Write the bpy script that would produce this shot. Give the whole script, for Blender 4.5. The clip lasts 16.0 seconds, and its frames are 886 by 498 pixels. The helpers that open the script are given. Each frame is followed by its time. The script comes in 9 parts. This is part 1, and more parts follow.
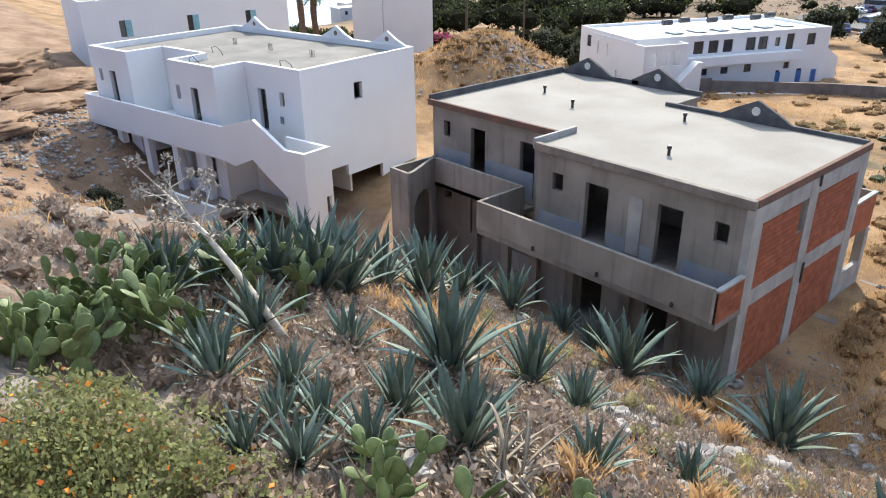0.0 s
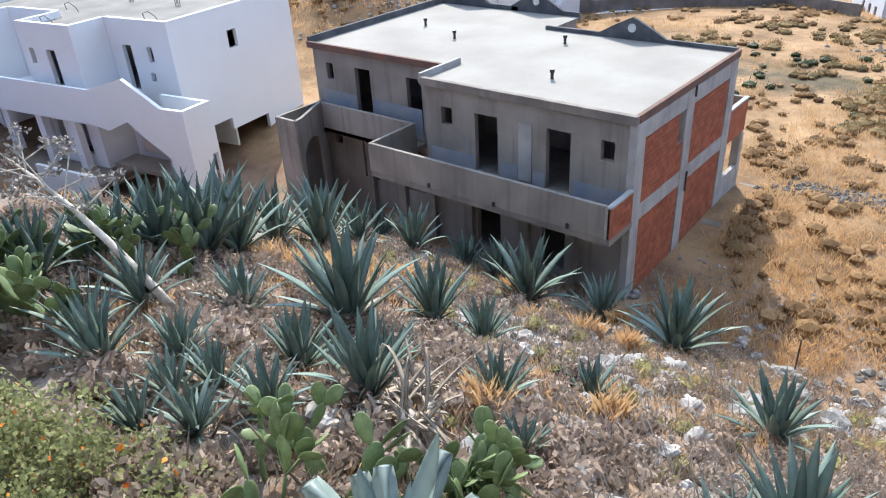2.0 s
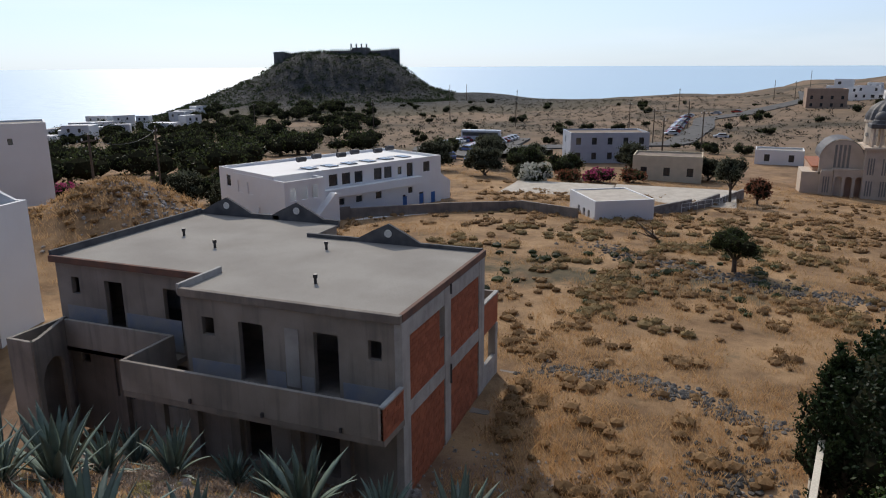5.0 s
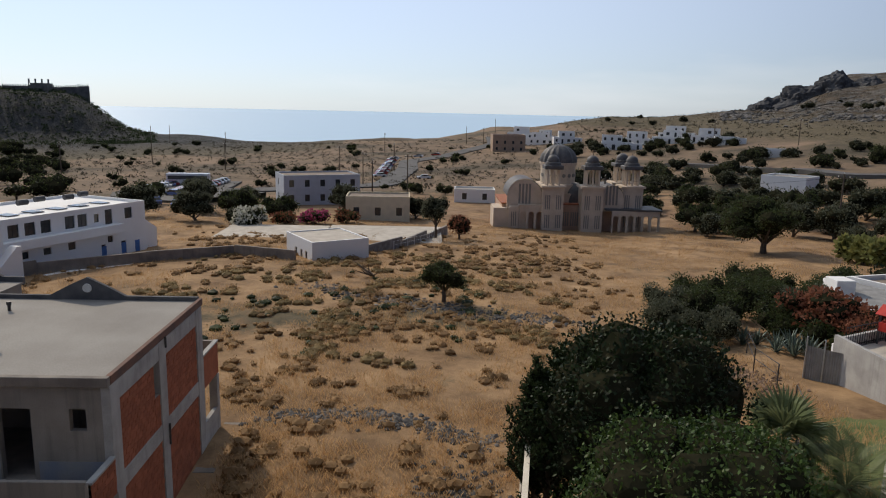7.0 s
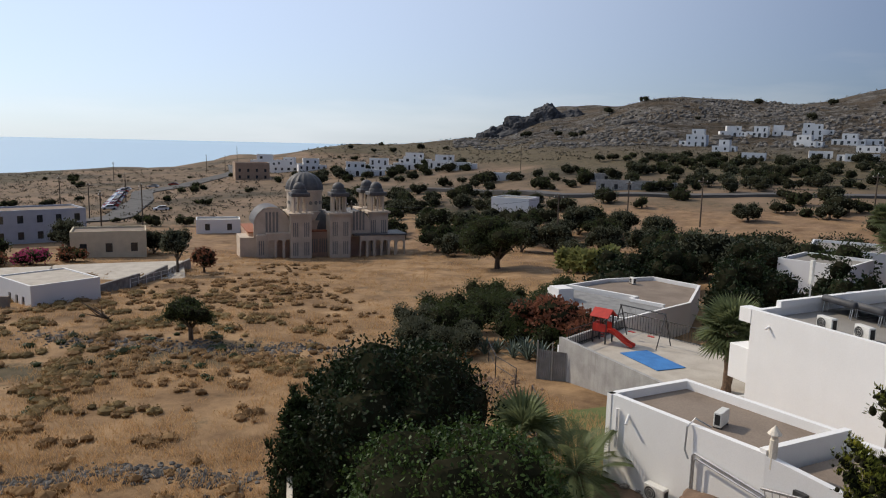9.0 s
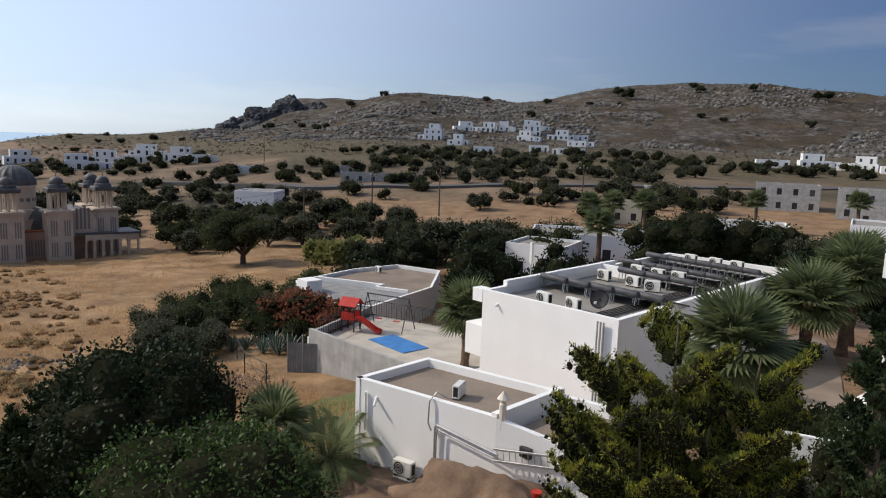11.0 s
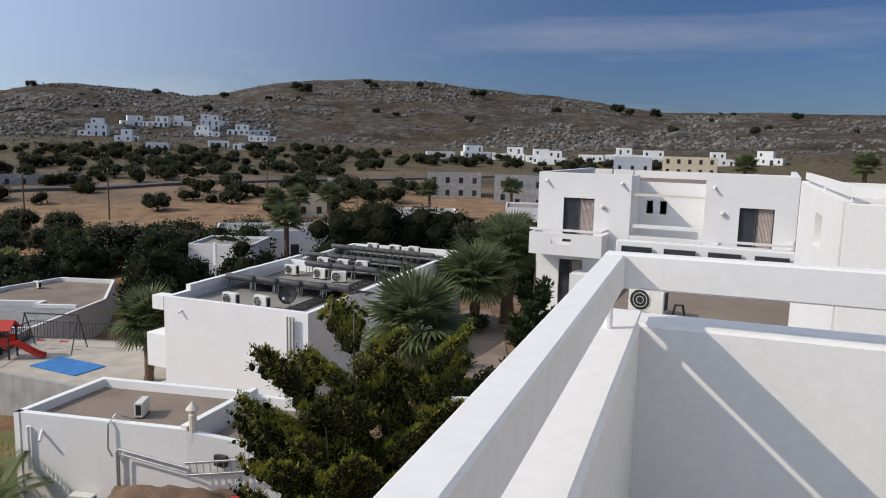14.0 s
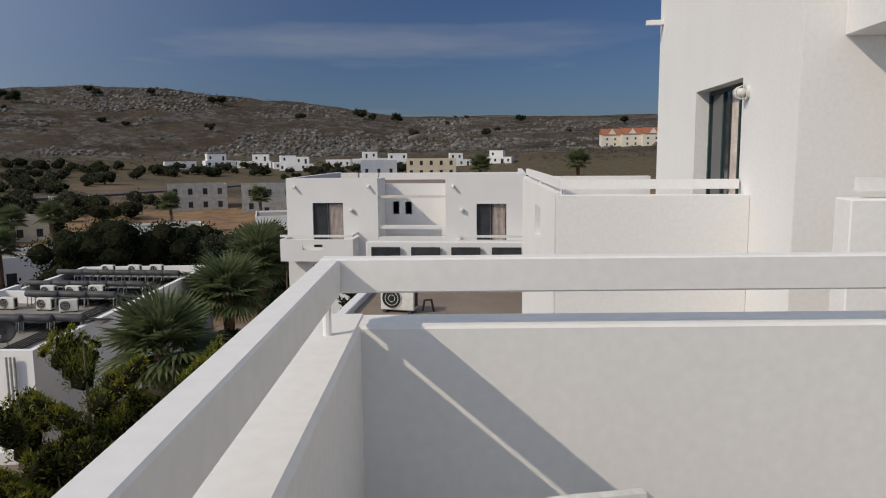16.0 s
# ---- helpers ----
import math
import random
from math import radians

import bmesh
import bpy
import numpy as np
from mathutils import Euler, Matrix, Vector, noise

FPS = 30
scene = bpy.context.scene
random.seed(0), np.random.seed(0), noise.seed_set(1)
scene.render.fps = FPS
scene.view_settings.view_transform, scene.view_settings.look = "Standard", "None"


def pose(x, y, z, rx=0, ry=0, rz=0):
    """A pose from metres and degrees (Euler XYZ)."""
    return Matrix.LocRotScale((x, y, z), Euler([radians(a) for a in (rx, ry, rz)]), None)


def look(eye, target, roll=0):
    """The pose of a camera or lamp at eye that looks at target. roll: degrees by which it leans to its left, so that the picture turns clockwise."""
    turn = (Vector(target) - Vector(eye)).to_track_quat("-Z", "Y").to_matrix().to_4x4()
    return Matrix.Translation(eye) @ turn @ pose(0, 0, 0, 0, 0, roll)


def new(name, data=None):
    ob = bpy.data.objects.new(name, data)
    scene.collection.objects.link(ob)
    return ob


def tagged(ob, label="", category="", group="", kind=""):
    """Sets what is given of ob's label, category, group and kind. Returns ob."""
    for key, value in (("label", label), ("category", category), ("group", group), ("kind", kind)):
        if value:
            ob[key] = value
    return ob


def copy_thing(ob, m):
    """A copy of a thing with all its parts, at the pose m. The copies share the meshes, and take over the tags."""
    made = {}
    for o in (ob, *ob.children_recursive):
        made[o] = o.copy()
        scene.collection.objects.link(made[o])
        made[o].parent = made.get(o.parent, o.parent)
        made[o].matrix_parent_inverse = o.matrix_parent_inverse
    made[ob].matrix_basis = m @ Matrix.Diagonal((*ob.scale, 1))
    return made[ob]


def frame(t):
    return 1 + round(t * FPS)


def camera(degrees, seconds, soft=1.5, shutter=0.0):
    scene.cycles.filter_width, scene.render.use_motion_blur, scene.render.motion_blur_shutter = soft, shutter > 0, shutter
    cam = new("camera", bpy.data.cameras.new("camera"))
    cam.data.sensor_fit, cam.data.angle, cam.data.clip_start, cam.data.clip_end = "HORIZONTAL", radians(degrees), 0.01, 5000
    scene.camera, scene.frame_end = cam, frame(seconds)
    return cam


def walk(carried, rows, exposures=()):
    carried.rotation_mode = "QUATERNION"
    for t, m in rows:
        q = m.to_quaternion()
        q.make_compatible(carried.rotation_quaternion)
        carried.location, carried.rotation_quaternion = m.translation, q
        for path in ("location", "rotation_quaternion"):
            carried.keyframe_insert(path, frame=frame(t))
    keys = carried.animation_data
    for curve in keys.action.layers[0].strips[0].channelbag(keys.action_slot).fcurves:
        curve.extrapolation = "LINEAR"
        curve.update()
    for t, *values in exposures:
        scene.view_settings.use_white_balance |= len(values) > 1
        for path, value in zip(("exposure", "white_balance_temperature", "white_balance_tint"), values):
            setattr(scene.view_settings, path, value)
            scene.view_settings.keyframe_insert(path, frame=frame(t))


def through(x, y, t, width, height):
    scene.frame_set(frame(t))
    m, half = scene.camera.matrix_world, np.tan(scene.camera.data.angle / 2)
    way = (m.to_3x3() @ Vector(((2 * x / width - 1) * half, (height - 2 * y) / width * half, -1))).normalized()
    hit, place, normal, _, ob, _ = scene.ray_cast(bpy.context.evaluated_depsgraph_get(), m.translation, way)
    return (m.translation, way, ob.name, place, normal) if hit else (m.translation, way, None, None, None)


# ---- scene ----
cam = camera(62.8, 16.0, soft=1.1)
PATH = [
    (0, (-0.365, -1.621, 14.510), (0.836, -0.258, 13.674), -0.8),
    (0.5, (-0.256, -1.615, 14.434), (0.931, -0.321, 13.476), -2.1),
    (1, (-0.243, -1.737, 14.288), (0.962, -0.503, 13.276), -3.4),
    (1.5, (-0.285, -1.843, 14.340), (0.874, -0.703, 13.175), -5.3),
    (2, (-0.050, -1.716, 14.408), (1.270, -0.584, 13.420), -3.5),
    (2.5, (-0.033, -1.766, 14.474), (1.410, -0.667, 13.630), -2.6),
    (3, (-0.028, -1.800, 14.482), (1.513, -0.715, 13.814), -2),
    (3.2, (-0.067, -1.855, 14.456), (1.490, -0.733, 13.894), -2.6),
    (5.3, (0.137, -1.820, 14.512), (1.984, -1.224, 14.028), -0.5),
    (5.5, (0.098, -1.818, 14.488), (1.970, -1.291, 14.021), -0.8),
    (6, (0.106, -1.863, 14.550), (2.019, -1.516, 14.081), 0.2),
    (6.5, (0.139, -1.803, 14.529), (2.081, -1.636, 14.083), 0.6),
    (7, (-0.040, -1.795, 14.524), (1.922, -1.844, 14.140), 1.3),
    (7.5, (-0.147, -1.839, 14.571), (1.815, -2.020, 14.227), 1.3),
    (8, (-0.119, -1.868, 14.547), (1.829, -2.182, 14.217), 1.5),
    (8.5, (-0.208, -1.850, 14.593), (1.700, -2.369, 14.290), 0.9),
    (9, (-0.340, -1.742, 14.589), (1.505, -2.457, 14.293), 1.4),
    (9.5, (-0.367, -1.749, 14.593), (1.424, -2.586, 14.293), 0.9),
    (10, (-0.506, -1.716, 14.618), (1.180, -2.741, 14.295), 1),
    (10.2, (-0.566, -1.658, 14.593), (1.082, -2.745, 14.276), 1.3),
    (12.3, (-0.920, -1.746, 14.642), (0.349, -3.268, 14.373), 0.1),
    (12.5, (-0.934, -1.767, 14.646), (0.312, -3.310, 14.386), -0.6),
    (13, (-0.962, -1.743, 14.663), (0.151, -3.386, 14.415), 0.3),
    (13.5, (-0.967, -1.752, 14.665), (-0.006, -3.483, 14.380), 1.1),
    (14, (-0.987, -1.751, 14.669), (-0.163, -3.551, 14.384), 1.4),
    (14.5, (-1.009, -1.802, 14.662), (-0.368, -3.676, 14.381), 1.6),
    (15, (-1.031, -1.867, 14.656), (-0.583, -3.799, 14.401), 1.6),
    (15.5, (-1.074, -1.853, 14.661), (-0.750, -3.811, 14.412), 0.3),
    (16, (-1.086, -1.830, 14.670), (-0.904, -3.804, 14.405), -0.5),
]
walk(cam, [(t, look(e, g, r)) for t, e, g, r in PATH],
     [(t, s, k, 8 if t < 4 else 12) for t, s, k in ((0.0, 0.56, 7000), (1.5, 0.74, 6650), (2.4, 0.68, 6350), (3.0, 0.62, 6100), (3.6, 0.4, 6300), (5.2, -0.92, 7200), (6.0, -0.92, 7600), (8.0, -0.98, 7500),
      (10.0, -0.76, 7350), (12.4, -0.7, 7050), (13.5, -0.72, 7000), (14.5, -0.95, 7000), (15.2, -1.12, 7300), (16.0, -1.2, 7400))])

# ---- daylight ----
SUN_BEARING, SUN_HEIGHT = 53.5, 36.8
world = bpy.data.worlds.new("sky")
scene.world = world
world.use_nodes = True
wn, wl = world.node_tree.nodes, world.node_tree.links
sky = wn.new("ShaderNodeTexSky")
sky.sky_type, sky.sun_disc = "NISHITA", False
sky.sun_elevation, sky.sun_rotation = radians(SUN_HEIGHT), radians(SUN_BEARING)
sky.altitude, sky.air_density, sky.dust_density, sky.ozone_density = 50, 1.0, 0.5, 2.5
coord = wn.new("ShaderNodeTexCoord")
stretch = wn.new("ShaderNodeMapping")
stretch.inputs["Scale"].default_value = (0.8, 1.1, 6.5)
wl.new(coord.outputs["Generated"], stretch.inputs["Vector"])
veil = wn.new("ShaderNodeTexNoise")
veil.inputs["Scale"].default_value, veil.inputs["Detail"].default_value, veil.inputs["Roughness"].default_value = 1.7, 5, 0.55
wl.new(stretch.outputs["Vector"], veil.inputs["Vector"])
veil_ramp = wn.new("ShaderNodeValToRGB")
veil_ramp.color_ramp.elements[0].position, veil_ramp.color_ramp.elements[1].position = 0.54, 0.86
veil_ramp.color_ramp.elements[1].color = (0.55, 0.55, 0.55, 1)
wl.new(veil.outputs["Fac"], veil_ramp.inputs["Fac"])
cirrus = wn.new("ShaderNodeMix")
cirrus.data_type = "RGBA"
wl.new(veil_ramp.outputs["Color"], cirrus.inputs["Factor"])
clear = wn.new("ShaderNodeMix")
clear.data_type, clear.blend_type = "RGBA", "MULTIPLY"
clear.inputs["Factor"].default_value = 1.0
wl.new(sky.outputs["Color"], clear.inputs["A"])
clear.inputs["B"].default_value = (0.53, 0.75, 1.22, 1)
wl.new(clear.outputs["Result"], cirrus.inputs["A"])
cirrus.inputs["B"].default_value = (9.5, 10.2, 11.6, 1)
# bright sea haze round the sun's bearing
sb, sh = radians(SUN_BEARING), radians(SUN_HEIGHT)
toward = wn.new("ShaderNodeVectorMath")
toward.operation = "DOT_PRODUCT"
unit = wn.new("ShaderNodeVectorMath")
unit.operation = "NORMALIZE"
wl.new(coord.outputs["Generated"], unit.inputs[0])
wl.new(unit.outputs["Vector"], toward.inputs[0])
toward.inputs[1].default_value = (math.sin(sb) * math.cos(sh), math.cos(sb) * math.cos(sh), math.sin(sh))
glow = wn.new("ShaderNodeMapRange")
glow.interpolation_type = "SMOOTHERSTEP"
glow.inputs["From Min"].default_value, glow.inputs["From Max"].default_value = -0.42, 1.0
wl.new(toward.outputs["Value"], glow.inputs["Value"])
haze = wn.new("ShaderNodeMix")
haze.data_type, haze.blend_type = "RGBA", "ADD"
haze.clamp_factor = False
wl.new(glow.outputs["Result"], haze.inputs["Factor"])
wl.new(cirrus.outputs["Result"], haze.inputs["A"])
haze.inputs["B"].default_value = (10.8, 13.0, 15.6, 1)
wl.new(haze.outputs["Result"], wn["Background"].inputs["Color"])
wn["Background"].inputs["Strength"].default_value = 0.085
sun_data = bpy.data.lights.new("sun", "SUN")
sun_data.energy, sun_data.angle, sun_data.color = 5.0, radians(0.55), (1.0, 0.94, 0.84)
sun = new("sun", sun_data)
sun.matrix_basis = look((0, 0, 200), Vector((0, 0, 200)) - Vector((math.sin(sb) * math.cos(sh), math.cos(sb) * math.cos(sh), math.sin(sh))))


# ---- materials ----
def mat(name, c1, c2, scale=1.5, rough=0.85, bump=0.25, fine=30.0, metal=0.0, streak=None, rand=0.0, spec=0.3, split=(0.35, 0.65), grain=0.11):
    """Two-scale procedural paint: c1 to c2 by a broad noise, grain by a fine one, streaks running down, shift per object."""
    m = bpy.data.materials.new(name)
    m.use_nodes = True
    n, l = m.node_tree.nodes, m.node_tree.links
    b = n["Principled BSDF"]
    tc = n.new("ShaderNodeTexCoord")
    broad = n.new("ShaderNodeTexNoise")
    broad.inputs["Scale"].default_value, broad.inputs["Detail"].default_value = scale, 6
    l.new(tc.outputs["Object"], broad.inputs["Vector"])
    ramp = n.new("ShaderNodeValToRGB")
    ramp.color_ramp.elements[0].position, ramp.color_ramp.elements[1].position = split
    ramp.color_ramp.elements[0].color, ramp.color_ramp.elements[1].color = (*c1, 1), (*c2, 1)
    l.new(broad.outputs["Fac"], ramp.inputs["Fac"])
    out = ramp.outputs["Color"]
    speck = n.new("ShaderNodeTexNoise")
    speck.inputs["Scale"].default_value, speck.inputs["Detail"].default_value = fine, 4
    l.new(tc.outputs["Object"], speck.inputs["Vector"])
    if streak:
        mp = n.new("ShaderNodeMapping")
        mp.inputs["Scale"].default_value = (2.2, 2.2, 0.16)
        l.new(tc.outputs["Object"], mp.inputs["Vector"])
        run = n.new("ShaderNodeTexNoise")
        run.inputs["Scale"].default_value, run.inputs["Detail"].default_value = 1.6, 5
        l.new(mp.outputs["Vector"], run.inputs["Vector"])
        rr = n.new("ShaderNodeValToRGB")
        rr.color_ramp.elements[0].position, rr.color_ramp.elements[1].position = 0.52, 0.74
        rr.color_ramp.elements[1].color = (streak[3],) * 3 + (1,)
        l.new(run.outputs["Fac"], rr.inputs["Fac"])
        mix = n.new("ShaderNodeMix")
        mix.data_type = "RGBA"
        l.new(rr.outputs["Color"], mix.inputs["Factor"])
        l.new(out, mix.inputs["A"])
        mix.inputs["B"].default_value = (*streak[:3], 1)
        out = mix.outputs["Result"]
    hsv = n.new("ShaderNodeHueSaturation")
    val = n.new("ShaderNodeMapRange")
    val.inputs["From Min"].default_value, val.inputs["From Max"].default_value = 0.3, 0.7
    val.inputs["To Min"].default_value, val.inputs["To Max"].default_value = 1 - grain, 1 + grain
    l.new(speck.outputs["Fac"], val.inputs["Value"])
    l.new(out, hsv.inputs["Color"])
    last = val.outputs["Result"]
    if rand:
        info = n.new("ShaderNodeObjectInfo")
        geo = n.new("ShaderNodeNewGeometry")
        add = n.new("ShaderNodeMath")
        add.operation = "ADD"
        l.new(info.outputs["Random"], add.inputs[0])
        l.new(geo.outputs["Random Per Island"], add.inputs[1])
        fr = n.new("ShaderNodeMath")
        fr.operation = "FRACT"
        l.new(add.outputs["Value"], fr.inputs[0])
        sp = n.new("ShaderNodeMapRange")
        sp.inputs["To Min"].default_value, sp.inputs["To Max"].default_value = 1 - rand, 1 + rand
        l.new(fr.outputs["Value"], sp.inputs["Value"])
        mu = n.new("ShaderNodeMath")
        mu.operation = "MULTIPLY"
        l.new(last, mu.inputs[0])
        l.new(sp.outputs["Result"], mu.inputs[1])
        last = mu.outputs["Value"]
    l.new(last, hsv.inputs["Value"])
    l.new(hsv.outputs["Color"], b.inputs["Base Color"])
    b.inputs["Roughness"].default_value, b.inputs["Metallic"].default_value = rough, metal
    b.inputs["Specular IOR Level"].default_value = spec
    if bump:
        bp = n.new("ShaderNodeBump")
        bp.inputs["Strength"].default_value, bp.inputs["Distance"].default_value = bump, 0.02
        l.new(speck.outputs["Fac"], bp.inputs["Height"])
        l.new(bp.outputs["Normal"], b.inputs["Normal"])
    return m


def leafy(name, c1, c2, rough=0.55, through=0.3, rand=0.35, spec=0.1, scale=0.8):
    """Leaf: base colour that lets some light through, shifted per leaf."""
    m = mat(name, c1, c2, scale, rough, 0.0, 12.0, rand=rand, spec=spec)
    n, l = m.node_tree.nodes, m.node_tree.links
    b, o = n["Principled BSDF"], n["Material Output"]
    tr = n.new("ShaderNodeBsdfTranslucent")
    tr.inputs["Color"].default_value = tuple(min(1, v * 1.5) for v in c2) + (1,)
    mx = n.new("ShaderNodeMixShader")
    mx.inputs["Fac"].default_value = through
    l.new(b.outputs["BSDF"], mx.inputs[1])
    l.new(tr.outputs["BSDF"], mx.inputs[2])
    l.new(mx.outputs["Shader"], o.inputs["Surface"])
    return m


WHITE = mat("white_limewash", (0.82, 0.82, 0.81), (0.79, 0.785, 0.77), 0.4, 0.85, 0.06, 22, streak=(0.66, 0.64, 0.60, 0.07), grain=0.035)
WHITE_B = mat("white_wall_paint", (0.81, 0.805, 0.79), (0.78, 0.77, 0.75), 0.5, 0.8, 0.05, 26, streak=(0.62, 0.59, 0.54, 0.07), grain=0.03)
# brighter copy of white_wall_paint: extra sunlight put into the colour
SUNLIT_WHITE = mat("sunlit_white_paint", (0.88, 0.875, 0.86), (0.84, 0.835, 0.82), 0.5, 0.75, 0.04, 26, streak=(0.66, 0.63, 0.58, 0.06), grain=0.03)
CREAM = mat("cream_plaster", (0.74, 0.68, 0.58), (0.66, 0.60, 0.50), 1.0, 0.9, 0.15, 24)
CONCRETE = mat("raw_concrete", (0.27, 0.235, 0.20), (0.175, 0.15, 0.13), 0.9, 0.92, 0.35, 35, streak=(0.12, 0.11, 0.10, 0.5))
CONCRETE_L = mat("pale_concrete_frame", (0.42, 0.41, 0.39), (0.31, 0.30, 0.285), 1.2, 0.92, 0.3, 35, streak=(0.2, 0.19, 0.18, 0.4))
CONCRETE_D = mat("dark_weathered_concrete", (0.13, 0.13, 0.13), (0.075, 0.075, 0.08), 1.4, 0.95, 0.4, 30)
RENDER = mat("grey_cement_render", (0.32, 0.285, 0.25), (0.21, 0.187, 0.163), 0.55, 0.92, 0.25, 30, streak=(0.13, 0.12, 0.11, 0.55))
BRICK = mat("red_hollow_brick", (0.36, 0.115, 0.06), (0.27, 0.085, 0.045), 2.0, 0.9, 0.4, 40, rand=0.16)
MORTAR = mat("mortar", (0.42, 0.37, 0.32), (0.32, 0.27, 0.23), 3, 0.95, 0.4, 40)
SCREED_G = mat("grey_cement_roof", (0.235, 0.22, 0.20), (0.165, 0.155, 0.14), 0.5, 0.92, 0.2, 18)
SCREED = mat("pale_roof_screed", (0.30, 0.28, 0.25), (0.235, 0.215, 0.192), 0.35, 0.9, 0.15, 18, streak=None)
SCREED_D = mat("grey_roof_screed", (0.27, 0.215, 0.17), (0.20, 0.155, 0.122), 0.5, 0.92, 0.2, 18)
DARK = mat("interior_shade", (0.05, 0.048, 0.045), (0.03, 0.03, 0.03), 1, 0.95, 0.1, 10)
GLASS = mat("dark_window_glass", (0.03, 0.035, 0.04), (0.05, 0.055, 0.06), 2, 0.08, 0.0, 5, spec=0.6)
FRAME_G = mat("green_metal_frame", (0.015, 0.05, 0.045), (0.012, 0.04, 0.036), 4, 0.45, 0.05, 30)
FRAME_D = mat("dark_metal_frame", (0.04, 0.04, 0.045), (0.03, 0.03, 0.032), 4, 0.5, 0.05, 30)
BLUE = mat("blue_painted_wood", (0.06, 0.17, 0.42), (0.045, 0.13, 0.34), 3, 0.6, 0.1, 30)
AQUA = mat("aqua_shutter", (0.28, 0.52, 0.55), (0.22, 0.44, 0.48), 3, 0.6, 0.1, 30)
CURTAIN = mat("pale_curtain", (0.62, 0.55, 0.50), (0.5, 0.42, 0.38), 6, 0.9, 0.1, 30)
METAL = mat("galvanised_metal", (0.50, 0.51, 0.52), (0.40, 0.41, 0.42), 5, 0.4, 0.05, 40, metal=0.7)
METAL_D = mat("dark_metal", (0.07, 0.07, 0.075), (0.05, 0.05, 0.05), 5, 0.5, 0.05, 40, metal=0.4)
PLASTIC_W = mat("off_white_plastic", (0.72, 0.71, 0.67), (0.64, 0.63, 0.58), 3, 0.5, 0.05, 30)
PLASTIC_B = mat("black_plastic", (0.03, 0.03, 0.03), (0.02, 0.02, 0.02), 3, 0.5, 0.05, 30)
SOLAR = mat("dark_solar_glass", (0.025, 0.03, 0.04), (0.035, 0.04, 0.055), 3, 0.15, 0.0, 20, spec=0.6)
TANK = mat("grey_tank_jacket", (0.085, 0.085, 0.09), (0.055, 0.055, 0.06), 3, 0.55, 0.05, 30)
RED = mat("red_plastic", (0.55, 0.045, 0.03), (0.45, 0.035, 0.025), 3, 0.45, 0.02, 30)
BLUE_MAT = mat("blue_rubber_mat", (0.05, 0.22, 0.52), (0.04, 0.17, 0.42), 1.5, 0.85, 0.2, 40)
PAVING = mat("pale_paving", (0.52, 0.47, 0.40), (0.42, 0.37, 0.31), 0.8, 0.9, 0.2, 20)
ASPHALT = mat("worn_asphalt", (0.115, 0.11, 0.105), (0.085, 0.082, 0.08), 0.25, 0.9, 0.3, 12)
WOOD = mat("weathered_wood", (0.22, 0.16, 0.11), (0.13, 0.095, 0.065), 3, 0.9, 0.3, 25)
POLE = mat("weathered_pole_wood", (0.13, 0.10, 0.075), (0.08, 0.062, 0.05), 3, 0.9, 0.3, 25)
TERRA = mat("terracotta_tiles", (0.40, 0.15, 0.08), (0.30, 0.11, 0.06), 1.5, 0.85, 0.3, 12)
STONE = mat("limestone", (0.36, 0.335, 0.31), (0.20, 0.18, 0.165), 1.6, 0.95, 0.5, 14, rand=0.22)
STONE_W = mat("church_stone", (0.60, 0.50, 0.40), (0.52, 0.425, 0.335), 0.6, 0.9, 0.25, 14)
STONE_P = mat("pink_church_wall", (0.52, 0.36, 0.27), (0.45, 0.30, 0.22), 0.6, 0.9, 0.25, 14)
LEAD = mat("grey_lead_roof", (0.115, 0.11, 0.11), (0.08, 0.078, 0.08), 1.2, 0.6, 0.2, 12)
BARK = mat("grey_brown_bark", (0.15, 0.12, 0.09), (0.09, 0.07, 0.055), 4, 0.95, 0.6, 18)
PALM_BARK = mat("palm_bark", (0.20, 0.13, 0.085), (0.11, 0.07, 0.05), 5, 0.95, 0.7, 14)
AGAVE = leafy("agave_leaf", (0.095, 0.135, 0.112), (0.165, 0.21, 0.172), 0.5, 0.06, 0.3, 0.3, 2.0)
AGAVE_PALE = leafy("pale_agave_leaf", (0.13, 0.17, 0.152), (0.215, 0.26, 0.235), 0.45, 0.06, 0.25, 0.4, 2.0)
AGAVE_DRY = mat("dry_agave_leaf", (0.40, 0.34, 0.27), (0.20, 0.155, 0.12), 4, 0.9, 0.3, 30, rand=0.2)
STALK = mat("bleached_stalk", (0.50, 0.45, 0.38), (0.33, 0.28, 0.23), 5, 0.9, 0.4, 25)
CACTUS = leafy("cactus_pad", (0.10, 0.135, 0.05), (0.16, 0.205, 0.085), 0.55, 0.04, 0.25, 0.35, 3.0)
OLIVE = leafy("olive_leaf", (0.052, 0.058, 0.038), (0.098, 0.106, 0.07), 0.6, 0.22, 0.35)
DARKLEAF = leafy("dark_glossy_leaf", (0.009, 0.017, 0.007), (0.020, 0.034, 0.012), 0.55, 0.08, 0.45, 0.12)
FICUSLEAF = leafy("glossy_ficus_leaf", (0.022, 0.045, 0.011), (0.052, 0.088, 0.022), 0.5, 0.15, 0.45, 0.16)
FOLIAGE = leafy("green_leaf", (0.022, 0.032, 0.013), (0.05, 0.064, 0.024), 0.55, 0.28, 0.35)
CONIFER = leafy("conifer_scale_leaf", (0.056, 0.076, 0.017), (0.175, 0.19, 0.038), 0.6, 0.12, 0.5, 0.1, 1.6)
CONIFER_TIP = leafy("juniper_tip_leaf", (0.14, 0.155, 0.018), (0.24, 0.225, 0.032), 0.6, 0.15, 0.4, 0.1, 1.6)
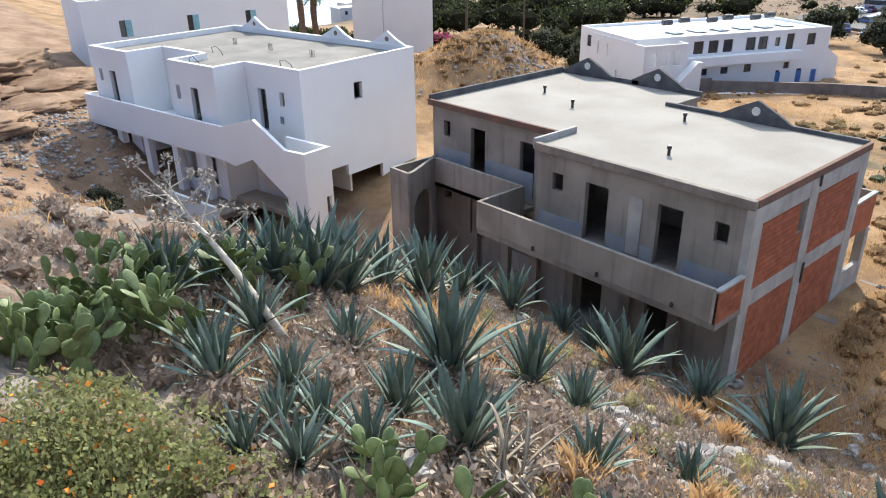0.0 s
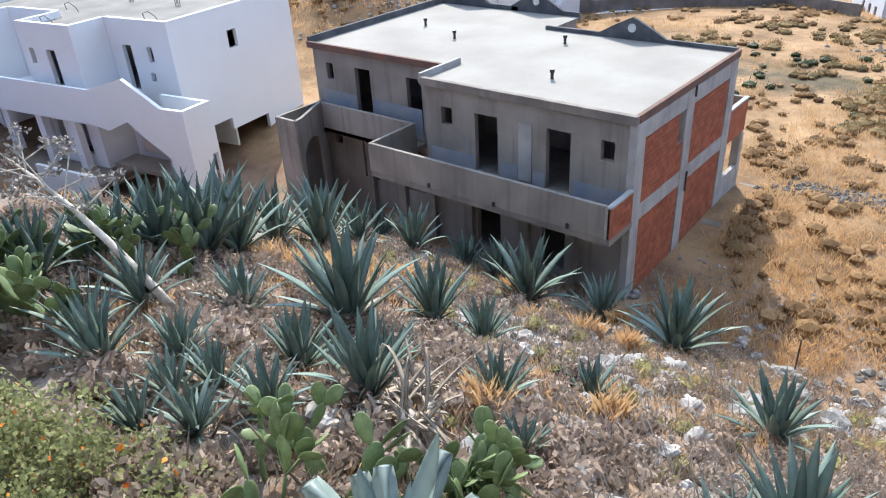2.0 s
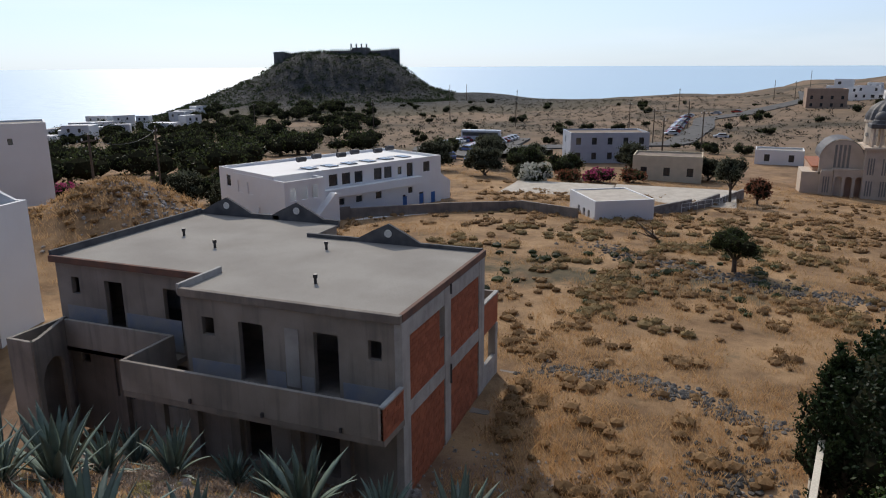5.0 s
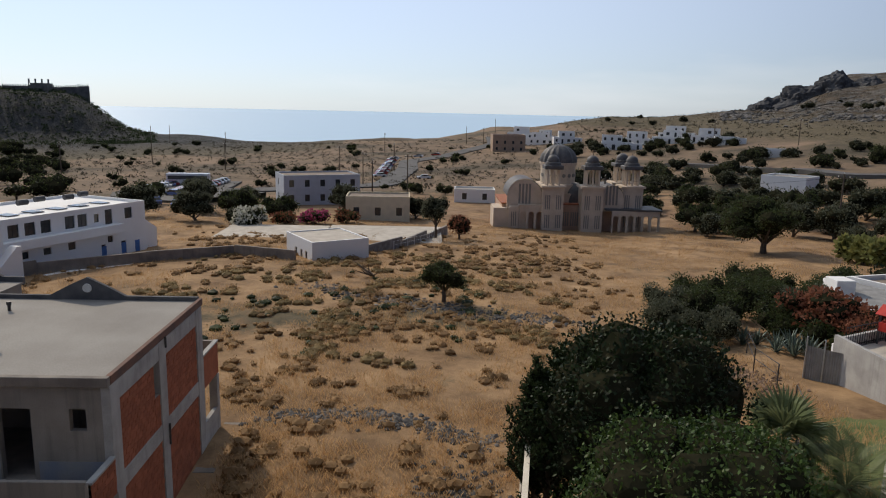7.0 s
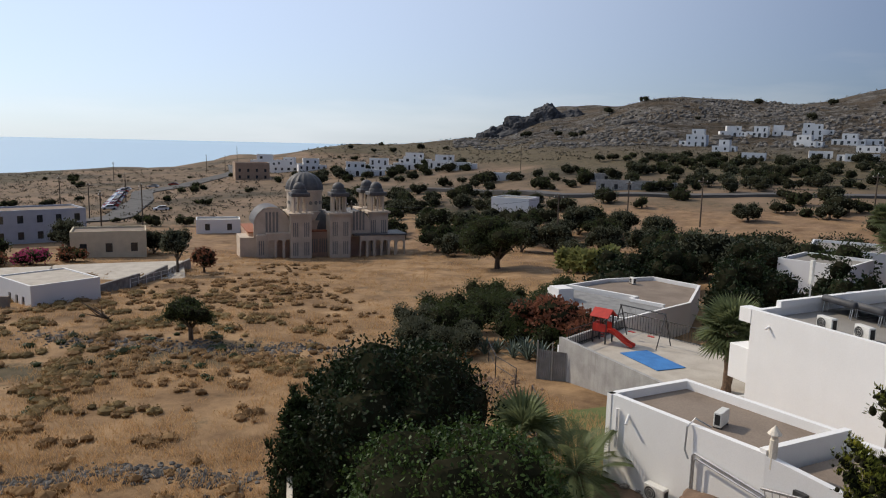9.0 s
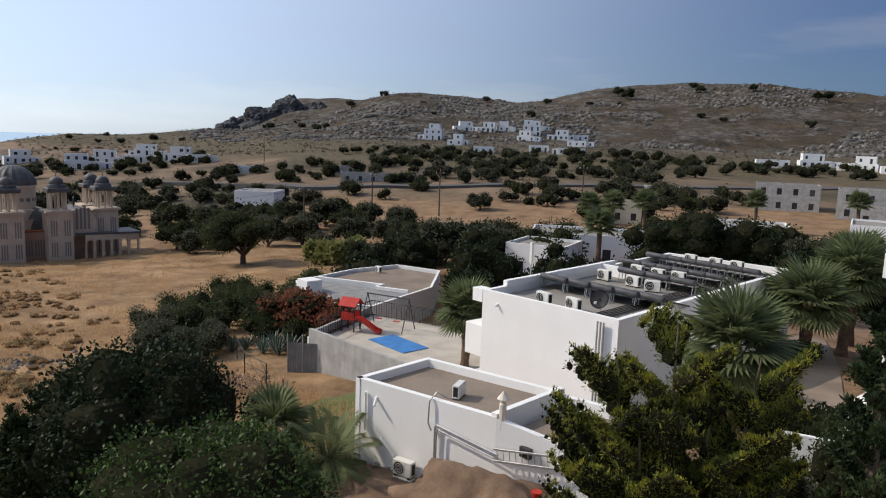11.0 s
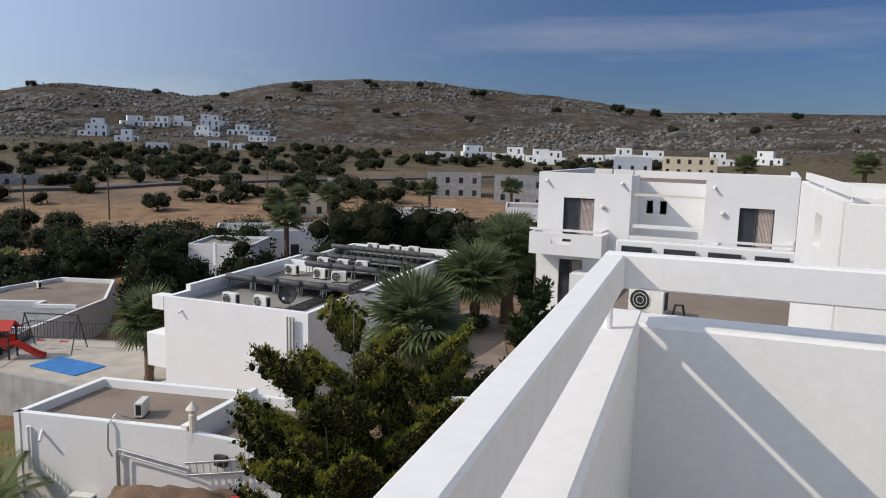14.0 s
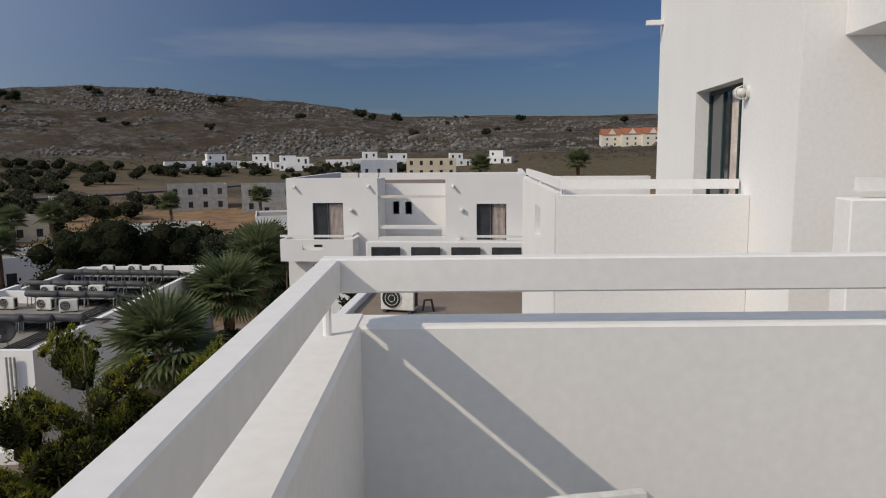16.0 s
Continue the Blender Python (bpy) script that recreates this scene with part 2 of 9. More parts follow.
CONIFER_D = leafy("dark_conifer_leaf", (0.018, 0.032, 0.014), (0.036, 0.055, 0.022), 0.6, 0.15, 0.4)
PALMLEAF = leafy("palm_frond", (0.085, 0.11, 0.05), (0.15, 0.175, 0.085), 0.5, 0.25, 0.3)
LANTANA = leafy("lantana_leaf", (0.075, 0.09, 0.03), (0.225, 0.232, 0.105), 0.6, 0.3, 0.4)
REED = leafy("reed_leaf", (0.14, 0.16, 0.05), (0.20, 0.20, 0.075), 0.6, 0.3, 0.3)
ORANGE = mat("orange_flower", (0.75, 0.14, 0.02), (0.65, 0.28, 0.04), 9, 0.7, 0.0, 20, rand=0.3)
MAGENTA = leafy("magenta_flower", (0.26, 0.035, 0.10), (0.36, 0.06, 0.14), 0.7, 0.3, 0.3)
RUST = leafy("rust_red_blossom", (0.13, 0.05, 0.03), (0.22, 0.085, 0.05), 0.7, 0.25, 0.3)
BLOSSOM = leafy("white_blossom", (0.55, 0.54, 0.48), (0.42, 0.42, 0.36), 0.8, 0.3, 0.3)
STRAW = leafy("dry_grass_blade", (0.37, 0.225, 0.112), (0.51, 0.335, 0.175), 0.8, 0.3, 0.3)
SCRUB = leafy("low_scrub_leaf", (0.175, 0.103, 0.050), (0.29, 0.18, 0.088), 0.8, 0.2, 0.4)
FIELDSCRUB = leafy("olive_scrub_leaf", (0.155, 0.112, 0.053), (0.25, 0.175, 0.082), 0.8, 0.2, 0.4)
SCRUB_Y = leafy("yellow_scrub_leaf", (0.23, 0.20, 0.08), (0.31, 0.27, 0.13), 0.8, 0.25, 0.3)
HILLSCRUB = mat("hill_scrub", (0.060, 0.054, 0.038), (0.10, 0.086, 0.06), 0.05, 0.95, 0.0, 4, rand=0.4)
EARTH = mat("brown_earth", (0.23, 0.15, 0.10), (0.13, 0.082, 0.056), 1.4, 0.95, 0.6, 14)
SHEETING = mat("grey_corrugated_sheet", (0.27, 0.27, 0.265), (0.20, 0.20, 0.20), 1.5, 0.6, 0.05, 30, metal=0.2)
COPING_D = mat("worn_brick_edge", (0.20, 0.105, 0.075), (0.13, 0.085, 0.07), 2.0, 0.92, 0.4, 30)
# limestone darkened to carry the shade and distance of the skyline peak
SHADED_CRAG = mat("shaded_crag_limestone", (0.085, 0.085, 0.088), (0.045, 0.045, 0.048), 0.06, 0.95, 0.6, 0.35)
HILLROCK = mat("hill_limestone", (0.20, 0.185, 0.168), (0.085, 0.078, 0.07), 0.12, 0.95, 0.4, 2.0, rand=0.25)
TURF = mat("lawn_turf", (0.075, 0.10, 0.03), (0.12, 0.135, 0.045), 0.8, 0.95, 0.3, 40)
CARPAINTS = [mat("car_paint", c, tuple(v * 0.9 for v in c), 2, 0.25, 0.0, 10, spec=0.6)
             for c in ((0.72, 0.72, 0.72), (0.42, 0.43, 0.45), (0.06, 0.065, 0.075), (0.07, 0.12, 0.30), (0.38, 0.05, 0.04))]
TYRE = mat("tyre_rubber", (0.025, 0.025, 0.025), (0.035, 0.035, 0.035), 5, 0.9, 0.1, 30)


# ---- mesh helpers ----
def part(name, bm, material, parent=None, label="", smooth=False, m=None):
    """Link a bmesh as one mesh object under a thing or part."""
    me = bpy.data.meshes.new(name)
    bm.to_mesh(me)
    bm.free()
    return piece(name, me, material, parent, label, smooth, m)


def piece(name, me, material, parent=None, label="", smooth=False, m=None):
    if not me.materials:
        me.materials.append(material)
    if smooth:
        me.shade_smooth()
    ob = new(name, me)
    if parent:
        ob.parent = parent
    if m:
        ob.matrix_basis = m
    if label:
        ob["label"] = label
    return ob


def thing(name, m, label, category, group="", kind=""):
    ob = new(name)
    ob.empty_display_size = 0.2
    ob.matrix_basis = m
    return tagged(ob, label, category, group, kind)


def box(bm, x0, y0, z0, x1, y1, z1):
    v = [bm.verts.new(p) for p in ((x0, y0, z0), (x1, y0, z0), (x1, y1, z0), (x0, y1, z0), (x0, y0, z1), (x1, y0, z1), (x1, y1, z1), (x0, y1, z1))]
    for f in ((0, 3, 2, 1), (4, 5, 6, 7), (0, 1, 5, 4), (1, 2, 6, 5), (2, 3, 7, 6), (3, 0, 4, 7)):
        bm.faces.new([v[i] for i in f])
    return bm


def boxes(*bs, bevel=0.0):
    bm = bmesh.new()
    for b in bs:
        box(bm, *b)
    if bevel:
        bmesh.ops.bevel(bm, geom=bm.edges[:], offset=bevel, segments=1, affect="EDGES")
    return bm


def prism(pts, z0, z1, bm=None):
    """A solid over a plan polygon (counter-clockwise)."""
    bm = bm or bmesh.new()
    lo = [bm.verts.new((x, y, z0)) for x, y in pts]
    hi = [bm.verts.new((x, y, z1)) for x, y in pts]
    bm.faces.new(lo[::-1])
    bm.faces.new(hi)
    for i in range(len(pts)):
        j = (i + 1) % len(pts)
        bm.faces.new((lo[i], lo[j], hi[j], hi[i]))
    return bm


def profile(pts, origin, along, depth, bm=None):
    """A solid whose outline (s, z) stands upright along a plan direction; depth goes to the left of it."""
    bm = bm or bmesh.new()
    ax, ay = along
    k = math.hypot(ax, ay)
    ax, ay = ax / k, ay / k
    fr = [bm.verts.new((origin[0] + ax * s, origin[1] + ay * s, z)) for s, z in pts]
    bk = [bm.verts.new((origin[0] + ax * s - ay * depth, origin[1] + ay * s + ax * depth, z)) for s, z in pts]
    bm.faces.new(fr)
    bm.faces.new(bk[::-1])
    for i in range(len(pts)):
        j = (i + 1) % len(pts)
        bm.faces.new((fr[j], fr[i], bk[i], bk[j]))
    bmesh.ops.recalc_face_normals(bm, faces=bm.faces[:])
    return bm


LAID = []


def wall(p0, p1, z0, z1, thick, holes=(), bm=None):
    """An upright wall from p0 to p1 with openings (s0, s1, z0, z1); its thickness lies to the left of the way."""
    bm = bm or bmesh.new()
    LAID.append(p0)
    z1 -= 0.003 * (len(LAID) % 2)
    dx, dy = p1[0] - p0[0], p1[1] - p0[1]
    n = math.hypot(dx, dy)
    dx, dy = dx / n, dy / n
    zs = sorted({z0, z1, *(min(max(v, z0), z1) for h in holes for v in h[2:])})
    for za, zb in zip(zs, zs[1:]):
        cut = sorted((h[0], h[1]) for h in holes if h[2] < (za + zb) / 2 < h[3])
        s, spans = 0.004, []
        for a, b in cut:
            if a > s:
                spans.append((s, a))
            s = max(s, b)
        if s < n:
            spans.append((s, n - 0.004))
        for a, b in spans:
            v = []
            for z in (za, zb):
                for q, t in ((a, 0), (b, 0), (b, thick), (a, thick)):
                    v.append(bm.verts.new((p0[0] + dx * q - dy * t, p0[1] + dy * q + dx * t, z)))
            for f in ((0, 3, 2, 1), (4, 5, 6, 7), (0, 1, 5, 4), (1, 2, 6, 5), (2, 3, 7, 6), (3, 0, 4, 7)):
                bm.faces.new([v[i] for i in f])
    if holes:
        bmesh.ops.remove_doubles(bm, verts=bm.verts[:], dist=0.0005)
    return bm


def tube(points, radii, sides=8, bm=None, cap=True):
    """A round limb along points."""
    bm = bm or bmesh.new()
    rings = []
    pts = [Vector(p) for p in points]
    for i, p in enumerate(pts):
        d = (pts[min(i + 1, len(pts) - 1)] - pts[max(i - 1, 0)]).normalized()
        a = d.orthogonal().normalized()
        if rings and abs(d.z) > 0.95:
            a = Vector((1, 0, 0)).cross(d).normalized()
        b = d.cross(a)
        r = radii[i] if not isinstance(radii, (int, float)) else radii
        rings.append([bm.verts.new(p + (a * math.cos(k) + b * math.sin(k)) * r) for k in (math.tau * j / sides for j in range(sides))])
    for q, w in zip(rings, rings[1:]):
        off = min(range(sides), key=lambda o: sum((q[j].co - w[(j + o) % sides].co).length for j in range(0, sides, 2)))
        for j in range(sides):
            bm.faces.new((q[j], q[(j + 1) % sides], w[(j + 1 + off) % sides], w[(j + off) % sides]))
    if cap:
        bm.faces.new(rings[0][::-1])
        bm.faces.new(rings[-1])
    return bm


def ball(r, sx=1, sy=1, sz=1, level=2, rough=0.0, seed=0, bm=None, at=(0, 0, 0)):
    bm = bm or bmesh.new()
    ret = bmesh.ops.create_icosphere(bm, subdivisions=level, radius=r)
    for v in ret["verts"]:
        k = 1 + rough * noise.noise(v.co * (1.7 / r) + Vector((seed * 7.3, seed * 3.1, seed)))
        v.co = Vector((v.co.x * sx * k + at[0], v.co.y * sy * k + at[1], v.co.z * sz * k + at[2]))
    return bm


def mesh_of(name, verts, faces):
    me = bpy.data.meshes.new(name)
    me.from_pydata(verts, [], faces)
    return me


# ---- lie of the land ----
DIST = (30, 60, 90, 130, 200, 300, 420, 520, 640, 800, 1200, 2000)
LAND = (  # bearing from +Y towards +X, then heights at the distances above
    (-60, (4, 6, 8, 10, 12, 14, 14, 14, 14, 14, 14, 14)),
    (0, (2, 4, 7, 9, 10, 10, 8, 4, -5, -20, -45, -60)),
    (30, (0.3, 0.6, -0.5, -3, -12, -26, -36, -38, -34, -34, -45, -60)),
    (45, (0, -1, -3, -5, -8, -12, -18, -24, -34, -34, -45, -60)),
    (55, (0, -1, -3, -5, -8, -10, -9, -8, -30, -34, -45, -60)),
    (70, (0, -1, -2.5, -4, -8, -9, -8, -8.5, -16, -34, -45, -60)),
    (80, (0, -1, -2.4, -5, -8, -9.5, -10.5, -11, -28, -34, -45, -60)),
    (90, (0, -1, -2.6, -5.5, -7.5, -8, -8, -7, -16, -34, -45, -60)),
    (97, (0, -1, -2.6, -6, -6, -6, -3, -0.5, -2, -20, -45, -60)),
    (105, (0.3, -1, -3, -6, -5, -2, 3, 7, 9.5, 0, -45, -60)),
    (115, (1, -0.8, -2.5, -5, -2, 3, 8, 13, 17, 12, -45, -60)),
    (120, (1.5, -0.8, -2, -4, 0, 5, 12, 20, 33, 55, 49.5, 44)),
    (128, (2, -0.8, -1, -3, 2, 7, 16, 36, 56, 50, 45, 40)),
    (136, (2, -0.3, 0, -2, 3, 8, 18, 34, 49, 45, 40.5, 36)),
    (145, (2, 1.5, 0, -1, 3, 7, 16, 38, 66, 66, 59.4, 52.8)),
    (153, (2, 1.5, 0, -1, 3, 6, 15, 38, 67, 70, 63, 56)),
    (163, (2, 1.5, 1, 0, 3, 6, 15, 32, 57, 62, 55.8, 49.6)),
    (174, (2, 2, 1, 1, 3, 6, 15, 28, 43, 52, 46.8, 41.6)),
    (185, (2, 2, 2, 2, 4, 8, 17, 27, 42, 50, 45, 40)),
    (200, (2, 3, 4, 6, 10, 16, 20, 27, 42, 50, 45, 40)),
    (300, (4, 6, 8, 10, 12, 14, 14, 14, 14, 14, 12.6, 11.2)),
)
SLOPE_X = (0, 4, 9, 14, 18, 19.5, 22)
SLOPE_Z = (9.0, 8.0, 5.6, 2.7, 0.3, -0.35, -0.3)

def ease(a, b, v):
    v = min(max((v - a) / (b - a), 0), 1)
    return v * v * (3 - 2 * v)

def land(x, y):
    d = math.hypot(x, y)
    a = math.degrees(math.atan2(x, y))
    if a < -60:
        a += 360
    for (a0, p), (a1, q) in zip(LAND, LAND[1:]):
        if a <= a1:
            break
    k = ease(a0, a1, a)
    z = float(np.interp(d, DIST, p)) * (1 - k) + float(np.interp(d, DIST, q)) * k
    # the castle rock
    u, v = (x - 459) * 0.469 - (y - 244) * 0.883, (x - 459) * 0.883 + (y - 244) * 0.469
    z += 27 * math.exp(-(((u + 2) / (50 if u > -2 else 52)) ** 4) - (v / 62) ** 4) + 7 * math.exp(-((u + 66) / 40) ** 2 - (v / 60) ** 2)
    # dry knoll between the two houses
    z += 6.2 * math.exp(-((x - 47) / 8.5) ** 2 - ((y - 46) / 7.5) ** 2)
    return z

def ground(x, y):
    """Height of the bare ground."""
    z = land(x, y)
    near = float(np.interp(x, SLOPE_X, SLOPE_Z))
    garden = float(np.interp(x, (0, 6, 12, 20, 30), (6.5, 4.6, 3.3, 2.9, 1.6)))
    near = near + (garden - near) * ease(-4, -12, y) + 0.0
    near = near + (float(np.interp(x, (-30, 0, 8, 12, 15, 20), (7, 4.2, 1.0, -1.1, -1.9, -2.1))) - near) * ease(16, 26, y)
    w = ease(22, 30, x) if y < 26 else ease(20, 30, max(x, y - 20))
    w = max(w, ease(40, 60, abs(y)))
    return near * (1 - w) + z * w


LATTICE = np.random.RandomState(7).rand(256, 256)


def vnoise(x, y):
    """Smooth value noise, 0 to 1."""
    x, y = np.asarray(x, float), np.asarray(y, float)
    i, j = np.floor(x).astype(int), np.floor(y).astype(int)
    u, v = x - i, y - j
    u, v = u * u * (3 - 2 * u), v * v * (3 - 2 * v)
    g = lambda a, b: LATTICE[a & 255, b & 255]
    return (g(i, j) * (1 - u) + g(i + 1, j) * u) * (1 - v) + (g(i, j + 1) * (1 - u) + g(i + 1, j + 1) * u) * v


def fbm(x, y, octaves=4):
    s, a, k = 0, 0.5, 1
    for o in range(octaves):
        s, a, k = s + a * (vnoise(np.asarray(x) * k + 17 * o, np.asarray(y) * k - 9 * o) - 0.5), a / 2, k * 2.03
    return s


def relief(x, y):
    """Ground height with its unevenness; arrays."""
    d = np.hypot(x, y)
    z = GROUND(x, y)
    rough = np.interp(d, (0, 8, 20, 60, 150, 300, 420, 600, 1000), (0.5, 0.55, 0.35, 0.5, 0.9, 2.0, 6.0, 9.0, 9.0))
    out = z + rough * fbm(x / np.interp(d, (0, 30, 150, 400), (3.0, 9, 30, 55)), y / np.interp(d, (0, 30, 150, 400), (3.0, 9, 30, 55)), 5)
    slope = np.clip((20 - x) / 4, 0, 1) * np.clip((24 - y) / 6, 0, 1) * np.clip((y + 9) / 4, 0, 1)
    crag = np.abs(fbm(x * 0.55 + 3, y * 0.55, 4))
    return out + slope * (0.35 - crag * 1.6)


GROUND = np.vectorize(ground, otypes=[float])


def gz(x, y):
    return float(relief(np.array([x], float), np.array([y], float))[0])


def land_sheet():
    rs, r = [0.01], 0.01
    while r < 4900:
        r += max(0.22, r * 0.023)
        rs.append(r)
    rs = np.array(rs)
    az = np.linspace(0, math.tau, 520, endpoint=False)
    R, A = np.meshgrid(rs, az, indexing="ij")
    X, Y = R * np.sin(A), R * np.cos(A) - 2
    Z = relief(X.ravel(), Y.ravel())
    n, m = R.shape
    verts = np.stack([X.ravel(), Y.ravel(), Z], 1)
    i, j = np.meshgrid(np.arange(n - 1), np.arange(m), indexing="ij")
    a, b = (i * m + j).ravel(), (i * m + (j + 1) % m).ravel()
    faces = np.stack([a, b, b + m, a + m], 1)[:, ::-1]
    me = mesh_of("ground", verts.tolist(), faces.tolist())
    x, y = verts[:, 0], verts[:, 1]
    d = np.hypot(x, y)
    grass = np.clip((x - 22) / 4, 0, 1) * np.clip((150 - d) / 30, 0, 1) * np.clip((y + 60) / 20, 0.55, 1)
    grass = np.maximum(grass, 0.45 * (d > 130))
    grass = np.where(Z > 12, grass * 0.35, grass)
    rock = np.clip((22 - x) / 4, 0, 1) * np.clip((26 - y) / 6, 0, 1) * np.clip((y + 10) / 4, 0, 1) * 0.52
    rock = np.maximum(rock, np.clip((Z - 10) / 16, 0, 1) * 0.56)
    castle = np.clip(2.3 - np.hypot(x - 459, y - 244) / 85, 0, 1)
    green = np.clip(1 - np.abs(x - 52 + 0.1 * y) / 16, 0, 1) * np.clip((y + 18) / 10, 0, 1) * np.clip((25 - y) / 10, 0, 1) * 0.62
    green = np.maximum(green, np.clip((d - 140) / 60, 0, 1) * np.where(Z > 12, 0.74, 0.8))
    green = np.maximum(green, castle)
    green = np.maximum(green, np.clip((x - 22) / 6, 0, 1) * 0.4)
    col = np.stack([grass, rock, green, np.ones_like(x)], 1).astype(np.float32)
    at = me.color_attributes.new("cover", "FLOAT_COLOR", "POINT")
    at.data.foreach_set("color", col.ravel())
    hill = np.clip((Z - 9) / 8, 0, 1) * np.clip((d - 240) / 80, 0, 1) * (castle < 0.05)
    plain = np.clip((d - 150) / 60, 0, 1) * np.clip((8 - Z) / 6, 0, 1) * (castle < 0.05)
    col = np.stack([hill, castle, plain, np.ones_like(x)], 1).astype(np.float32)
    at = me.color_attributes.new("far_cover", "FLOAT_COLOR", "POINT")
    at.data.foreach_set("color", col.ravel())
    me.shade_smooth()
    return me


def ground_material():
    m = bpy.data.materials.new("dry_hill_ground")
    m.use_nodes = True
    n, l = m.node_tree.nodes, m.node_tree.links
    b = n["Principled BSDF"]
    b.inputs["Roughness"].default_value, b.inputs["Specular IOR Level"].default_value = 0.95, 0.15
    tc = n.new("ShaderNodeTexCoord")
    att = n.new("ShaderNodeVertexColor")
    att.layer_name = "cover"
    sep = n.new("ShaderNodeSeparateColor")
    l.new(att.outputs["Color"], sep.inputs["Color"])

    def tex(scale, detail=6, rough=0.6):
        t = n.new("ShaderNodeTexNoise")
        t.inputs["Scale"].default_value, t.inputs["Detail"].default_value, t.inputs["Roughness"].default_value = scale, detail, rough
        l.new(tc.outputs["Object"], t.inputs["Vector"])
        return t.outputs["Fac"]

    def ramp(fac, c0, c1, p0=0.35, p1=0.65):
        r = n.new("ShaderNodeValToRGB")
        r.color_ramp.elements[0].position, r.color_ramp.elements[1].position = p0, p1
        r.color_ramp.elements[0].color, r.color_ramp.elements[1].color = (*c0, 1), (*c1, 1)
        l.new(fac, r.inputs["Fac"])
        return r.outputs["Color"]

    def mix(f, a, c):
        x = n.new("ShaderNodeMix")
        x.data_type = "RGBA"
        l.new(f, x.inputs["Factor"])
        l.new(a, x.inputs["A"])
        l.new(c, x.inputs["B"])
        return x.outputs["Result"]

    def patch(weight, fac, lo, hi):
        """weight pushed through a noise, so that edges are ragged."""
        a = n.new("ShaderNodeMath")
        a.operation = "ADD"
        l.new(weight, a.inputs[0])
        l.new(fac, a.inputs[1])
        r = n.new("ShaderNodeMapRange")
        r.inputs["From Min"].default_value, r.inputs["From Max"].default_value = lo, hi
        r.clamp = True
        l.new(a.outputs["Value"], r.inputs["Value"])
        return r.outputs["Result"]

    soil = ramp(tex(0.35, 10, 0.7), (0.15, 0.085, 0.052), (0.31, 0.21, 0.14))
    straw = ramp(tex(0.22, 10, 0.7), (0.14, 0.082, 0.044), (0.41, 0.262, 0.142), 0.34, 0.66)
    stone = ramp(tex(0.9, 12, 0.75), (0.10, 0.088, 0.077), (0.34, 0.31, 0.28), 0.36, 0.62)
    brush = ramp(tex(0.5, 8), (0.07, 0.06, 0.036), (0.15, 0.115, 0.07))
    c = mix(patch(sep.outputs["Red"], tex(0.13, 8, 0.7), 0.75, 1.15), soil, straw)
    c = mix(patch(sep.outputs["Green"], tex(0.8, 10, 0.78), 0.95, 1.12), c, stone)
    c = mix(patch(sep.outputs["Blue"], tex(0.28, 10, 0.75), 0.98, 1.12), c, brush)
    far = n.new("ShaderNodeVertexColor")
    far.layer_name = "far_cover"
    fs = n.new("ShaderNodeSeparateColor")
    l.new(far.outputs["Color"], fs.inputs["Color"])
    # coastal plain: bands of dry earth and grey scrub
    band = ramp(tex(0.018, 12, 0.72), (0.075, 0.062, 0.042), (0.24, 0.165, 0.11), 0.4, 0.6)
    c = mix(patch(fs.outputs["Blue"], tex(0.05, 4), 0.9, 1.2), c, band)
    # stony hill: brown heath with grey limestone breaking through
    heath = ramp(tex(0.03, 12, 0.75), (0.042, 0.034, 0.024), (0.118, 0.086, 0.056), 0.38, 0.62)
    slab = ramp(tex(0.16, 10, 0.8), (0.045, 0.041, 0.037), (0.25, 0.232, 0.21), 0.42, 0.6)
    heath = mix(ramp(tex(0.035, 14, 0.86), (0, 0, 0), (0.9, 0.9, 0.9), 0.475, 0.545), heath, slab)
    c = mix(fs.outputs["Red"], c, heath)
    # castle rock: its backlit dark and haze blue are put into the colour
    backlit_cliff = ramp(tex(0.06, 12, 0.75), (0.030, 0.034, 0.034), (0.078, 0.080, 0.082), 0.35, 0.65)
    c = mix(fs.outputs["Green"], c, backlit_cliff)
    l.new(c, b.inputs["Base Color"])
    wide = n.new("ShaderNodeBump")
    wide.inputs["Distance"].default_value = 3.5
    ws = n.new("ShaderNodeMath")
    ws.operation = "MAXIMUM"
    l.new(fs.outputs["Red"], ws.inputs[0])
    l.new(fs.outputs["Green"], ws.inputs[1])
    l.new(ws.outputs["Value"], wide.inputs["Strength"])
    l.new(tex(0.10, 12, 0.75), wide.inputs["Height"])
    bp = n.new("ShaderNodeBump")
    bp.inputs["Strength"].default_value, bp.inputs["Distance"].default_value = 0.7, 0.12
    l.new(wide.outputs["Normal"], bp.inputs["Normal"])
    l.new(tex(3.0, 12, 0.7), bp.inputs["Height"])
    l.new(bp.outputs["Normal"], b.inputs["Normal"])
    return m


GROUND_MAT = ground_material()
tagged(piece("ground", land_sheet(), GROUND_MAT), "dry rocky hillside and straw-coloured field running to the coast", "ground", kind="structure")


def sea_sheet():
    bm = bmesh.new()
    rings = []
    for r in (300, 450, 650, 900, 1300, 1900, 2800, 3800, 4900):
        rings.append([bm.verts.new((r * math.sin(a), r * math.cos(a), -25)) for a in (math.radians(k) for k in range(-30, 135, 5))])
    for q, w in zip(rings, rings[1:]):
        for j in range(len(q) - 1):
            bm.faces.new((q[j], w[j], w[j + 1], q[j + 1]))
    bmesh.ops.recalc_face_normals(bm, faces=bm.faces[:])
    for f in bm.faces:
        if f.normal.z < 0:
            f.normal_flip()
    return bm


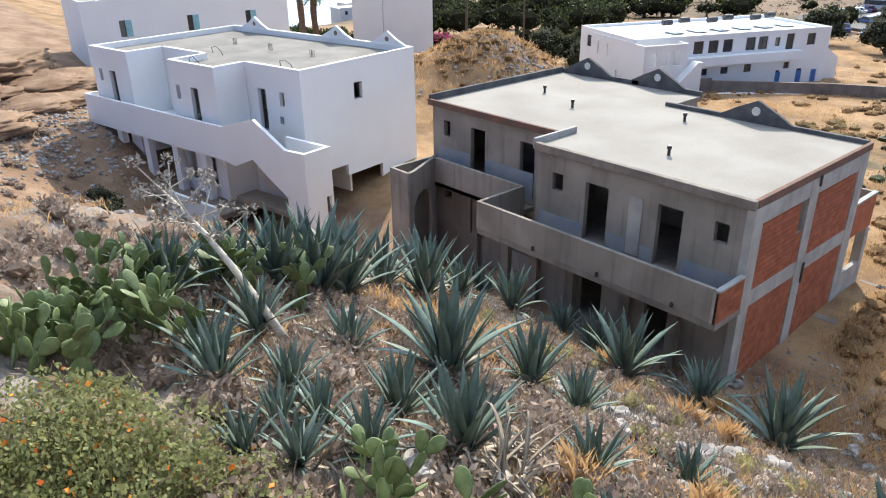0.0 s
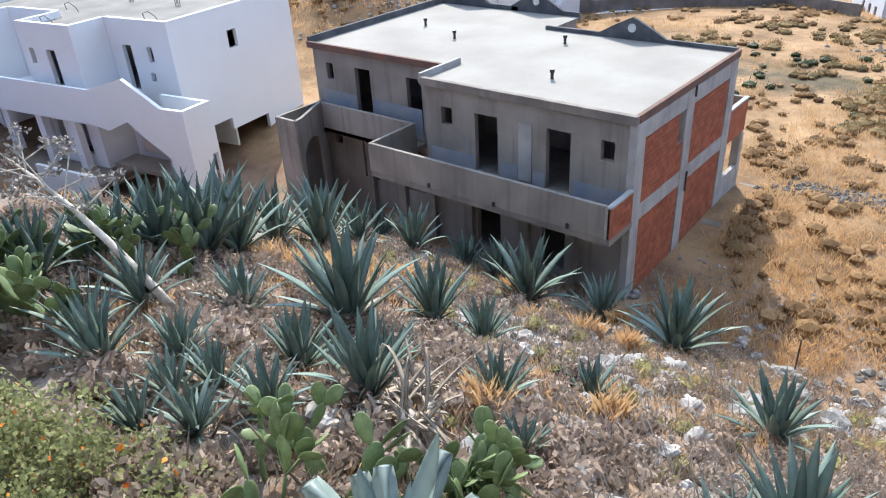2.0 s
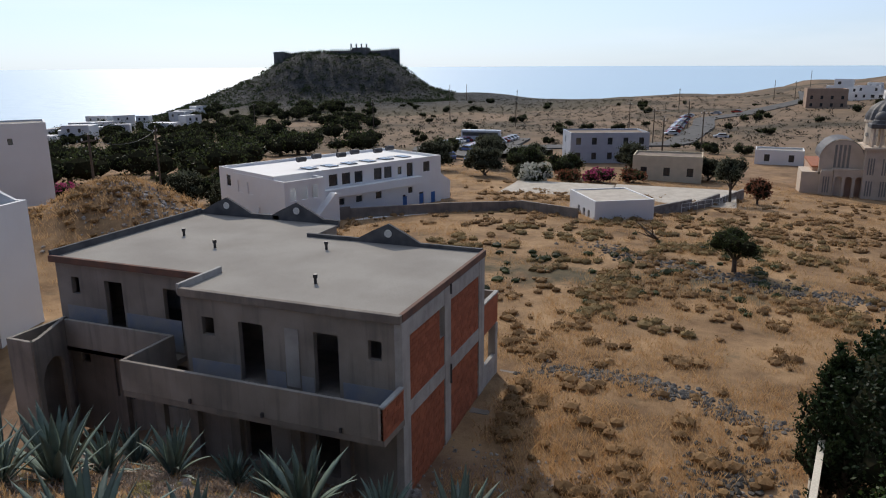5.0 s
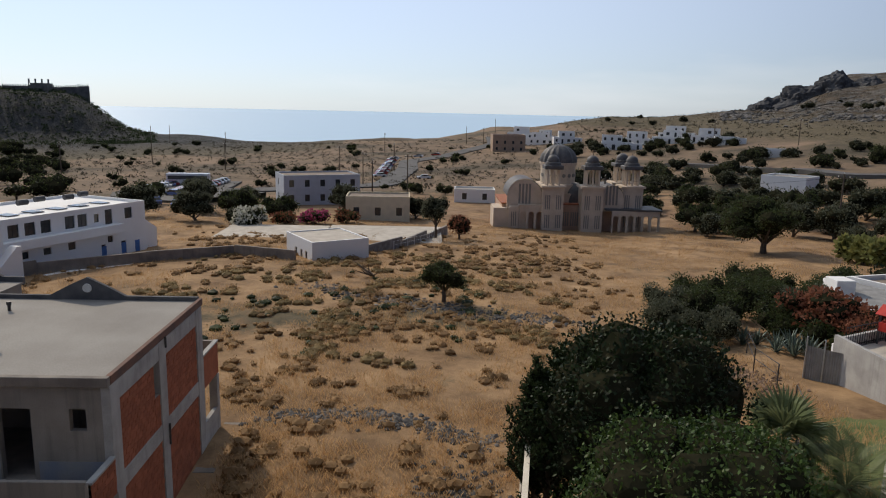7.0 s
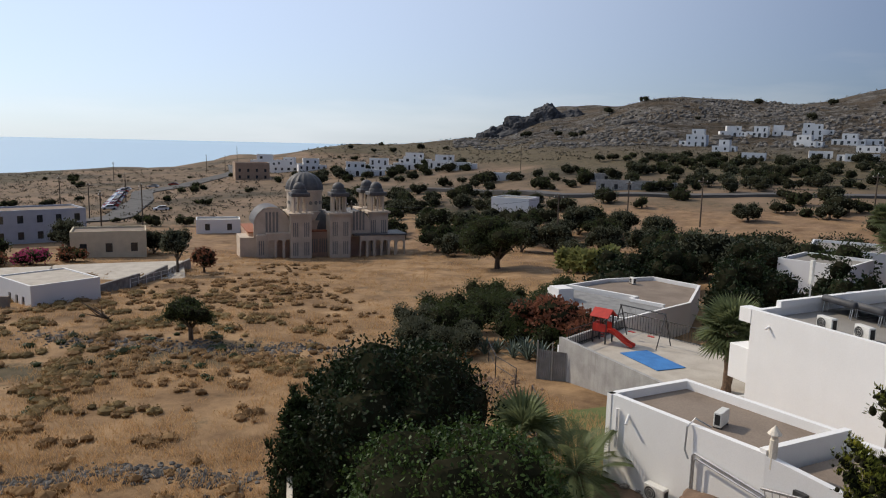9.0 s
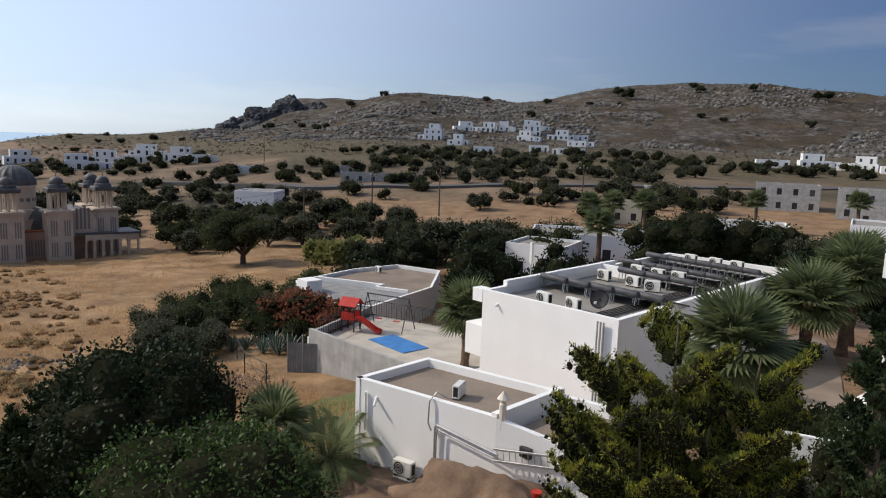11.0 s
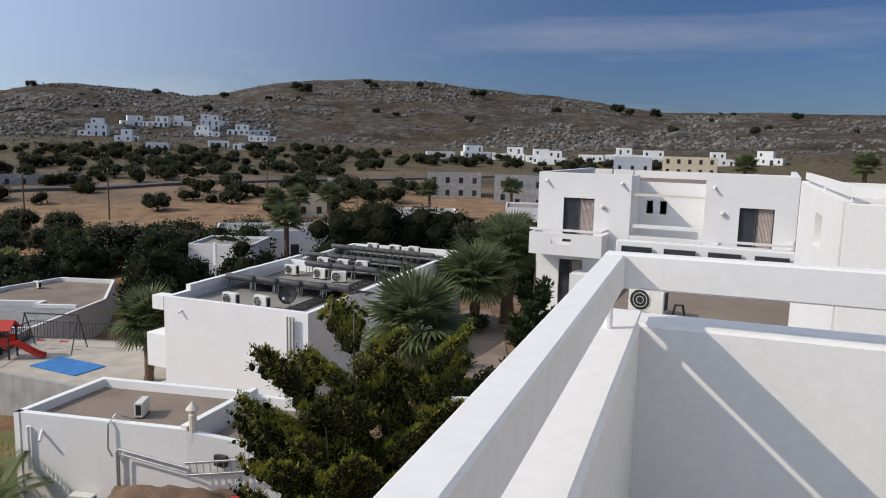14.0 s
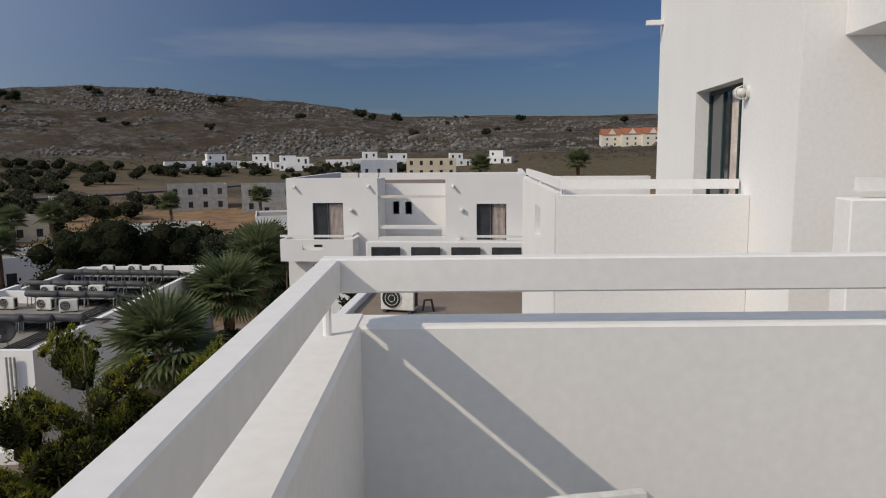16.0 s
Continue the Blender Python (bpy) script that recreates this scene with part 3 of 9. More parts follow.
# near-black colour that paints the shade deep inside leaf crowns
CORE_SHADE = mat("crown_core_shade", (0.016, 0.018, 0.010), (0.028, 0.026, 0.016), 3, 1.0, 0.0, 8, spec=0.0)
SEA = bpy.data.materials.new("haze_paled_sea")
SEA.use_nodes = True
_n, _l = SEA.node_tree.nodes, SEA.node_tree.links
_b = _n["Principled BSDF"]
# base colour kept pale: sun glare and aerial haze are painted into it
_b.inputs["Base Color"].default_value, _b.inputs["Roughness"].default_value = (0.40, 0.58, 0.72, 1), 0.45
_w = _n.new("ShaderNodeTexNoise")
_w.inputs["Scale"].default_value, _w.inputs["Detail"].default_value = 0.05, 8
_c = _n.new("ShaderNodeTexCoord")
_l.new(_c.outputs["Object"], _w.inputs["Vector"])
_p = _n.new("ShaderNodeBump")
_p.inputs["Strength"].default_value, _p.inputs["Distance"].default_value = 0.5, 2.0
_l.new(_w.outputs["Fac"], _p.inputs["Height"])
_l.new(_p.outputs["Normal"], _b.inputs["Normal"])
tagged(part("sea", sea_sheet(), SEA), "pale blue sea reaching the hazy horizon", "sea", kind="structure")


# ---- the unfinished concrete and brick house ----
def brick_panel(host, x0, x1, z0, z1, y, single, name="brick_infill"):
    """Hollow bricks in running bond, set in mortar, in the plane y, facing -Y."""
    back = part(name, boxes((x0, y + 0.03, z0, x1, y + 0.2, z1)), MORTAR, host, "red hollow brick infill")
    bw, bh, j = 0.33, 0.195, 0.014
    me = {}
    row, z, loose = 0, z0, bmesh.new()
    while z < z1 - 0.05:
        h = min(bh, z1 - z) - j
        x = x0 - (bw / 2 if row % 2 else 0)
        while x < x1 - 0.02:
            a, b = max(x, x0), min(x + bw, x1) - j
            if b - a > 0.05:
                key = (round(b - a, 2), round(h, 2))
                if single:
                    if key not in me:
                        q = boxes((0, 0, 0, b - a, 0.15, h), bevel=0.008)
                        me[key] = bpy.data.meshes.new("brick")
                        q.to_mesh(me[key])
                        q.free()
                    piece("brick", me[key], BRICK, back, m=pose(a, y + random.uniform(-0.004, 0.006), z))
                else:
                    o = random.uniform(-0.004, 0.006)
                    box(loose, a, y + o, z, b, y + 0.1, z + h)
            x += bw
        z, row = z + bh, row + 1
    if not single:
        tagged(part("brickwork", loose, BRICK, back), kind="stuff")
    else:
        loose.free()
    return back


def unfinished_house():
    h = thing("unfinished_house", pose(20.4, 7.5, 0), "unfinished two-storey house of raw concrete frame and red brick infill", "house")
    add = lambda name, bm, m=CONCRETE, label="": part(name, bm, m, h, label)
    up = [(7.6, 8.1, 4.78, 5.48), (5.5, 6.46, 3.2, 5.48), (2.4, 3.43, 3.2, 5.48), (0.8, 1.33, 4.78, 5.48)]
    low = [(7.3, 7.8, 1.75, 2.25), (5.4, 6.5, 0, 2.3), (2.4, 3.5, 0, 2.3), (0.8, 1.33, 1.7, 2.2)]
    add("front_wall", wall((0, 8.8), (0, 0.0), -1.6, 6.32, 0.22, up + low), RENDER, "stained grey rendered wall with empty openings")
    rec = [(0.8, 1.25, 4.85, 5.6), (2.65, 3.6, 3.2, 5.6), (5.75, 6.6, 3.2, 5.6)]
    recl = [(2.65, 3.6, 0.3, 2.3), (5.4, 6.6, 0.3, 2.3), (0.8, 1.3, 1.7, 2.3)]
    add("front_wall", wall((1.9, 17.2), (1.9, 8.8), -1.6, 6.32, 0.22, rec + recl), RENDER, "stained grey rendered wall with empty openings")
    add("return_wall", wall((1.9, 8.8), (0, 8.8), -1.6, 6.32, 0.22), RENDER)
    add("back_wall", wall((8.8, 0), (8.8, 8.8), -1.6, 6.32, 0.22, [(2, 3, 3.2, 5.4), (5, 6.5, 3.2, 5.4)]), RENDER)
    add("back_wall", wall((11.6, 8.8), (11.6, 17.2), -1.6, 6.32, 0.22, [(2, 3, 3.2, 5.4)]), RENDER)
    add("side_wall", wall((11.6, 17.2), (1.9, 17.2), -1.6, 6.32, 0.22), RENDER)
    add("return_wall", wall((8.8, 8.8), (11.6, 8.8), -1.6, 6.32, 0.22), RENDER)
    add("inner_wall", wall((3.6, 8.6), (3.6, 0.3), 0, 6.0, 0.12), RENDER)
    add("inner_wall", wall((5.6, 17.0), (5.6, 9.0), 0, 6.0, 0.12), RENDER)
    add("floor_slab", prism([(0.23, 0.23), (8.57, 0.23), (8.57, 8.8), (11.37, 8.8), (11.37, 16.97), (2.13, 16.97), (2.13, 8.8), (0.23, 8.8)], 2.95, 3.18))
    add("floor_slab", prism([(0.23, 0.23), (8.57, 0.23), (8.57, 8.8), (11.37, 8.8), (11.37, 16.97), (2.13, 16.97), (2.13, 8.8), (0.23, 8.8)], -0.2, 0.0))
    add("roof_slab", prism([(0.1, 0.06), (8.9, 0.06), (8.9, 8.75), (11.7, 8.75), (11.7, 17.3), (1.85, 17.3), (1.85, 8.9), (-0.05, 8.9)], 6.3, 6.38), SCREED, "flat roof of pale cement screed")
    # coping courses
    add("coping", boxes((-0.12, -0.04, 6.2, 0.1, 8.9, 6.5), bevel=0.012), CONCRETE, "rough brick coping course")
    add("coping", boxes((0.1, -0.06, 6.22, 9.0, 0.1, 6.5), bevel=0.012), COPING_D, "worn brick coping course")
    add("coping", boxes((1.7, 9.05, 6.22, 1.86, 17.35, 6.5), bevel=0.012), COPING_D, "worn brick coping course")
    add("parapet", boxes((-0.02, 8.9, 6.2, 2.5, 9.04, 6.62), bevel=0.01), CONCRETE_L)
    add("parapet", boxes((1.86, 17.3, 6.2, 11.75, 17.45, 6.68), bevel=0.01), CONCRETE_D, "dark weathered parapet")
    gab = lambda y0, y1, apex, z: [(y0, 6.24), (y1, 6.24), (y1, z), (apex + 1.55, z), (apex + 0.85, z + 0.38), (apex, z + 0.78), (apex - 0.85, z + 0.38), (apex - 1.55, z), (y0, z)]
    g = add("gable_parapet", profile(gab(0.1, 8.9, 4.6, 6.55), (9.06, 0), (0, 1), 0.16), CONCRETE_D, "dark parapet with a stepped gable and round vent")
    g2 = add("gable_parapet", profile(gab(12.3, 17.45, 15.6, 6.6), (11.86, 0), (0, 1), 0.16), CONCRETE_D, "dark parapet with a stepped gable and round vent")
    g3 = add("gable_parapet", profile(gab(8.75, 12.7, 11.2, 6.6), (11.86, 0), (0, 1), 0.16), CONCRETE_D, "dark parapet with a stepped gable and round vent")
    for host, x, y, z in ((g, 8.89, 4.6, 6.88), (g2, 11.69, 15.6, 6.94), (g3, 11.69, 11.2, 6.94)):
        ring = bmesh.new()
        tor = []
        for a in range(16):
            t = math.tau * a / 16
            tor.append([ring.verts.new((x + dx, y + math.cos(t) * r, z + math.sin(t) * r)) for dx, r in ((0, 0.13), (0, 0.19), (-0.04, 0.18), (-0.04, 0.14))])
        for q, w in zip(tor, tor[1:] + tor[:1]):
            for k in range(4):
                ring.faces.new((q[k], q[(k + 1) % 4], w[(k + 1) % 4], w[k]))
        part("round_vent", ring, PLASTIC_W, host, "pale round vent ring")
        part("vent_eye", tube([(x - 0.015, y, z), (x + 0.02, y, z)], 0.13, 12), PLASTIC_W, host)
    # frame of the brick flank
    for x0, x1 in ((-0.02, 0.62), (3.95, 4.6), (8.1, 8.82)):
        add("column", boxes((x0, -0.06, -1.6, x1, 0.22, 6.22), bevel=0.012), CONCRETE_L, "pale concrete column")
    for z0, z1 in ((2.6, 3.18), (5.58, 6.2)):
        for a, b in ((0.62, 3.95), (4.6, 8.1)):
            add("beam", boxes((a, -0.045, z0, b, 0.2, z1), bevel=0.012), CONCRETE_L, "pale concrete beam")
    brick_panel(h, 0.62, 3.5, 3.18, 5.58, -0.02, True)
    brick_panel(h, 4.6, 8.1, 3.18, 5.58, -0.02, True)
    brick_panel(h, 3.5, 3.95, 3.18, 4.35, -0.02, False)
    brick_panel(h, 0.62, 3.95, -1.18, 2.6, -0.02, False)
    brick_panel(h, 4.6, 8.1, -1.18, 2.6, -0.02, False)
    # balcony along the front
    add("balcony_slab", boxes((-1.6, -0.1, 2.6, 0.0, 10.5, 2.82)), CONCRETE)
    add("balcony_parapet", boxes((-1.6, 0.1, 2.82, -1.45, 10.55, 4.0), bevel=0.012), RENDER, "grey cement parapet with drain spouts")
    add("balcony_parapet", boxes((-1.45, 10.4, 2.6, 1.15, 10.55, 4.0), bevel=0.012), RENDER, "grey cement end of the balcony")
    brick_panel(h, -1.6, -0.02, 2.82, 3.92, -0.09, False, "balcony_end")
    add("coping", boxes((-1.61, -0.11, 3.92, 0.0, 0.08, 4.0), bevel=0.01), CONCRETE_L)
    for y in (1.4, 4.4, 7.4):
        add("drain_spout", boxes((-1.69, y, 2.86, -1.59, y + 0.08, 3.02)), METAL_D, "dark drain spout")
    # stair porch: a solid parapet, a pier that stands forward and an arch between them
    add("porch_parapet", boxes((1.0, 10.56, 2.6, 1.15, 16.1, 4.0), bevel=0.012), RENDER, "grey cement parapet of the stair landing")
    arch = [(0, -1.6), (0.3, -1.6), (0.3, 1.9), (0.62, 2.45), (1.1, 2.66), (1.5, 2.5), (1.66, 2.2), (1.66, -1.6), (2.0, -1.6), (2.0, 4.0), (0.45, 3.72), (0, 3.72)]
    add("porch_wall", profile(arch, (-0.9, 15.72), (1.95, 0.42), 0.16), RENDER, "grey porch wall with a pointed arch")
    add("porch_pier", boxes((-0.95, 15.76, -1.6, -0.79, 17.1, 3.72), bevel=0.012), RENDER, "grey cement pier of the porch")
    add("porch_wall", boxes((-0.78, 16.95, -1.6, 1.9, 17.1, 3.72), bevel=0.012), RENDER)
    add("porch_floor", boxes((1.0, 10.56, 2.6, 1.9, 16.9, 2.8)), CONCRETE)
    add("porch_floor", boxes((-0.78, 16.3, 2.5, 1.0, 16.9, 2.7)), CONCRETE)
    for y in (2.1, 4.1, 6.7, 8.6, 10.2):
        add("pillar", boxes((-0.25, y - 0.2, -1.6, 0.0, y + 0.2, 2.6)), CONCRETE)
    for y in (12.2, 14.0):
        add("pillar", boxes((1.65, y - 0.16, -1.6, 1.9, y + 0.16, 2.6)), CONCRETE)
    # rear balcony
    add("rear_balcony", boxes((8.8, -0.05, 2.55, 10.9, 0.1, 3.98), bevel=0.01), BRICK, "red brick end of the rear balcony")
    add("coping", boxes((8.8, -0.07, 3.98, 10.95, 0.12, 4.06)), CONCRETE_L)
    add("balcony_slab", boxes((8.8, 0.1, 2.5, 10.95, 8.6, 2.75)), CONCRETE)
    add("balcony_parapet", boxes((10.8, 0.12, 2.75, 10.95, 8.6, 4.04)), RENDER)
    add("pillar", boxes((10.6, -0.05, -0.8, 10.95, 0.3, 2.5)), CONCRETE_L)
    add("low_wall", boxes((8.8, -0.04, -0.8, 10.6, 0.14, 1.0)), CONCRETE_L)
    add("footing", boxes((6.6, -1.0, -1.6, 11.4, -0.065, -0.1), bevel=0.05), CONCRETE, "concrete footing")
    add("niche_panel", boxes((-0.03, 3.9, 3.3, 0.0, 4.45, 5.5)), CONCRETE_L, "paler cement patch")
    for y0, y1 in ((0.05, 2.2), (3.35, 3.85), (4.5, 5.3), (6.45, 8.6)):
        add("dado", boxes((-0.008, y0, 2.85, 0.0, y1, 3.75 + random.random() * 0.12)), DADO, "worn pale blue paint")
    for y0, y1 in ((10.65, 13.5), (14.6, 16.8)):
        add("dado", boxes((1.892, y0, 2.9, 1.9, y1, 4.3)), DADO, "worn pale blue paint")
    for x, y in ((2.45, 4.6), (7.1, 6.8), (5.65, 11.7), (7.05, 14.6)):
        add("roof_pipe", tube([(x, y, 6.28), (x, y, 6.6), (x, y, 6.62), (x, y, 6.75)], [0.06, 0.06, 0.09, 0.09], 10), METAL_D, "dark vent pipe stub")
        add("pipe_collar", tube([(x, y, 6.29), (x, y, 6.38)], [0.16, 0.08], 10), CONCRETE_L)
    add("drain_pipe", tube([(4.45, -0.12, 3.0), (4.45, -0.12, 2.2)], 0.04, 8), METAL_D)
    add("drain_pipe", tube([(4.45, -0.12, 6.3), (4.45, -0.12, 5.9)], 0.04, 8), METAL_D)
    return h


DADO = mat("worn_blue_paint", (0.22, 0.25, 0.31), (0.30, 0.30, 0.30), 1.3, 0.9, 0.2, 30)
unfinished_house()


# ---- windows and doors that several houses share ----
def window(host, p, along, w, hgt, z, frame_mat=FRAME_D, name="window", leaf=2, curtain=False, depth=0.12):
    """A glazed window set into an opening: p is its lower left corner in plan, along its direction; it sits depth inside."""
    ax, ay = along
    k = math.hypot(ax, ay)
    ax, ay = ax / k, ay / k
    m = Matrix(((ax, -ay, 0, p[0] - ay * depth), (ay, ax, 0, p[1] + ax * depth), (0, 0, 1, z), (0, 0, 0, 1)))
    f = 0.05
    bm = boxes((0, 0, 0, w, 0.05, f), (0, 0, hgt - f, w, 0.05, hgt), (0, 0, f, f, 0.05, hgt - f), (w - f, 0, f, w, 0.05, hgt - f))
    for i in range(1, leaf):
        box(bm, w * i / leaf - f / 2, 0.002, f, w * i / leaf + f / 2, 0.048, hgt - f)
    win = part(name, bm, frame_mat, host, m=m)
    part("pane", boxes((f, 0.02, f, w * 0.45 if curtain else w - f, 0.028, hgt - f)), GLASS, win)
    if curtain:
        bm = bmesh.new()
        n = 26
        vs = [(bm.verts.new((w * (0.45 + 0.53 * i / n), 0.06 - 0.045 * (i % 2) - 0.06, f)), bm.verts.new((w * (0.45 + 0.53 * i / n), 0.06 - 0.045 * (i % 2) - 0.06, hgt - f))) for i in range(n + 1)]
        for a, b in zip(vs, vs[1:]):
            bm.faces.new((a[0], b[0], b[1], a[1]))
        part("curtain", bm, CURTAIN, win, "pale pleated curtain", m=pose(0, 0.075, 0))
    return win


def plain_house(name, m, w, d, hgt, label, front=(), left=(), right=(), wall_mat=WHITE, roof_mat=SCREED_D, parapet=0.35, group="", category="house", frame_mat=FRAME_D, back=()):
    """A flat-roofed block: local x along the front (facing -Y), y to the back. Openings are (x0, x1, z0, z1) on each side."""
    h = thing(name, m, label, category, group)
    sides = (((0, 0), (w, 0), front), ((w, 0), (w, d), right), ((w, d), (0, d), back), ((0, d), (0, 0), left))
    for a, b, holes in sides:
        part("wall", wall(a, b, -1.5, hgt, 0.2, holes), wall_mat, h)
        n = math.hypot(b[0] - a[0], b[1] - a[1])
        ux, uy = (b[0] - a[0]) / n, (b[1] - a[1]) / n
        for s0, s1, z0, z1 in holes:
            window(h, (a[0] + ux * s0, a[1] + uy * s0), (ux, uy), s1 - s0, z1 - z0, z0, frame_mat, "door" if z1 - z0 > 1.8 else "window", 2 if s1 - s0 > 0.7 else 1)
    part("roof", boxes((0.2, 0.2, hgt - parapet - 0.15, w - 0.2, d - 0.2, hgt - parapet)), roof_mat, h, "flat screed roof")
    return h


# ---- the white house under work ----
def white_house():
    h = thing("white_house", pose(20.6, 33.2, 0, 0, 0, 100), "new white-rendered two-storey house with empty window openings", "house")
    # local x runs along the front, local -y is depth towards the back
    def P(u, v):
        return (u, -v)
    add = lambda name, bm, m=WHITE, label="": part(name, bm, m, h, label)
    zb, zt, th = -3.2, 7.0, 0.24
    def run(a, b, holes=(), z0=zb, z1=zt, m=WHITE, name="wall"):
        return add(name, wall(P(*a), P(*b), z0, z1, th, holes), m)
    F1, F2, F3 = -0.55, -2.7, -0.15
    op = lambda s0, s1, z0, z1: (s0, s1, z0, z1)
    # front steps in and out
    run((4.7, F1), (0, F1), [op(2.85, 3.25, 4.8, 5.6), op(0.95, 1.65, 3.2, 5.6), op(2.7, 3.05, 3.75, 4.2)])
    run((4.7, F2), (4.7, F1))
    run((9.2, F2), (4.7, F2), [op(0.55, 0.95, 4.75, 5.6), op(2.0, 2.75, 3.2, 5.6), op(0.6, 1.5, -0.2, 2.0), op(2.6, 3.5, -0.2, 2.0)])
    run((9.2, F3), (9.2, F2))
    run((13.7, F3), (9.2, F3))
    run((13.7, F2), (13.7, F3))
    run((18.2, F2), (13.7, F2), [op(0.7, 1.1, 4.8, 5.6), op(2.0, 2.75, 3.2, 5.6), op(0.7, 1.5, -0.2, 2.1), op(2.4, 3.3, -0.2, 2.1)])
    run((18.2, 9.0), (18.2, F2))
    run((0, 9.0), (18.2, 9.0))
    run((0, F1), (0, 9.0), [op(4.05, 4.75, 4.65, 5.65), op(0.5, 3.2, zb, 0.9), op(3.2, 6.2, zb, 0.2)])
    # dark wall added behind the lower openings to paint their shade
    add("inner_wall", wall(P(2.6, 8.6), P(2.6, F1 + 0.4), zb, 2.8, 0.15), CONCRETE_D)
    plan = [P(0.2, F1 + 0.2), P(4.9, F1 + 0.2), P(4.9, F2 + 0.2), P(9.0, F2 + 0.2), P(9.0, F3 + 0.2), P(13.9, F3 + 0.2), P(13.9, F2 + 0.2), P(18.0, F2 + 0.2), P(18.0, 8.8), P(0.2, 8.8)]
    add("roof", prism(plan[::-1], 6.45, 6.62), SCREED_G, "flat roof of pale grey screed")
    add("floor_slab", prism(plan[::-1], 2.9, 3.1), WHITE)
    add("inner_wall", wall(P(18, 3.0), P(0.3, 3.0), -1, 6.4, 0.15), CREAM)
    for apex in (2.1, 6.8, 15.5):
        prof = [(apex - 1.5, 7.0), (apex - 0.7, 7.35), (apex, 7.8), (apex + 0.7, 7.35), (apex + 1.5, 7.0)]
        g = add("gable_parapet", profile(prof, P(0, 8.8), (1, 0), -0.2), WHITE, "white stepped gable with a round hole")
        part("round_vent", tube([P(apex, 8.78) + (7.3,), P(apex, 8.84) + (7.3,)], 0.16, 12), SCREED_D, g)
    # balcony band and stair
    V = -3.35
    band = [(3.5, 2.05), (18.5, 2.0), (18.5, 3.95), (3.5, 4.0)]
    add("balcony_parapet", profile(band, P(0, V), (1, 0), 0.18), WHITE, "white solid balcony parapet with drain spouts")
    add("balcony_parapet", boxes((18.3, 2.65, 1.95, 18.5, 3.35, 3.95)), WHITE)
    add("balcony_slab", boxes((3.5, 0.2, 2.6, 18.4, 3.35, 2.9)), WHITE)
    stair = [(-3.3, -3.2), (-0.6, -3.2), (-0.6, -0.3), (0.2, 0.2), (2.6, -0.1), (2.6, 1.1), (1.9, 2.0), (0.9, 2.55), (-0.1, 1.9), (-1.7, 1.05), (-1.7, 0.4), (-1.9, 0.4), (-1.9, 3.55), (0.5, 4.85), (3.5, 4.0), (3.5, 2.05), (2.75, 2.05), (2.75, -3.2), (3.6, -3.2)]
    cover = [(-3.3, -3.2), (-1.7, -3.2), (-1.7, 1.0), (-0.1, 1.9), (0.95, 2.6), (2.6, 1.9), (3.5, 2.05), (3.5, 4.0), (0.6, 4.85), (-1.75, 3.6), (-3.3, 3.65)]
    add("stair_wall", profile(cover, P(0, V), (1, 0), 0.2), WHITE, "white raking stair wall with a pointed arch")
    add("stair_flank", wall(P(-3.3, V), P(-3.3, -1.75), -3.2, 3.65, 0.2, [(1.1, 1.45, -3.2, 1.0)]), WHITE)
    add("stair_flank", wall(P(-3.1, -1.75), P(0, -1.75), 0.9, 3.65, 0.2), WHITE)
    add("stair_pier", boxes((-0.25, 0.7, -3.2, 0.0, 1.75, 3.2)), WHITE)
    add("stair_floor", boxes((-3.1, 1.78, -0.4, 3.4, 3.2, -0.15)), SCREED_D)
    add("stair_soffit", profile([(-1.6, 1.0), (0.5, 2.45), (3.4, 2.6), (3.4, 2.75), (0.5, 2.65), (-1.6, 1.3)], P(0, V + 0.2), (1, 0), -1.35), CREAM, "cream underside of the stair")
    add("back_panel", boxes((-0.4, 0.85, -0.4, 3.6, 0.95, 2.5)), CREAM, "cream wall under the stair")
    for i in range(9):
        add("stair_step", boxes((-1.6 + i * 0.28, 1.96, 1.3 + i * 0.18, -1.3 + i * 0.28, 3.14, 1.48 + i * 0.18)), SCREED_D)
    for u in (6.0, 8.9, 12.1, 15.2, 17.4):
        add("pillar", boxes((u - 0.28, 2.9, -3.2, u + 0.28, 3.32, 2.05), bevel=0.01), WHITE, "white square pillar")
    for a, b in ((3.2, 8.2), (12.9, 19.6)):
        add("terrace_wall", boxes((a, 4.6, -3.2, b, 4.8, -0.35), bevel=0.015), WHITE, "white low terrace wall")
    add("terrace_wall", boxes((19.4, 2.6, -3.2, 19.6, 4.6, -0.35)), WHITE)
    add("terrace_floor", boxes((3.2, 0.2, -1.2, 19.4, 4.6, -0.9)), SCREED_D)
    for u in (5.0, 9.3, 13.6, 1.6):
        add("drain_spout", boxes((u, 3.34, 2.5, u + 0.08, 3.46, 2.68)), METAL_D, "dark drain spout")
    for u, v in ((12.2, 4.6), (8.2, 4.4), (4.0, 4.2)):
        for i in range(4):
            add("rebar_stub", tube([(u + 0.12 * i, -v, 6.6), (u + 0.12 * i + random.uniform(-0.03, 0.03), -v, 7.05)], 0.02, 5), METAL_D, "rusty reinforcing bar")
    for u, v in ((10.7, 1.6), (3.2, 0.9), (8.6, -1.5)):
        add("conduit", tube([(u, -v, 6.6), (u + 0.1, -v, 6.95), (u - 0.5, -v + 0.1, 7.1), (u - 1.1, -v + 0.2, 6.9), (u - 1.3, -v + 0.2, 6.62)], 0.025, 5), METAL_D, "curved black conduit")
    return h


white_house()


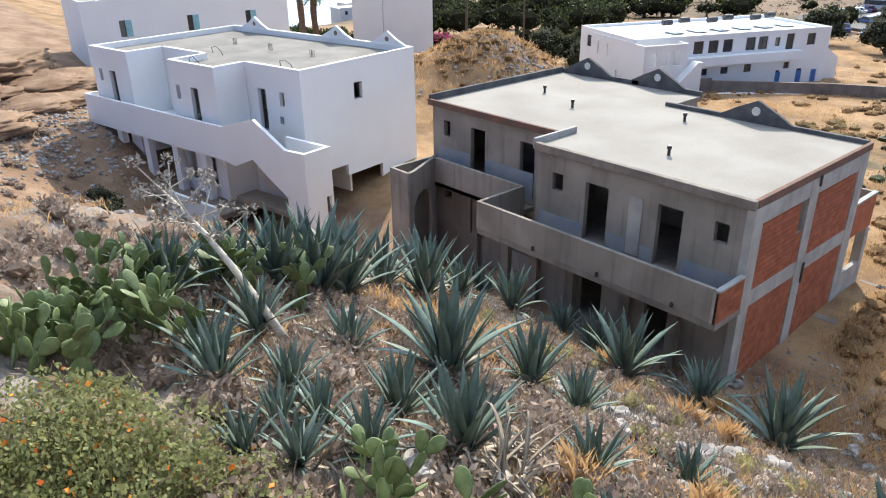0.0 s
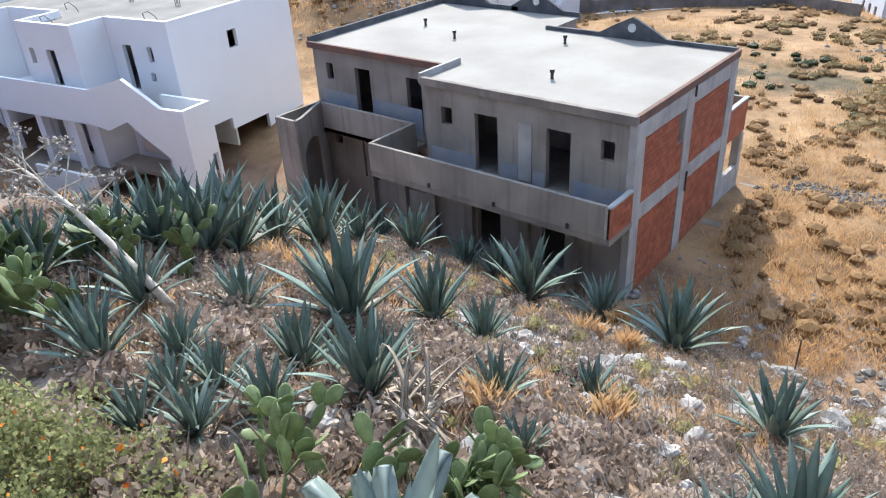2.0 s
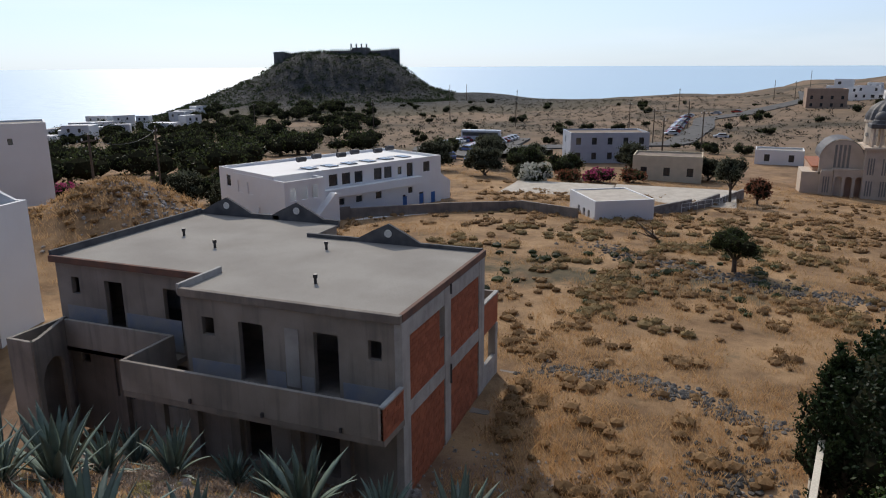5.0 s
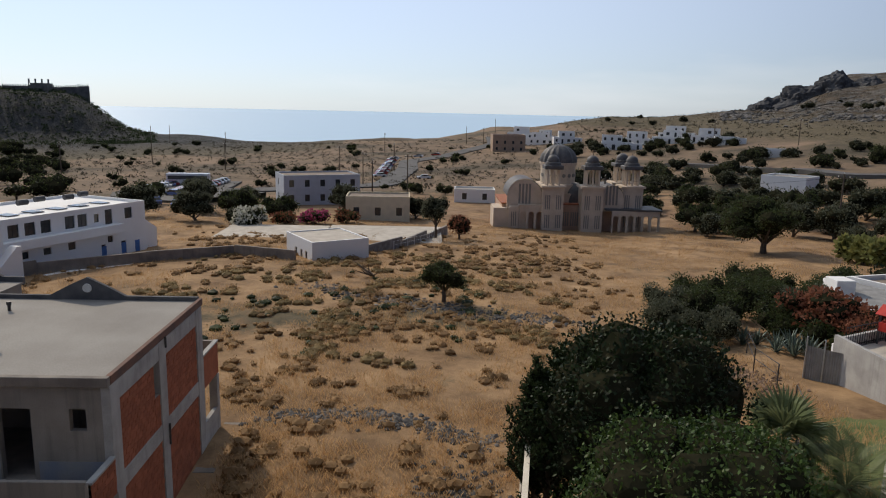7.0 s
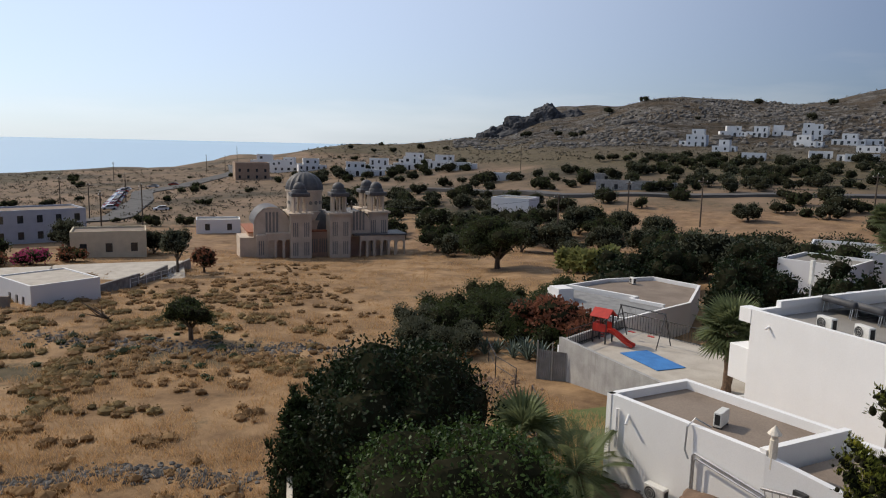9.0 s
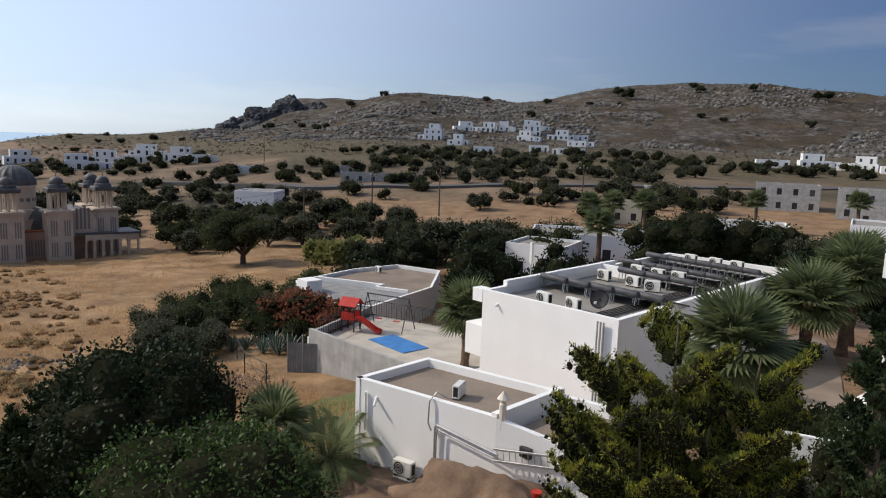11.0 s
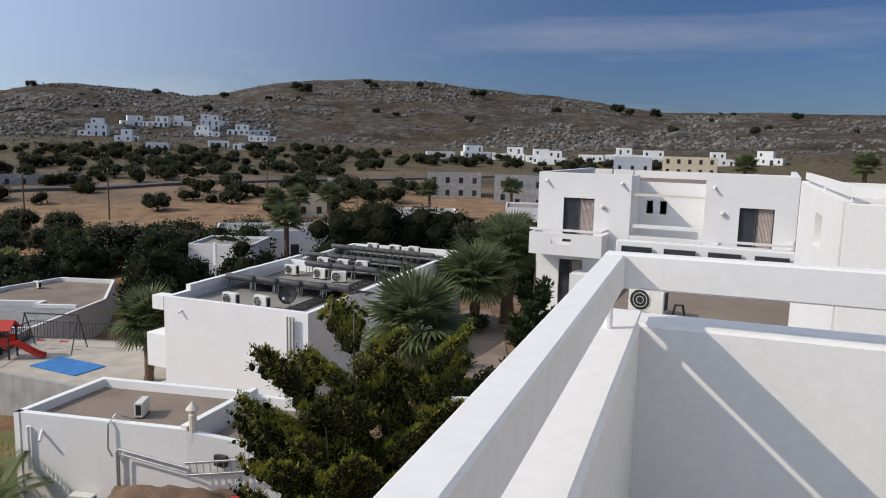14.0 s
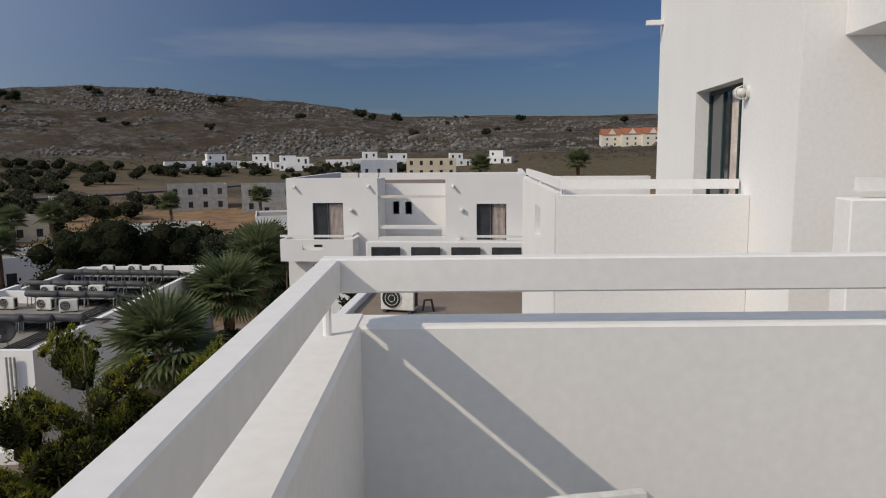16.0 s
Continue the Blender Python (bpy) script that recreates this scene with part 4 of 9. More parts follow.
# ---- the terrace that the camera looks from ----
def terrace():
    t = thing("hotel_terrace", pose(0, 0, 13.1), "white-plastered roof terrace with a parapet wall and a slim handrail", "terrace")
    add = lambda name, bm, m=WHITE_B, label="": part(name, bm, m, t, label)
    # everything is square to the parapet's inner corner, turned a little from the axes
    turn = pose(-0.655, -3.87, 0, 0, 0, 5.2)
    add = lambda name, bm, m=WHITE_B, label="": part(name, bm, m, t, label, m=turn)
    add("parapet_wall", boxes((0, -0.17, -4.0, 0.2, 9.0, 1.07), bevel=0.012), WHITE_B, "thick white parapet wall")
    add("parapet_wall", boxes((-6.2, -0.165, -4.05, 0.08, 0.0, 1.066), bevel=0.008), WHITE_B, "thick white parapet wall")
    add("floor", boxes((-6.2, 0.0, -0.2, 0.0, 8.9, 0.0)), SCREED, "pale terrace floor")
    add("house_wall", boxes((-6.4, -4.0, -4.1, -6.2, 9.8, 4.4)), WHITE_B)
    add("house_wall", boxes((-6.2, 8.9, -4.1, -0.4, 9.1, 4.4)), WHITE_B)
    add("handrail", boxes((0.05, 0.036, 1.17, 0.11, 9.0, 1.27), bevel=0.005), WHITE_B, "white flat handrail")
    add("handrail", boxes((-6.2, -0.025, 1.172, 0.11, 0.035, 1.272), bevel=0.005), WHITE_B, "white flat handrail")
    for x, y in ((0.08, 0.11), (0.08, 2.9), (0.08, 5.6), (-1.55, 0.005), (-3.4, 0.005)):
        add("rail_post", tube([(x, y, 1.06), (x, y, 1.18)], 0.012, 10), WHITE_B, "short round rail post")
    chair = thing("plastic_chair", turn @ pose(-0.5, 0.52, 13.1, 0, 0, 12) @ Matrix.Scale(0.94, 4), "white moulded plastic chair below the parapet", "chair")
    return_rim = [(-0.24, 0, 0.80), (-0.2, 0.03, 0.84), (0, 0.05, 0.855), (0.2, 0.03, 0.84), (0.24, 0, 0.80)]
    part("back", tube(return_rim, 0.02, 8), PLASTIC_W, chair)
    part("backrest", boxes((-0.22, 0.0, 0.44, 0.22, 0.03, 0.82), bevel=0.01), PLASTIC_W, chair)
    part("seat", boxes((-0.23, -0.45, 0.40, 0.23, 0.02, 0.44), bevel=0.012), PLASTIC_W, chair)
    for x in (-0.2, 0.2):
        for y in (-0.42, 0.0):
            part("leg", boxes((x - 0.02, y - 0.02, 0, x + 0.02, y + 0.02, 0.4)), PLASTIC_W, chair)
    return t


terrace()
tagged(part("support_wall", prism([(-0.47, -3.98), (-1.33, 5.0), (-6.7, 5.0), (-6.7, -4.5)], 2.0, 12.88), WHITE_B), "white outer wall below the terrace", "wall", kind="structure")


# ---- the neighbouring rooms of the hotel ----
def hotel_wing():
    h = thing("hotel_wing", pose(-3.4, -9.0, 9.0), "white hotel block with a roof terrace and green-framed door", "house")
    O = (-3.4, -9.0, 9.0)
    L = lambda *b: (b[0] - O[0], b[1] - O[1], b[2] - O[2], b[3] - O[0], b[4] - O[1], b[5] - O[2])
    Q = lambda pts: [(x - O[0], y - O[1]) for x, y in pts]
    add = lambda name, bm, m=WHITE_B, label="": part(name, bm, m, h, label)
    a, b = (-1.56, -9.3), (-1.31, -14.3)
    add("terrace_wall", wall(*Q([(-3.4, -9.3), a][::-1]), -1.0, 5.23, -0.22), WHITE_B, "white terrace parapet wall")
    add("terrace_wall", wall(*Q([(a[0], a[1] - 0.22), b]), -1.0, 5.23, -0.22, [(1.6, 2.35, 4.55, 4.95)]), WHITE_B, "white terrace parapet wall with a small slot")
    add("terrace_wall", wall(*Q([b, (-3.4, -14.3)]), -1.0, 5.25, -0.22), WHITE_B)
    add("terrace_floor", prism(Q([(-1.6, -9.5), (-3.4, -9.5), (-3.4, -14.1), (-1.5, -14.1)]), 3.9, 4.1), SCREED)
    add("handrail", wall(*Q([(-3.38, -9.36), (-1.6, -9.36)]), 5.28, 5.38, -0.05), WHITE_B, "white flat handrail")
    add("handrail", wall(*Q([(-1.6, -9.42), (-1.36, -14.2)]), 5.28, 5.38, -0.05), WHITE_B, "white flat handrail")
    for x, y in ((-1.62, -9.4), (-1.5, -11.6), (-3.3, -9.4)):
        add("rail_post", tube([(x - O[0], y - O[1], 5.2), (x - O[0], y - O[1], 5.3)], 0.012, 8), WHITE_B)
    # tower with the door
    add("tower_wall", wall(*Q([(-3.4, -13.65), (-3.4, -8.0)]), -1, 10.5, 0.25, [(2.35, 4.19, 4.1, 6.38)]), WHITE_B, "tall white rendered wall")
    add("tower_wall", wall(*Q([(-3.4, -8.0), (-9, -8.0)]), -1, 10.5, 0.25), WHITE_B)
    add("tower_wall", wall(*Q([(-9, -13.65), (-3.4, -13.65)]), -1, 10.5, 0.25), WHITE_B)
    add("tower_roof", boxes(L(-9, -13.6, 19.3, -3.45, -8.05, 19.45)), SCREED)
    d = window(h, (0, -2.3 - 0.0), (0, 1), 1.84, 2.28, 4.1, FRAME_G, "door", 3, True, 0.16)
    d["label"] = "dark green sliding glass door with a pale curtain"
    add("room_floor", boxes(L(-9, -13.6, 13.0, -3.45, -8.05, 13.1)), SCREED)
    add("gutter_spout", boxes(L(-3.4, -13.5, 16.55, -3.15, -13.4, 16.62)), WHITE_B)
    lamp = thing("wall_lamp", pose(-3.4, -9.28, 15.22) @ Matrix.Scale(0.68, 4), "white oval bulkhead wall lamp with a wire guard", "wall lamp")
    part("base", tube([(0, 0, 0), (0.05, 0, 0)], [0.1, 0.1], 14), PLASTIC_W, lamp)
    part("diffuser", ball(0.085, 1.0, 1.0, 0.8, 2, at=(0.11, 0, 0)), PLASTIC_W, lamp, smooth=True)
    for r in (-0.05, 0, 0.05):
        part("guard_wire", tube([(0.04 + 0.16 * math.sin(math.pi * i / 8), r, 0.1 * math.cos(math.pi * i / 8)) for i in range(9)], 0.006, 5), PLASTIC_W, lamp)
    # lower balcony beside the tower
    add("balcony_wall", boxes(L(-6.5, -7.2, 9.5, -3.38, -6.95, 14.33), bevel=0.01), WHITE_B)
    add("handrail", boxes(L(-6.5, -7.1, 14.38, -3.46, -7.05, 14.47)), WHITE_B)
    add("canopy", boxes(L(-7.5, -8.0, 15.55, -3.72, -6.4, 16.2), bevel=0.01), WHITE_B)
    return h


hotel_wing()


def ac_unit():
    """Outdoor unit, 0.82 wide, facing -Y, standing on its feet."""
    a = thing("air_conditioner", pose(0, 0, -500), "off-white air conditioner outdoor unit with a dark round fan grille", "air conditioner", "roof air conditioners")
    part("casing", boxes((-0.41, -0.15, 0.06, 0.41, 0.15, 0.62), bevel=0.02), PLASTIC_W, a)
    bm = bmesh.new()
    bmesh.ops.create_circle(bm, cap_ends=True, segments=24, radius=0.235)
    part("fan_grille", bm, PLASTIC_B, a, "dark fan grille", m=pose(-0.13, -0.156, 0.34, 90))
    for r in (0.08, 0.16, 0.235):
        part("grille_ring", tube([(-0.13 + math.cos(math.tau * k / 20) * r, -0.165, 0.34 + math.sin(math.tau * k / 20) * r) for k in range(21)], 0.008, 4, cap=False), PLASTIC_W, a)
    for x in (-0.3, 0.3):
        part("foot", boxes((x - 0.04, -0.17, 0, x + 0.04, 0.17, 0.06)), METAL_D, a)
    part("side_louvre", boxes((0.405, -0.1, 0.15, 0.414, 0.1, 0.55)), PLASTIC_B, a)
    return a


AC = ac_unit()


def place(master, x, y, z, rz=0, s=1.0, label=""):
    c = copy_thing(master, pose(x, y, z, 0, 0, rz) @ Matrix.Scale(s, 4))
    if label:
        c["label"] = label
    return c


def middle_house():
    h = thing("lower_annex", pose(1.3, -19, 3), "low white annex with a brown screed roof and parapet", "house")
    L = lambda *b: (b[0] - 1.3, b[1] + 19, b[2] - 3, b[3] - 1.3, b[4] + 19, b[5] - 3)
    add = lambda name, bm, m=WHITE_B: part(name, bm, m, h)
    add("wall", boxes(L(-1.9, -24.4, 1, 3.4, -24.1, 11.9), bevel=0.02))
    add("wall", boxes(L(2.5, -24.1, 1, 2.75, -16.5, 11.15), bevel=0.02))
    add("wall", boxes(L(-1.7, -16.75, 1, 2.5, -16.5, 11.1), bevel=0.02))
    add("wall", boxes(L(-1.9, -24.1, 1, -1.7, -16.5, 11.3), bevel=0.02))
    add("roof", boxes(L(-1.7, -24.1, 10.8, 2.5, -16.75, 11.0)), SCREED_D)
    for i in range(4):
        x = 3.2 - i * 1.25
        add("skylight", boxes(L(x - 0.9, -24.05, 11.45, x, -23.95, 11.75)), GLASS)
    return h


middle_house()
place(AC, 1.45, -18.2, 11.0, 168, 1.0, "white air conditioner outdoor unit on the brown annex roof")
badge = thing("maker_badge", pose(1.22, -18.03, 11.4), "small red round badge on an air conditioner", "badge")
part("disc", tube([(0, 0, 0.06), (0, 0.012, 0.06)], 0.05, 14), RED, badge)
part("lettering_bar", boxes((-0.06, 0, -0.05, 0.06, 0.01, -0.01)), METAL_D, badge)
bm_pipe = tube([(0.9, -18.1, 11.05), (0.85, -18.1, 11.3), (0.7, -18.15, 11.3), (0.65, -18.2, 11.02)], 0.03, 6)
tagged(part("refrigerant_pipe", bm_pipe, PLASTIC_B), "black insulated pipe beside the air conditioner", "pipe")


def balcony_house():
    h = thing("balcony_house", pose(3.6, -34, 3), "white three-storey guest house with balconies and dark curtained windows", "house")
    L = lambda *b: (b[0] - 3.6, b[1] + 34, b[2] - 3, b[3] - 3.6, b[4] + 34, b[5] - 3)
    Q = lambda *pts: [(x - 3.6, y + 34) for x, y in pts]
    add = lambda name, bm, m=WHITE_B, label="": part(name, bm, m, h, label)
    # front walls face +Y; the way runs from low x to high x reversed
    add("wall", wall(*Q((9.0, -34), (4.8, -34)), -2, 10.55, 0.25, [(1.2, 2.6, 7.4, 9.43), (1.1, 2.2, 4.4, 6.6)]))
    add("wall", wall(*Q((1.75, -34), (-1.8, -34)), -2, 10.72, 0.25, [(1.38, 2.7, 7.4, 9.38), (1.4, 2.6, 4.4, 6.6)]))
    add("wall", wall(*Q((4.8, -36), (1.75, -36)), -2, 10.2, 0.25, [(0.35, 0.66, 8.75, 9.35), (0.95, 1.26, 8.75, 9.35)]))
    add("wall", wall(*Q((4.8, -34.25), (4.8, -36)), -2, 10.5, 0.2))
    add("wall", wall(*Q((1.75, -36), (1.75, -34.25)), -2, 10.6, 0.2))
    add("wall", wall(*Q((9.0, -44), (9.0, -34)), -2, 10.55, 0.25))
    add("wall", wall(*Q((-1.8, -34), (-1.8, -44)), -2, 10.7, 0.25))
    add("wall", wall(*Q((-1.8, -44), (9, -44)), -2, 10.5, 0.25))
    add("roof", prism([(x, y) for x, y in Q((8.8, -34.2), (4.9, -34.2), (4.9, -36.2), (1.65, -36.2), (1.65, -34.2), (-1.6, -34.2), (-1.6, -43.8), (8.8, -43.8))], 9.95, 10.1), SCREED_D)
    for x0, w in ((7.8, 1.4), (0.37, 1.32)):
        window(h, (x0 - 3.6, 0), (-1, 0), w, 2.0, 7.42, FRAME_D, "balcony_door", 2, True)["label"] = "dark framed sliding door with pale curtains"
        window(h, (x0 - 3.6 + 0.1, 0), (-1, 0), 1.1, 2.2, 4.4, FRAME_D, "balcony_door", 2, True)
    for x0, x1 in ((5.7, 8.95), (-1.75, 1.15)):
        add("balcony_slab", boxes(L(x0, -33.98, 9.95, x1, -32.7, 10.15)))
        add("balcony_parapet", boxes(L(x0, -32.8, 10.15, x1 - 1.9, -32.7, 10.92), L(x1 - 1.0, -32.8, 10.15, x1, -32.7, 10.92), L(x1 - 1.9, -32.8, 10.15, x1 - 1.0, -32.7, 10.45), L(x1 - 1.9, -32.8, 10.7, x1 - 1.0, -32.7, 10.92)), WHITE_B, "white balcony parapet with a slot")
        add("balcony_parapet", boxes(L(x0, -33.98, 10.15, x0 + 0.1, -32.8, 10.92)))
        add("balcony_parapet", boxes(L(x1 - 0.1, -33.98, 10.15, x1, -32.8, 10.92)))
        add("balcony_rail", boxes(L(x0, -32.78, 11.02, x1, -32.72, 11.12)))
        add("balcony_rail", boxes(L(x0 + 0.02, -33.98, 11.02, x0 + 0.08, -32.78, 11.12)))
    add("loggia_beam", boxes(L(1.76, -34.3, 12.65, 4.79, -34.1, 12.75)), CREAM)
    add("loggia_beam", boxes(L(1.76, -34.3, 11.25, 4.79, -34.1, 11.4)))
    add("loggia_wall", boxes(L(1.76, -34.2, 9.0, 4.79, -34.0, 10.9)), WHITE_B)
    add("lower_porch", boxes(L(4.9, -33.9, 6.4, 7.0, -32.6, 9.2)), WHITE_B)
    for x in (8.6, 5.2, 1.4):
        add("gutter_spout", tube([(x - 3.6, 0.0, 10.2), (x - 3.6, 0.22, 10.1)], 0.05, 8), WHITE_B)
    for x in (6.0, 1.0):
        add("outside_lamp", ball(0.1, at=(x - 3.6, 0.08, 9.1), level=2), PLASTIC_W)
    return h


balcony_house()
place(AC, 5.5, -36.0, 13.1, 0, 1.0, "off-white air conditioner outdoor unit on the guest house roof")
place(AC, 6.5, -36.2, 13.1, 0, 1.0, "off-white air conditioner outdoor unit on the guest house roof")


# ---- the apartment block with solar heaters ----
def solar_block():
    o = (20.5, -36)
    h = thing("solar_block", pose(o[0], o[1], 0), "white two-storey apartment block with solar heaters on its roof", "house")
    Q = lambda *pts: [(x - o[0], y - o[1]) for x, y in pts]
    a, b, c, d = (24.1, -26.0), (16.5, -26.5), (18.3, -47.0), (26.4, -46.0)
    add = lambda name, bm, m=SUNLIT_WHITE, label="": part(name, bm, m, h, label)
    add("wall", wall(*Q(a, b), -1, 7.5, 0.25))
    add("wall", wall(*Q(b, c), -1, 7.5, 0.25, [(8, 8.8, 4.6, 6.4), (13.5, 14.4, 4.3, 6.5), (17, 18, 4.3, 6.5)]))
    add("wall", wall(*Q(c, d), -1, 7.5, 0.25))
    add("wall", wall(*Q(d, a), -1, 7.5, 0.25, [(6, 7, 4.5, 6.4), (12, 13, 4.5, 6.4)]))
    add("roof", prism(Q((23.8, -26.3), (16.8, -26.8), (18.6, -46.7), (26.1, -45.7)), 6.9, 7.12), SCREED, "pale stained screed roof")
    add("roof_kerb", wall(*Q((25.2, -36.5), (23.2, -36.4)), 7.12, 7.75, 0.2), SUNLIT_WHITE)
    add("roof_kerb", wall(*Q((24.2, -27.5), (25.3, -38)), 7.5, 7.8, -0.25), SUNLIT_WHITE)
    add("balcony", boxes((3.75, 8.4, 4.0, 4.95, 9.8, 5.6), bevel=0.015), SUNLIT_WHITE, "white solid corner balcony")
    add("eaves_band", boxes((3.6, 9.4, 6.85, 4.3, 10.02, 7.5), bevel=0.01), SUNLIT_WHITE)
    for i, x in enumerate((17.4, 17.25, 17.1)):
        y = -26.43 + (x - 16.5) * 0.066 + 0.1
        add("wall_pipe", tube([(x - o[0], y - o[1], 7.3), (x - o[0], y - o[1], 2.4)], 0.045, 7), METAL, "grey pipe running down the wall")
    for x in (16.65, 16.55):
        add("wall_pipe", tube([(x - o[0], 9.62, 5.5), (x - o[0], 9.62, 2.4)], 0.035, 7), METAL)
    add("gutter_spout", tube([(2.6, 9.9, 6.95), (2.6, 10.15, 6.85)], 0.05, 8), SUNLIT_WHITE)
    for i in range(5):
        add("roof_pipe", tube([(-2.6 + 0.1 * i + 0.09 * k * 2, 8.6 - 2.2 * k, 7.2 + 0.03 * i) for k in range(8)], 0.03, 6), PLASTIC_B, "black roof pipe run")
    add("ledge", boxes((-2.0, 9.75, 3.0, 3.4, 9.9, 3.1)), SUNLIT_WHITE)
    return h


solar_block()


def solar_heater():
    """A sloping collector pair with a lying tank at its upper edge."""
    s = thing("solar_heater", pose(0, 0, -500), "roof solar water heater with a grey tank and dark collector", "solar heater", "roof solar heaters")
    bm = bmesh.new()
    v = [bm.verts.new(p) for p in ((-0.95, -1.0, 0.12), (0.95, -1.0, 0.12), (0.95, 0.75, 0.55), (-0.95, 0.75, 0.55), (-0.95, -1.03, 0.2), (0.95, -1.03, 0.2), (0.95, 0.72, 0.63), (-0.95, 0.72, 0.63))]
    for f in ((0, 3, 2, 1), (4, 5, 6, 7), (0, 1, 5, 4), (1, 2, 6, 5), (2, 3, 7, 6), (3, 0, 4, 7)):
        bm.faces.new([v[i] for i in f])
    part("collector", bm, SOLAR, s, "dark glazed collector")
    part("tank", tube([(-0.92, 0.92, 0.66), (-0.86, 0.92, 0.66), (0.86, 0.92, 0.66), (0.92, 0.92, 0.66)], [0.13, 0.17, 0.17, 0.13], 14), TANK, s, "grey cylindrical tank", True)
    for x in (-0.8, 0.8):
        part("leg", tube([(x, 0.95, 0.6), (x, 1.05, 0)], 0.025, 5), METAL, s)
        part("leg", tube([(x, 0.7, 0.53), (x, 0.75, 0)], 0.025, 5), METAL, s)
        part("strut", tube([(x, -1.0, 0.12), (x, 1.05, 0.05)], 0.02, 5), METAL, s)
    return s


HEATER = solar_heater()
for i in range(5):
    place(HEATER, 23.2 - 1.35 * i, -31.2 - 0.09 * i, 7.12, -4)
for i in range(3):
    place(HEATER, 22.2 - 1.5 * i, -36.6, 7.12, -4)
for i in range(7):
    place(HEATER, 25.0 - 1.05 * i * 0.95, -43.4 + 0.02 * i, 7.12, -4, 0.95)
for i in range(6):
    place(HEATER, 24.6 - 1.05 * i, -39.8, 7.12, -4, 0.9)
for x, y, r in ((21.3, -27.3, 176), (19.7, -27.5, 170), (23.6, -35.0, 176), (21.6, -34.9, 176), (20.2, -34.6, 200), (23.6, -38.2, 176), (22.2, -38.2, 176), (21.0, -38.4, 180), (24.3, -45.3, 176), (22.6, -45.4, 176), (21.2, -45.5, 176), (24.9, -33.2, 90)):
    place(AC, x, y, 7.12, r)


def dish(x, y, z, rz, r=0.55):
    d = thing("satellite_dish", pose(x, y, z, 0, 0, rz), "grey satellite dish on a short mast", "satellite dish")
    bm = bmesh.new()
    rings = []
    for k in range(5):
        rr = r * k / 4
        rings.append([bm.verts.new((rr * math.cos(a), 0.28 * (rr / r) ** 2 * r, rr * math.sin(a))) for a in (math.tau * j / 20 for j in range(20))])
    for p, q in zip(rings, rings[1:]):
        for j in range(20):
            bm.faces.new((p[j], p[(j + 1) % 20], q[(j + 1) % 20], q[j]))
    bmesh.ops.solidify(bm, geom=bm.faces[:], thickness=0.02)
    part("reflector", bm, TANK, d, m=pose(0, 0, 0.75, 20), smooth=True)
    part("mast", tube([(0, -0.1, 0), (0, -0.1, 0.75)], 0.03, 8), METAL, d)
    part("feed_arm", tube([(0, 0, 0.4), (0, 0.55, 0.7)], 0.015, 6), METAL, d)
    part("receiver", boxes((-0.04, 0.5, 0.66, 0.04, 0.62, 0.76)), PLASTIC_W, d)
    return d


dish(18.4, -27.7, 7.12, 15, 0.43)


